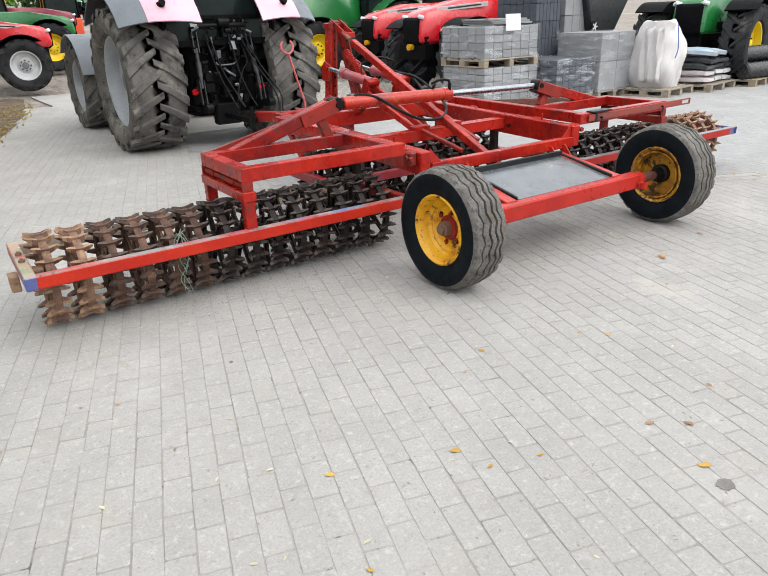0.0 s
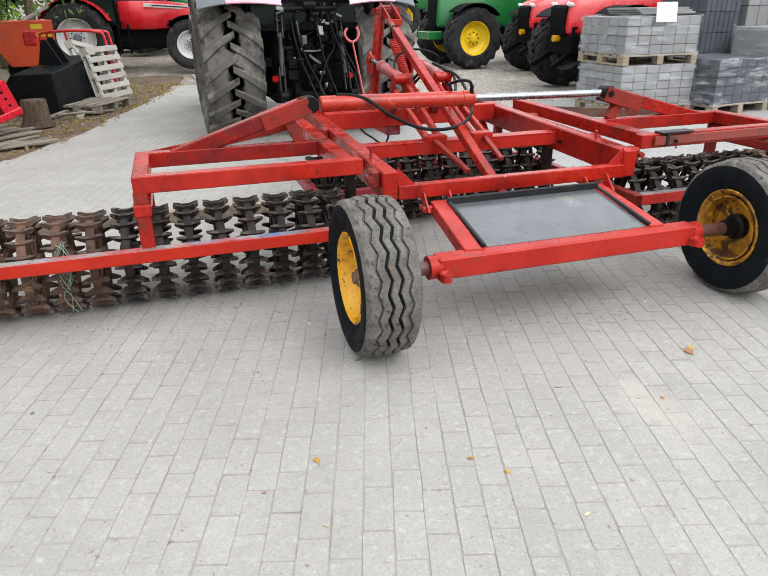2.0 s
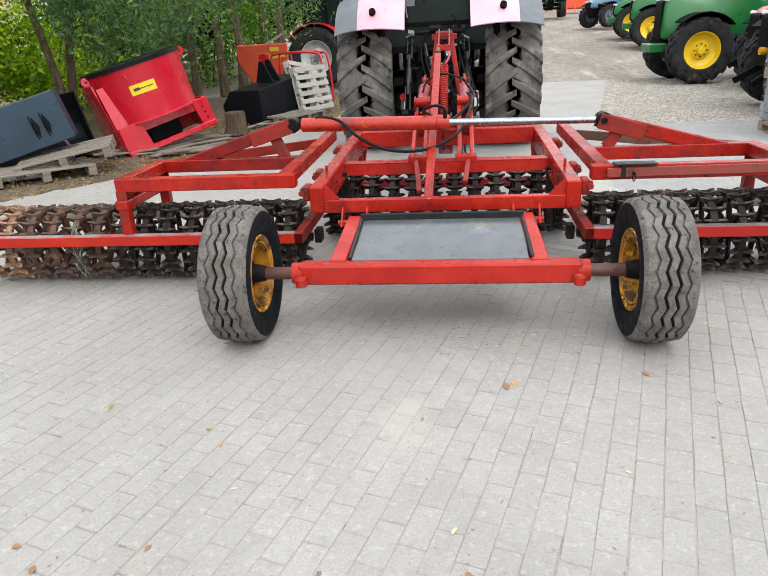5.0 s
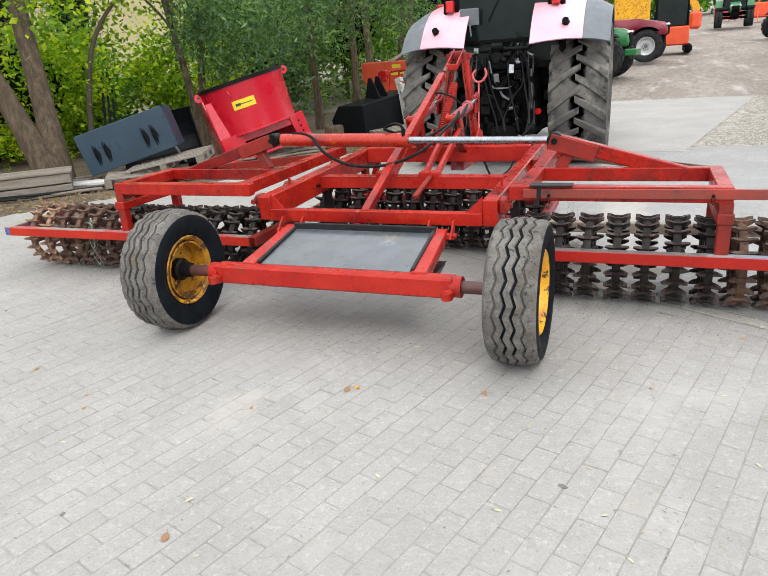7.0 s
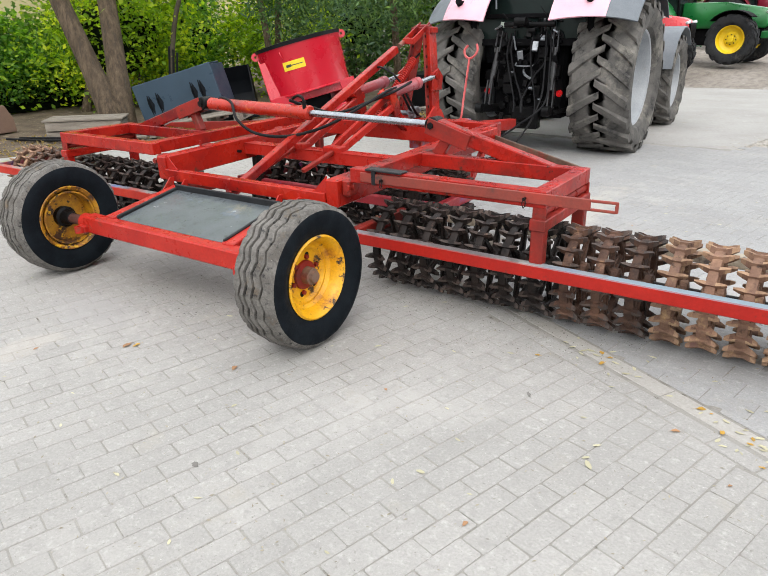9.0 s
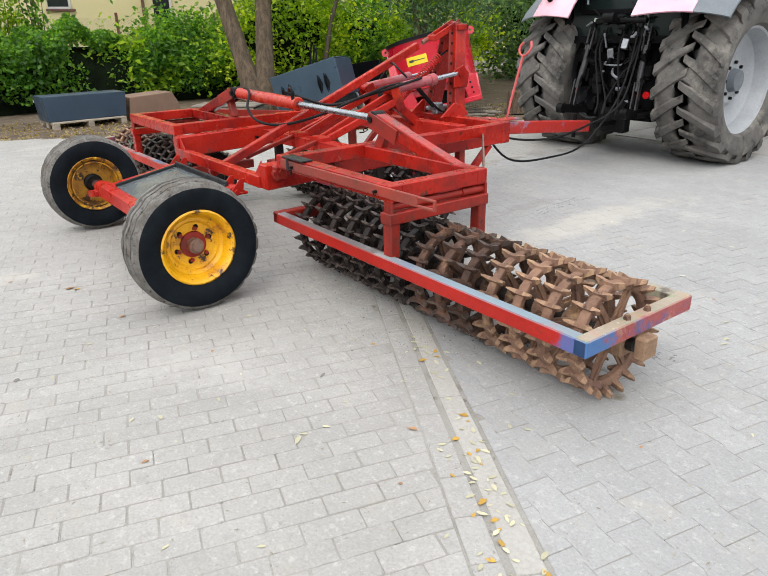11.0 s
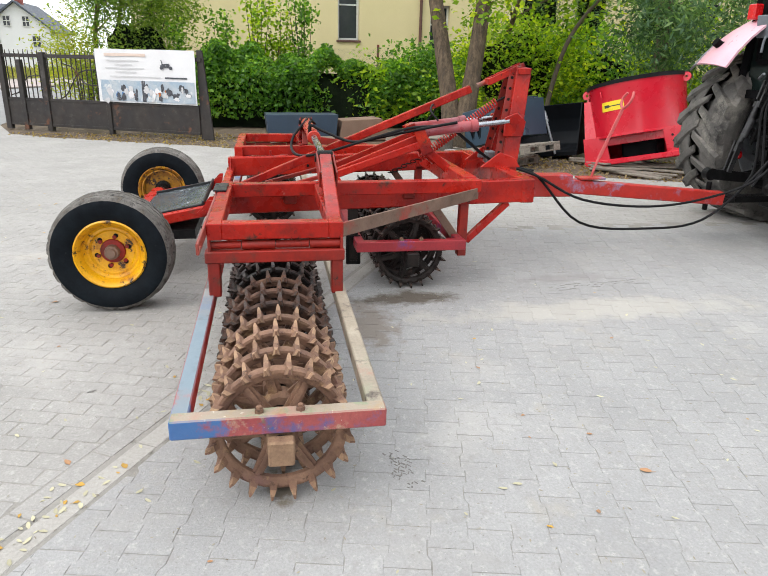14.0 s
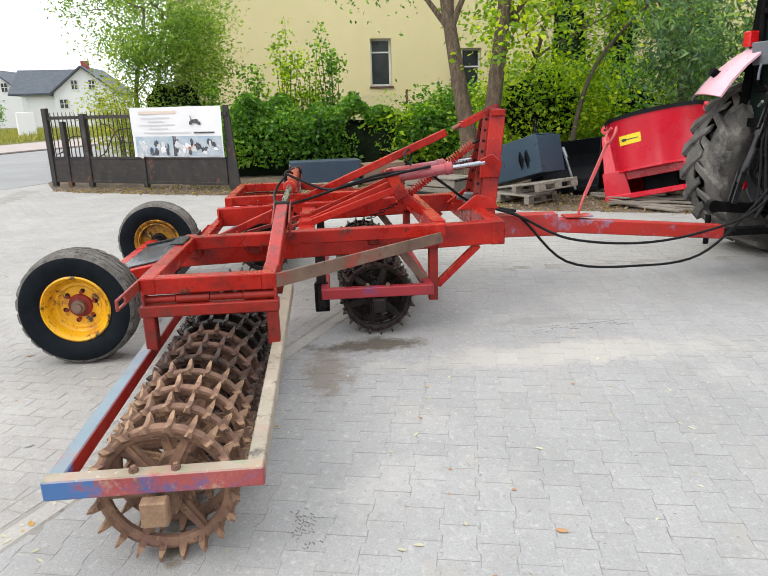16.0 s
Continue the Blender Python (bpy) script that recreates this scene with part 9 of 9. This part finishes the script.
def far_house(at, label, gw, zb, ze, zr, ln, chimney=True, wins_=()):
    """A gabled house, its gable (gw wide) towards +x and its wing going off to -y."""
    h = thing("white_house", label, "house", at, "houses across the road")
    bm = bmnew()
    prism(bm, [(-gw / 2, zb), (gw / 2, zb), (gw / 2, ze), (0, zr), (-gw / 2, ze)], Matrix.Translation((-4, 0, 0)) @ SIDE, 8.0)
    block(bm, (-7.5, -gw / 2 - ln, zb), (-0.9, -gw / 2 + 0.1, ze), 0)
    part("wall", bm, WALLW, h)
    bm = bmnew()
    for s in (-1, 1):
        beam(bm, (-4, 0, zr + 0.12), (-4, s * (gw / 2 + 0.45), ze - 0.22), 0.16, 8.8, up=X)
    m_ = Matrix.Translation((0, -gw / 2 - ln / 2, 0)) @ pose(0, 0, 0, 90, 0, 0)
    prism(bm, [(-0.5, ze - 0.2), (-0.5, ze), (-4.2, zr + 0.1), (-7.9, ze), (-7.9, ze - 0.2)], m_, ln + gw * 0.5)
    part("roof", bm, SLATE, h)
    if chimney:
        bm = bmnew()
        block(bm, (-1.6, -0.25, zr - 0.4), (-0.9, 0.45, zr + 0.75), 0.02)
        part("chimney", bm, CHIM, h)
    for y, z, w_, hh_ in wins_:
        bm = bmnew()
        block(bm, (0.0, y - w_ / 2, z - hh_ / 2), (0.05, y + w_ / 2, z + hh_ / 2), 0)
        wv_ = part("window", bm, PANE, h)
        bm = bmnew()
        for k in (-1, 0, 1):
            block(bm, (0.05, y + k * (w_ / 2 - 0.03) - 0.03, z - hh_ / 2), (0.08, y + k * (w_ / 2 - 0.03) + 0.03, z + hh_ / 2), 0)
            block(bm, (0.05, y - w_ / 2, z + k * (hh_ / 2 - 0.03) - 0.03), (0.08, y + w_ / 2, z + k * (hh_ / 2 - 0.03) + 0.03), 0)
        part("window_frame", bm, PVC, wv_)
    return h


far_house(pose(hx, -20.0, 0, 0, 0, 0), "white rendered house with a blue-grey tiled roof and a brick chimney", 6.2, -0.2, 3.75, 6.2, 3.2, True, ((-0.9, 4.5, 0.7, 1.0), (0.85, 4.5, 0.7, 1.0), (-2.2, 2.6, 0.9, 1.0), (1.6, 2.65, 0.8, 1.1)))
far_house(pose(hx - 14, -34.5, 0, 0, 0, 0), "second white house with a grey roof behind", 6.0, -0.2, 4.3, 6.9, 4.0, False, ((-0.8, 4.9, 0.8, 1.1), (1.2, 4.9, 0.8, 1.1)))
boxc = thing("utility_cabinet", "white street utility cabinet on the verge", "cabinet", pose(-41.2, -15.7, 0.05, 0, -4, 25) @ Matrix.Scale(1.35, 4))
bm = bmnew()
block(bm, (-0.3, -0.38, 0.0), (0.3, 0.38, 1.25), 0.02)
part("housing", bm, WALLW, boxc)
bush((-66, -29.0, 0), (2.0, 1.6, 2.0), 5000, 0.2, L_IVY, "round clipped tree by the houses", 40)
for k in range(5):
    bush((-62 - 1.2 * k, -31.0 - 2.0 * k, 0), (1.4, 1.2, 2.0 + 0.2 * k), 3600, 0.18, L_DARK, "clipped garden evergreen across the road", 30)
tree((-60, -36.0, 0), 9.0, 0.25, L_IVY, 5000, 0.45, "broad tree across the road", ((0, 0, 1),), spread=1.2, aspect=0.6)
for k in (0, 1, 7):
    tree((-95 - 6 * (k % 3), -60 + 11 * k, 0), 11.0 + k % 3, 0.3, (L_IVY, L_FINE)[k % 2], 2500, 0.8, "distant tree on the skyline", spread=1.2, aspect=0.6)
for k in range(12):
    bush((-20 + 9 * k, 88 + 4 * (k % 3), rise(88) - 0.5), (6, 4, 4.5 + (k % 3)), 1600, 0.9, (L_DARK, L_IVY)[k % 2], "distant tree line at the end of the yard", 40)
bm = bmnew()
sweep(bm, [(-120, -70, 9.6), (-70, -52, 8.4), (-20, -34, 9.0)], 0.02, 5)
sweep(bm, [(-120, -68, 10.2), (-70, -50, 9.0), (-20, -32, 9.6)], 0.02, 5)
tagged(part("power_line", bm, BLACK_RUBBER), "thin overhead power lines over the road", "power line")


settle(standing)
# ---- fallen leaves, stains, prints ----
LEAF_Y = surface("fallen_yellow_leaf", (0.52, 0.30, 0.03), (0.42, 0.25, 0.05), 0.6, scale=30, bump=0.1, rand=0.2)
LEAF_P = surface("fallen_pale_leaf", (0.46, 0.43, 0.26), (0.52, 0.49, 0.36), 0.65, scale=30, bump=0.1, rand=0.2)
LEAF_B = surface("fallen_brown_leaf", (0.42, 0.22, 0.10), (0.30, 0.17, 0.09), 0.7, scale=30, bump=0.1, rand=0.2)


def leaf_mesh(material, seed):
    q = random.Random(seed)
    bm = bmnew()
    o = []
    for k in range(10):
        a = 2 * math.pi * k / 10
        r = (0.5 if k % 5 else 0.62) * q.uniform(0.75, 1.1)
        o.append((r * math.cos(a), 0.62 * r * math.sin(a)))
    c = bm.verts.new((0, 0, 0.06))
    vs = [bm.verts.new((x, y, 0.10 * abs(y) * 2 + q.uniform(0, 0.10))) for x, y in o]
    for i in range(10):
        bm.faces.new((c, vs[i], vs[(i + 1) % 10]))
    sweep(bm, [(0.45, 0, 0.05), (0.65, 0.02, 0.06), (0.85, 0.08, 0.05)], 0.015, 4)
    return mesh_of("fallen_leaf", bm, material, 60)


LM = {"y": leaf_mesh(LEAF_Y, 1), "p": leaf_mesh(LEAF_P, 2), "b": leaf_mesh(LEAF_B, 3)}
LN = {"y": "bright yellow fallen leaf lying on the paving", "p": "pale green-yellow fallen leaf on the paving", "b": "dry brown fallen leaf on the paving"}
rl = random.Random(4)


def fallen(x, y, kind, size=0.05):
    o = part("fallen_leaf", LM[kind], None, at=pose(x, y, 0.001, rl.uniform(-6, 6), rl.uniform(-6, 6), rl.uniform(0, 360)) @ Matrix.Scale(size * 0.8, 4))
    tagged(o, LN[kind], "leaf", "fallen leaves")


for x, y, k, s in ((-2.16, -1.27, "y", 0.055), (-2.62, -1.09, "y", 0.045), (-1.52, -0.744, "y", 0.045), (0.32, -0.56, "b", 0.07), (0.36, -0.53, "y", 0.05), (0.98, -0.44, "b", 0.055), (0.11, -1.70, "b", 0.06), (2.65, -0.287, "p", 0.05), (2.88, 0.11, "b", 0.05), (3.29, 2.39, "b", 0.06), (-1.42, -1.62, "b", 0.05), (-1.3, -1.72, "b", 0.05), (-1.5, -1.9, "y", 0.06)):
    fallen(x, y, k, s)
for i in range(150):
    fallen(rl.uniform(-3.6, 4.8), rl.uniform(-2.3, 3.6), rl.choice("ppppppby"), rl.uniform(0.016, 0.038))
for i in range(80):
    fallen(rl.uniform(1.5, 6.5), rl.uniform(-1.5, 4.5), rl.choice("pppppb"), rl.uniform(0.018, 0.042))
for i in range(70):
    t = rl.uniform(0.2, 2.6)
    p = S0 + SD * t + SN * rl.gauss(0.02, 0.07)
    if rl.random() < 0.5 + 0.3 * math.sin(t * 3):
        fallen(p.x, p.y, rl.choice("ppyp"), rl.uniform(0.025, 0.05))
for i in range(55):
    p = S0 + SD * rl.gauss(1.55, 0.25) + SN * rl.gauss(0.03, 0.05)
    fallen(p.x, p.y, rl.choice("pppy"), rl.uniform(0.018, 0.04))
# litter on the soil
nl = 5200
C = []
while len(C) < nl:
    x, y = rl.uniform(-9.5, -1.0), rl.uniform(-4.5, 14)
    if not inside_edge(x, y) and inside_edge(x + 2.6, y):
        C.append((x + 0.15, y, 0.0))
litter_mat = leaf_mat("dry_leaf_litter", (0.12, 0.085, 0.05), (0.23, 0.175, 0.11), (0.36, 0.29, 0.18))
lt = leaves("leaf_litter", np.array(C) + np.array([0, 0, -0.012]), 0.06, litter_mat, None, 0.6, -0.15)
tagged(lt, "dry leaf litter scattered on the soil strip", "leaves")
# straw bits and grit on the paving
C = np.stack([pr.uniform(-3.5, 6, 4200), pr.uniform(-2.3, 4.0, 4200), np.full(4200, 0.002)], 1)
tw = leaves("grit", C, 0.017, surface("grit_and_straw", (0.20, 0.17, 0.13), (0.40, 0.36, 0.26), 0.9), None, 0.35, 0.0)
for v in tw.data.vertices:
    v.co.z = 0.0015 + 0.3 * abs(v.co.z - 0.002)
tagged(tw, "bits of straw and grit on the paving", "grit")

cr = np.random.default_rng(29)
sv, sf = [], []
for _ in range(5200):
    kind_ = cr.random()
    if kind_ < 0.72:
        x, y = cr.choice((-1, 1)) * cr.uniform(0.6, 2.6), 0.86 + cr.normal() * 0.24
    elif kind_ < 0.9:
        x, y = cr.normal() * 0.8, 1.8 + cr.normal() * 0.35
    else:
        x, y = cr.normal() * 0.5, 0.1 + cr.normal() * 0.25
    r = cr.uniform(0.001, 0.0034) * (1.8 if cr.random() < 0.04 else 1)
    k, turn = len(sv), cr.uniform(0, 6.28)
    for i in range(5):
        a = turn + i * 1.257
        q = r * cr.uniform(0.6, 1.3)
        sv.append((x + q * math.cos(a), y + q * math.sin(a), 0.0006))
    sv.append((x, y, 0.0006 + r * cr.uniform(0.4, 0.9)))
    sf += [(k + i, k + (i + 1) % 5, k + 5) for i in range(5)]
tagged(new("soil_crumbs", raw("soil_crumbs", sv, sf, surface("dark_soil_crumbs", (0.17, 0.15, 0.125), (0.10, 0.088, 0.072), 0.95, scale=9, coords="World"))), "dark soil crumbs dropped on the paving under the gangs", "soil", kind="stuff")

STAIN = surface("dark_wet_stain", (0.13, 0.12, 0.11), (0.08, 0.072, 0.067), 0.35, scale=8, fine=40, bump=0.1, coords="World")
DIRTY = surface("dark_dirt_print", (0.21, 0.20, 0.186), (0.15, 0.141, 0.13), 0.9, scale=8, fine=40, bump=0.1, coords="World")


def stain(x, y, rx, ry, rot, seed, material=STAIN, label="dark wet patch on the paving", rough=0.45, h=0.0014):
    q = random.Random(seed)
    o = []
    n = 26
    for k in range(n):
        a = 2 * math.pi * k / n
        f = 1 + rough * noise.noise(Vector((math.cos(a) * 1.8, math.sin(a) * 1.8, seed * 3.1))) + q.uniform(-0.12, 0.12)
        o.append((rx * f * math.cos(a), ry * f * math.sin(a)))
    bm = bmnew()
    prism(bm, o, pose(x, y, h / 2 + 0.0012, 0, 0, rot), h)
    tagged(part("stain", bm, material), label, "stain", "stains on the paving")


for i in range(12):
    stain(rl.uniform(-3.4, 3.5), rl.uniform(-2.2, 1.5), rl.uniform(0.008, 0.02), rl.uniform(0.006, 0.013), rl.uniform(0, 180), i + 40, DIRTY, "small dark spot on the paving")
stain(-1.54, -2.0, 0.036, 0.028, 0, 77, DIRTY, "round dark cap in the paving", 0.1)
# a tyre tread print in dirt
tp = thing("tread_print", "dirty tyre tread print on the paving", "stain", pose(3.127, 1.421, 0.0012, 0, 0, 9.6))
for i in range(12):
    for j in range(6):
        u = i * 0.022 - 0.12
        if rl.random() < (0.12 if -0.05 < u < 0.09 else 0.62) + 0.06 * abs(j - 2.5):
            continue
        bm = bmnew()
        slab(bm, pose(u * -1.0 + rl.uniform(-0.004, 0.004), (j - 2.5) * 0.015 + 0.012 * math.sin(i), 0, 0, 0, (32 if j % 2 else -32) + rl.uniform(-12, 12)), (rl.uniform(0.010, 0.022), rl.uniform(0.003, 0.007), 0.0012), 0)
        part("tread_mark", bm, DIRTY, tp)
# oily specks dripped under the axle
sv_, sf_ = [], []
for k in range(130):
    x, y, r = rl.gauss(-0.1, 0.55), rl.gauss(0.15, 0.25), rl.uniform(0.002, 0.006)
    k0 = len(sv_)
    for i in range(7):
        a = 2 * math.pi * i / 7
        q = r * rl.uniform(0.6, 1.2)
        sv_.append((x + 1.4 * q * math.cos(a), y + q * math.sin(a), 0.0022))
    sf_.append(tuple(range(k0, k0 + 7)))
tagged(new("oil_specks", raw("oil_specks", sv_, sf_, STAIN)), "oily specks on the paving under the axle", "stain", kind="stuff")
# a dusty scuff left by a turning tyre, ahead of the middle gang
scuff = thing("tread_print", "smeared dark tyre scuff on the paving", "stain", pose(1.132, 2.98, 0.0012, 0, 0, 98.6))
rk = random.Random(31)
for i in range(15):
    for j in range(3):
        if rk.random() < 0.25:
            continue
        bm = bmnew()
        slab(bm, pose(i * 0.052 + rk.uniform(-0.012, 0.012), j * 0.045 - 0.05 + 0.02 * math.sin(i * 0.4), 0, 0, 0, rk.uniform(-14, 14) + (18 if j % 2 else -10)), (rk.uniform(0.025, 0.055), rk.uniform(0.003, 0.008), 0.0012), 0)
        part("tread_mark", bm, DIRTY, scuff)
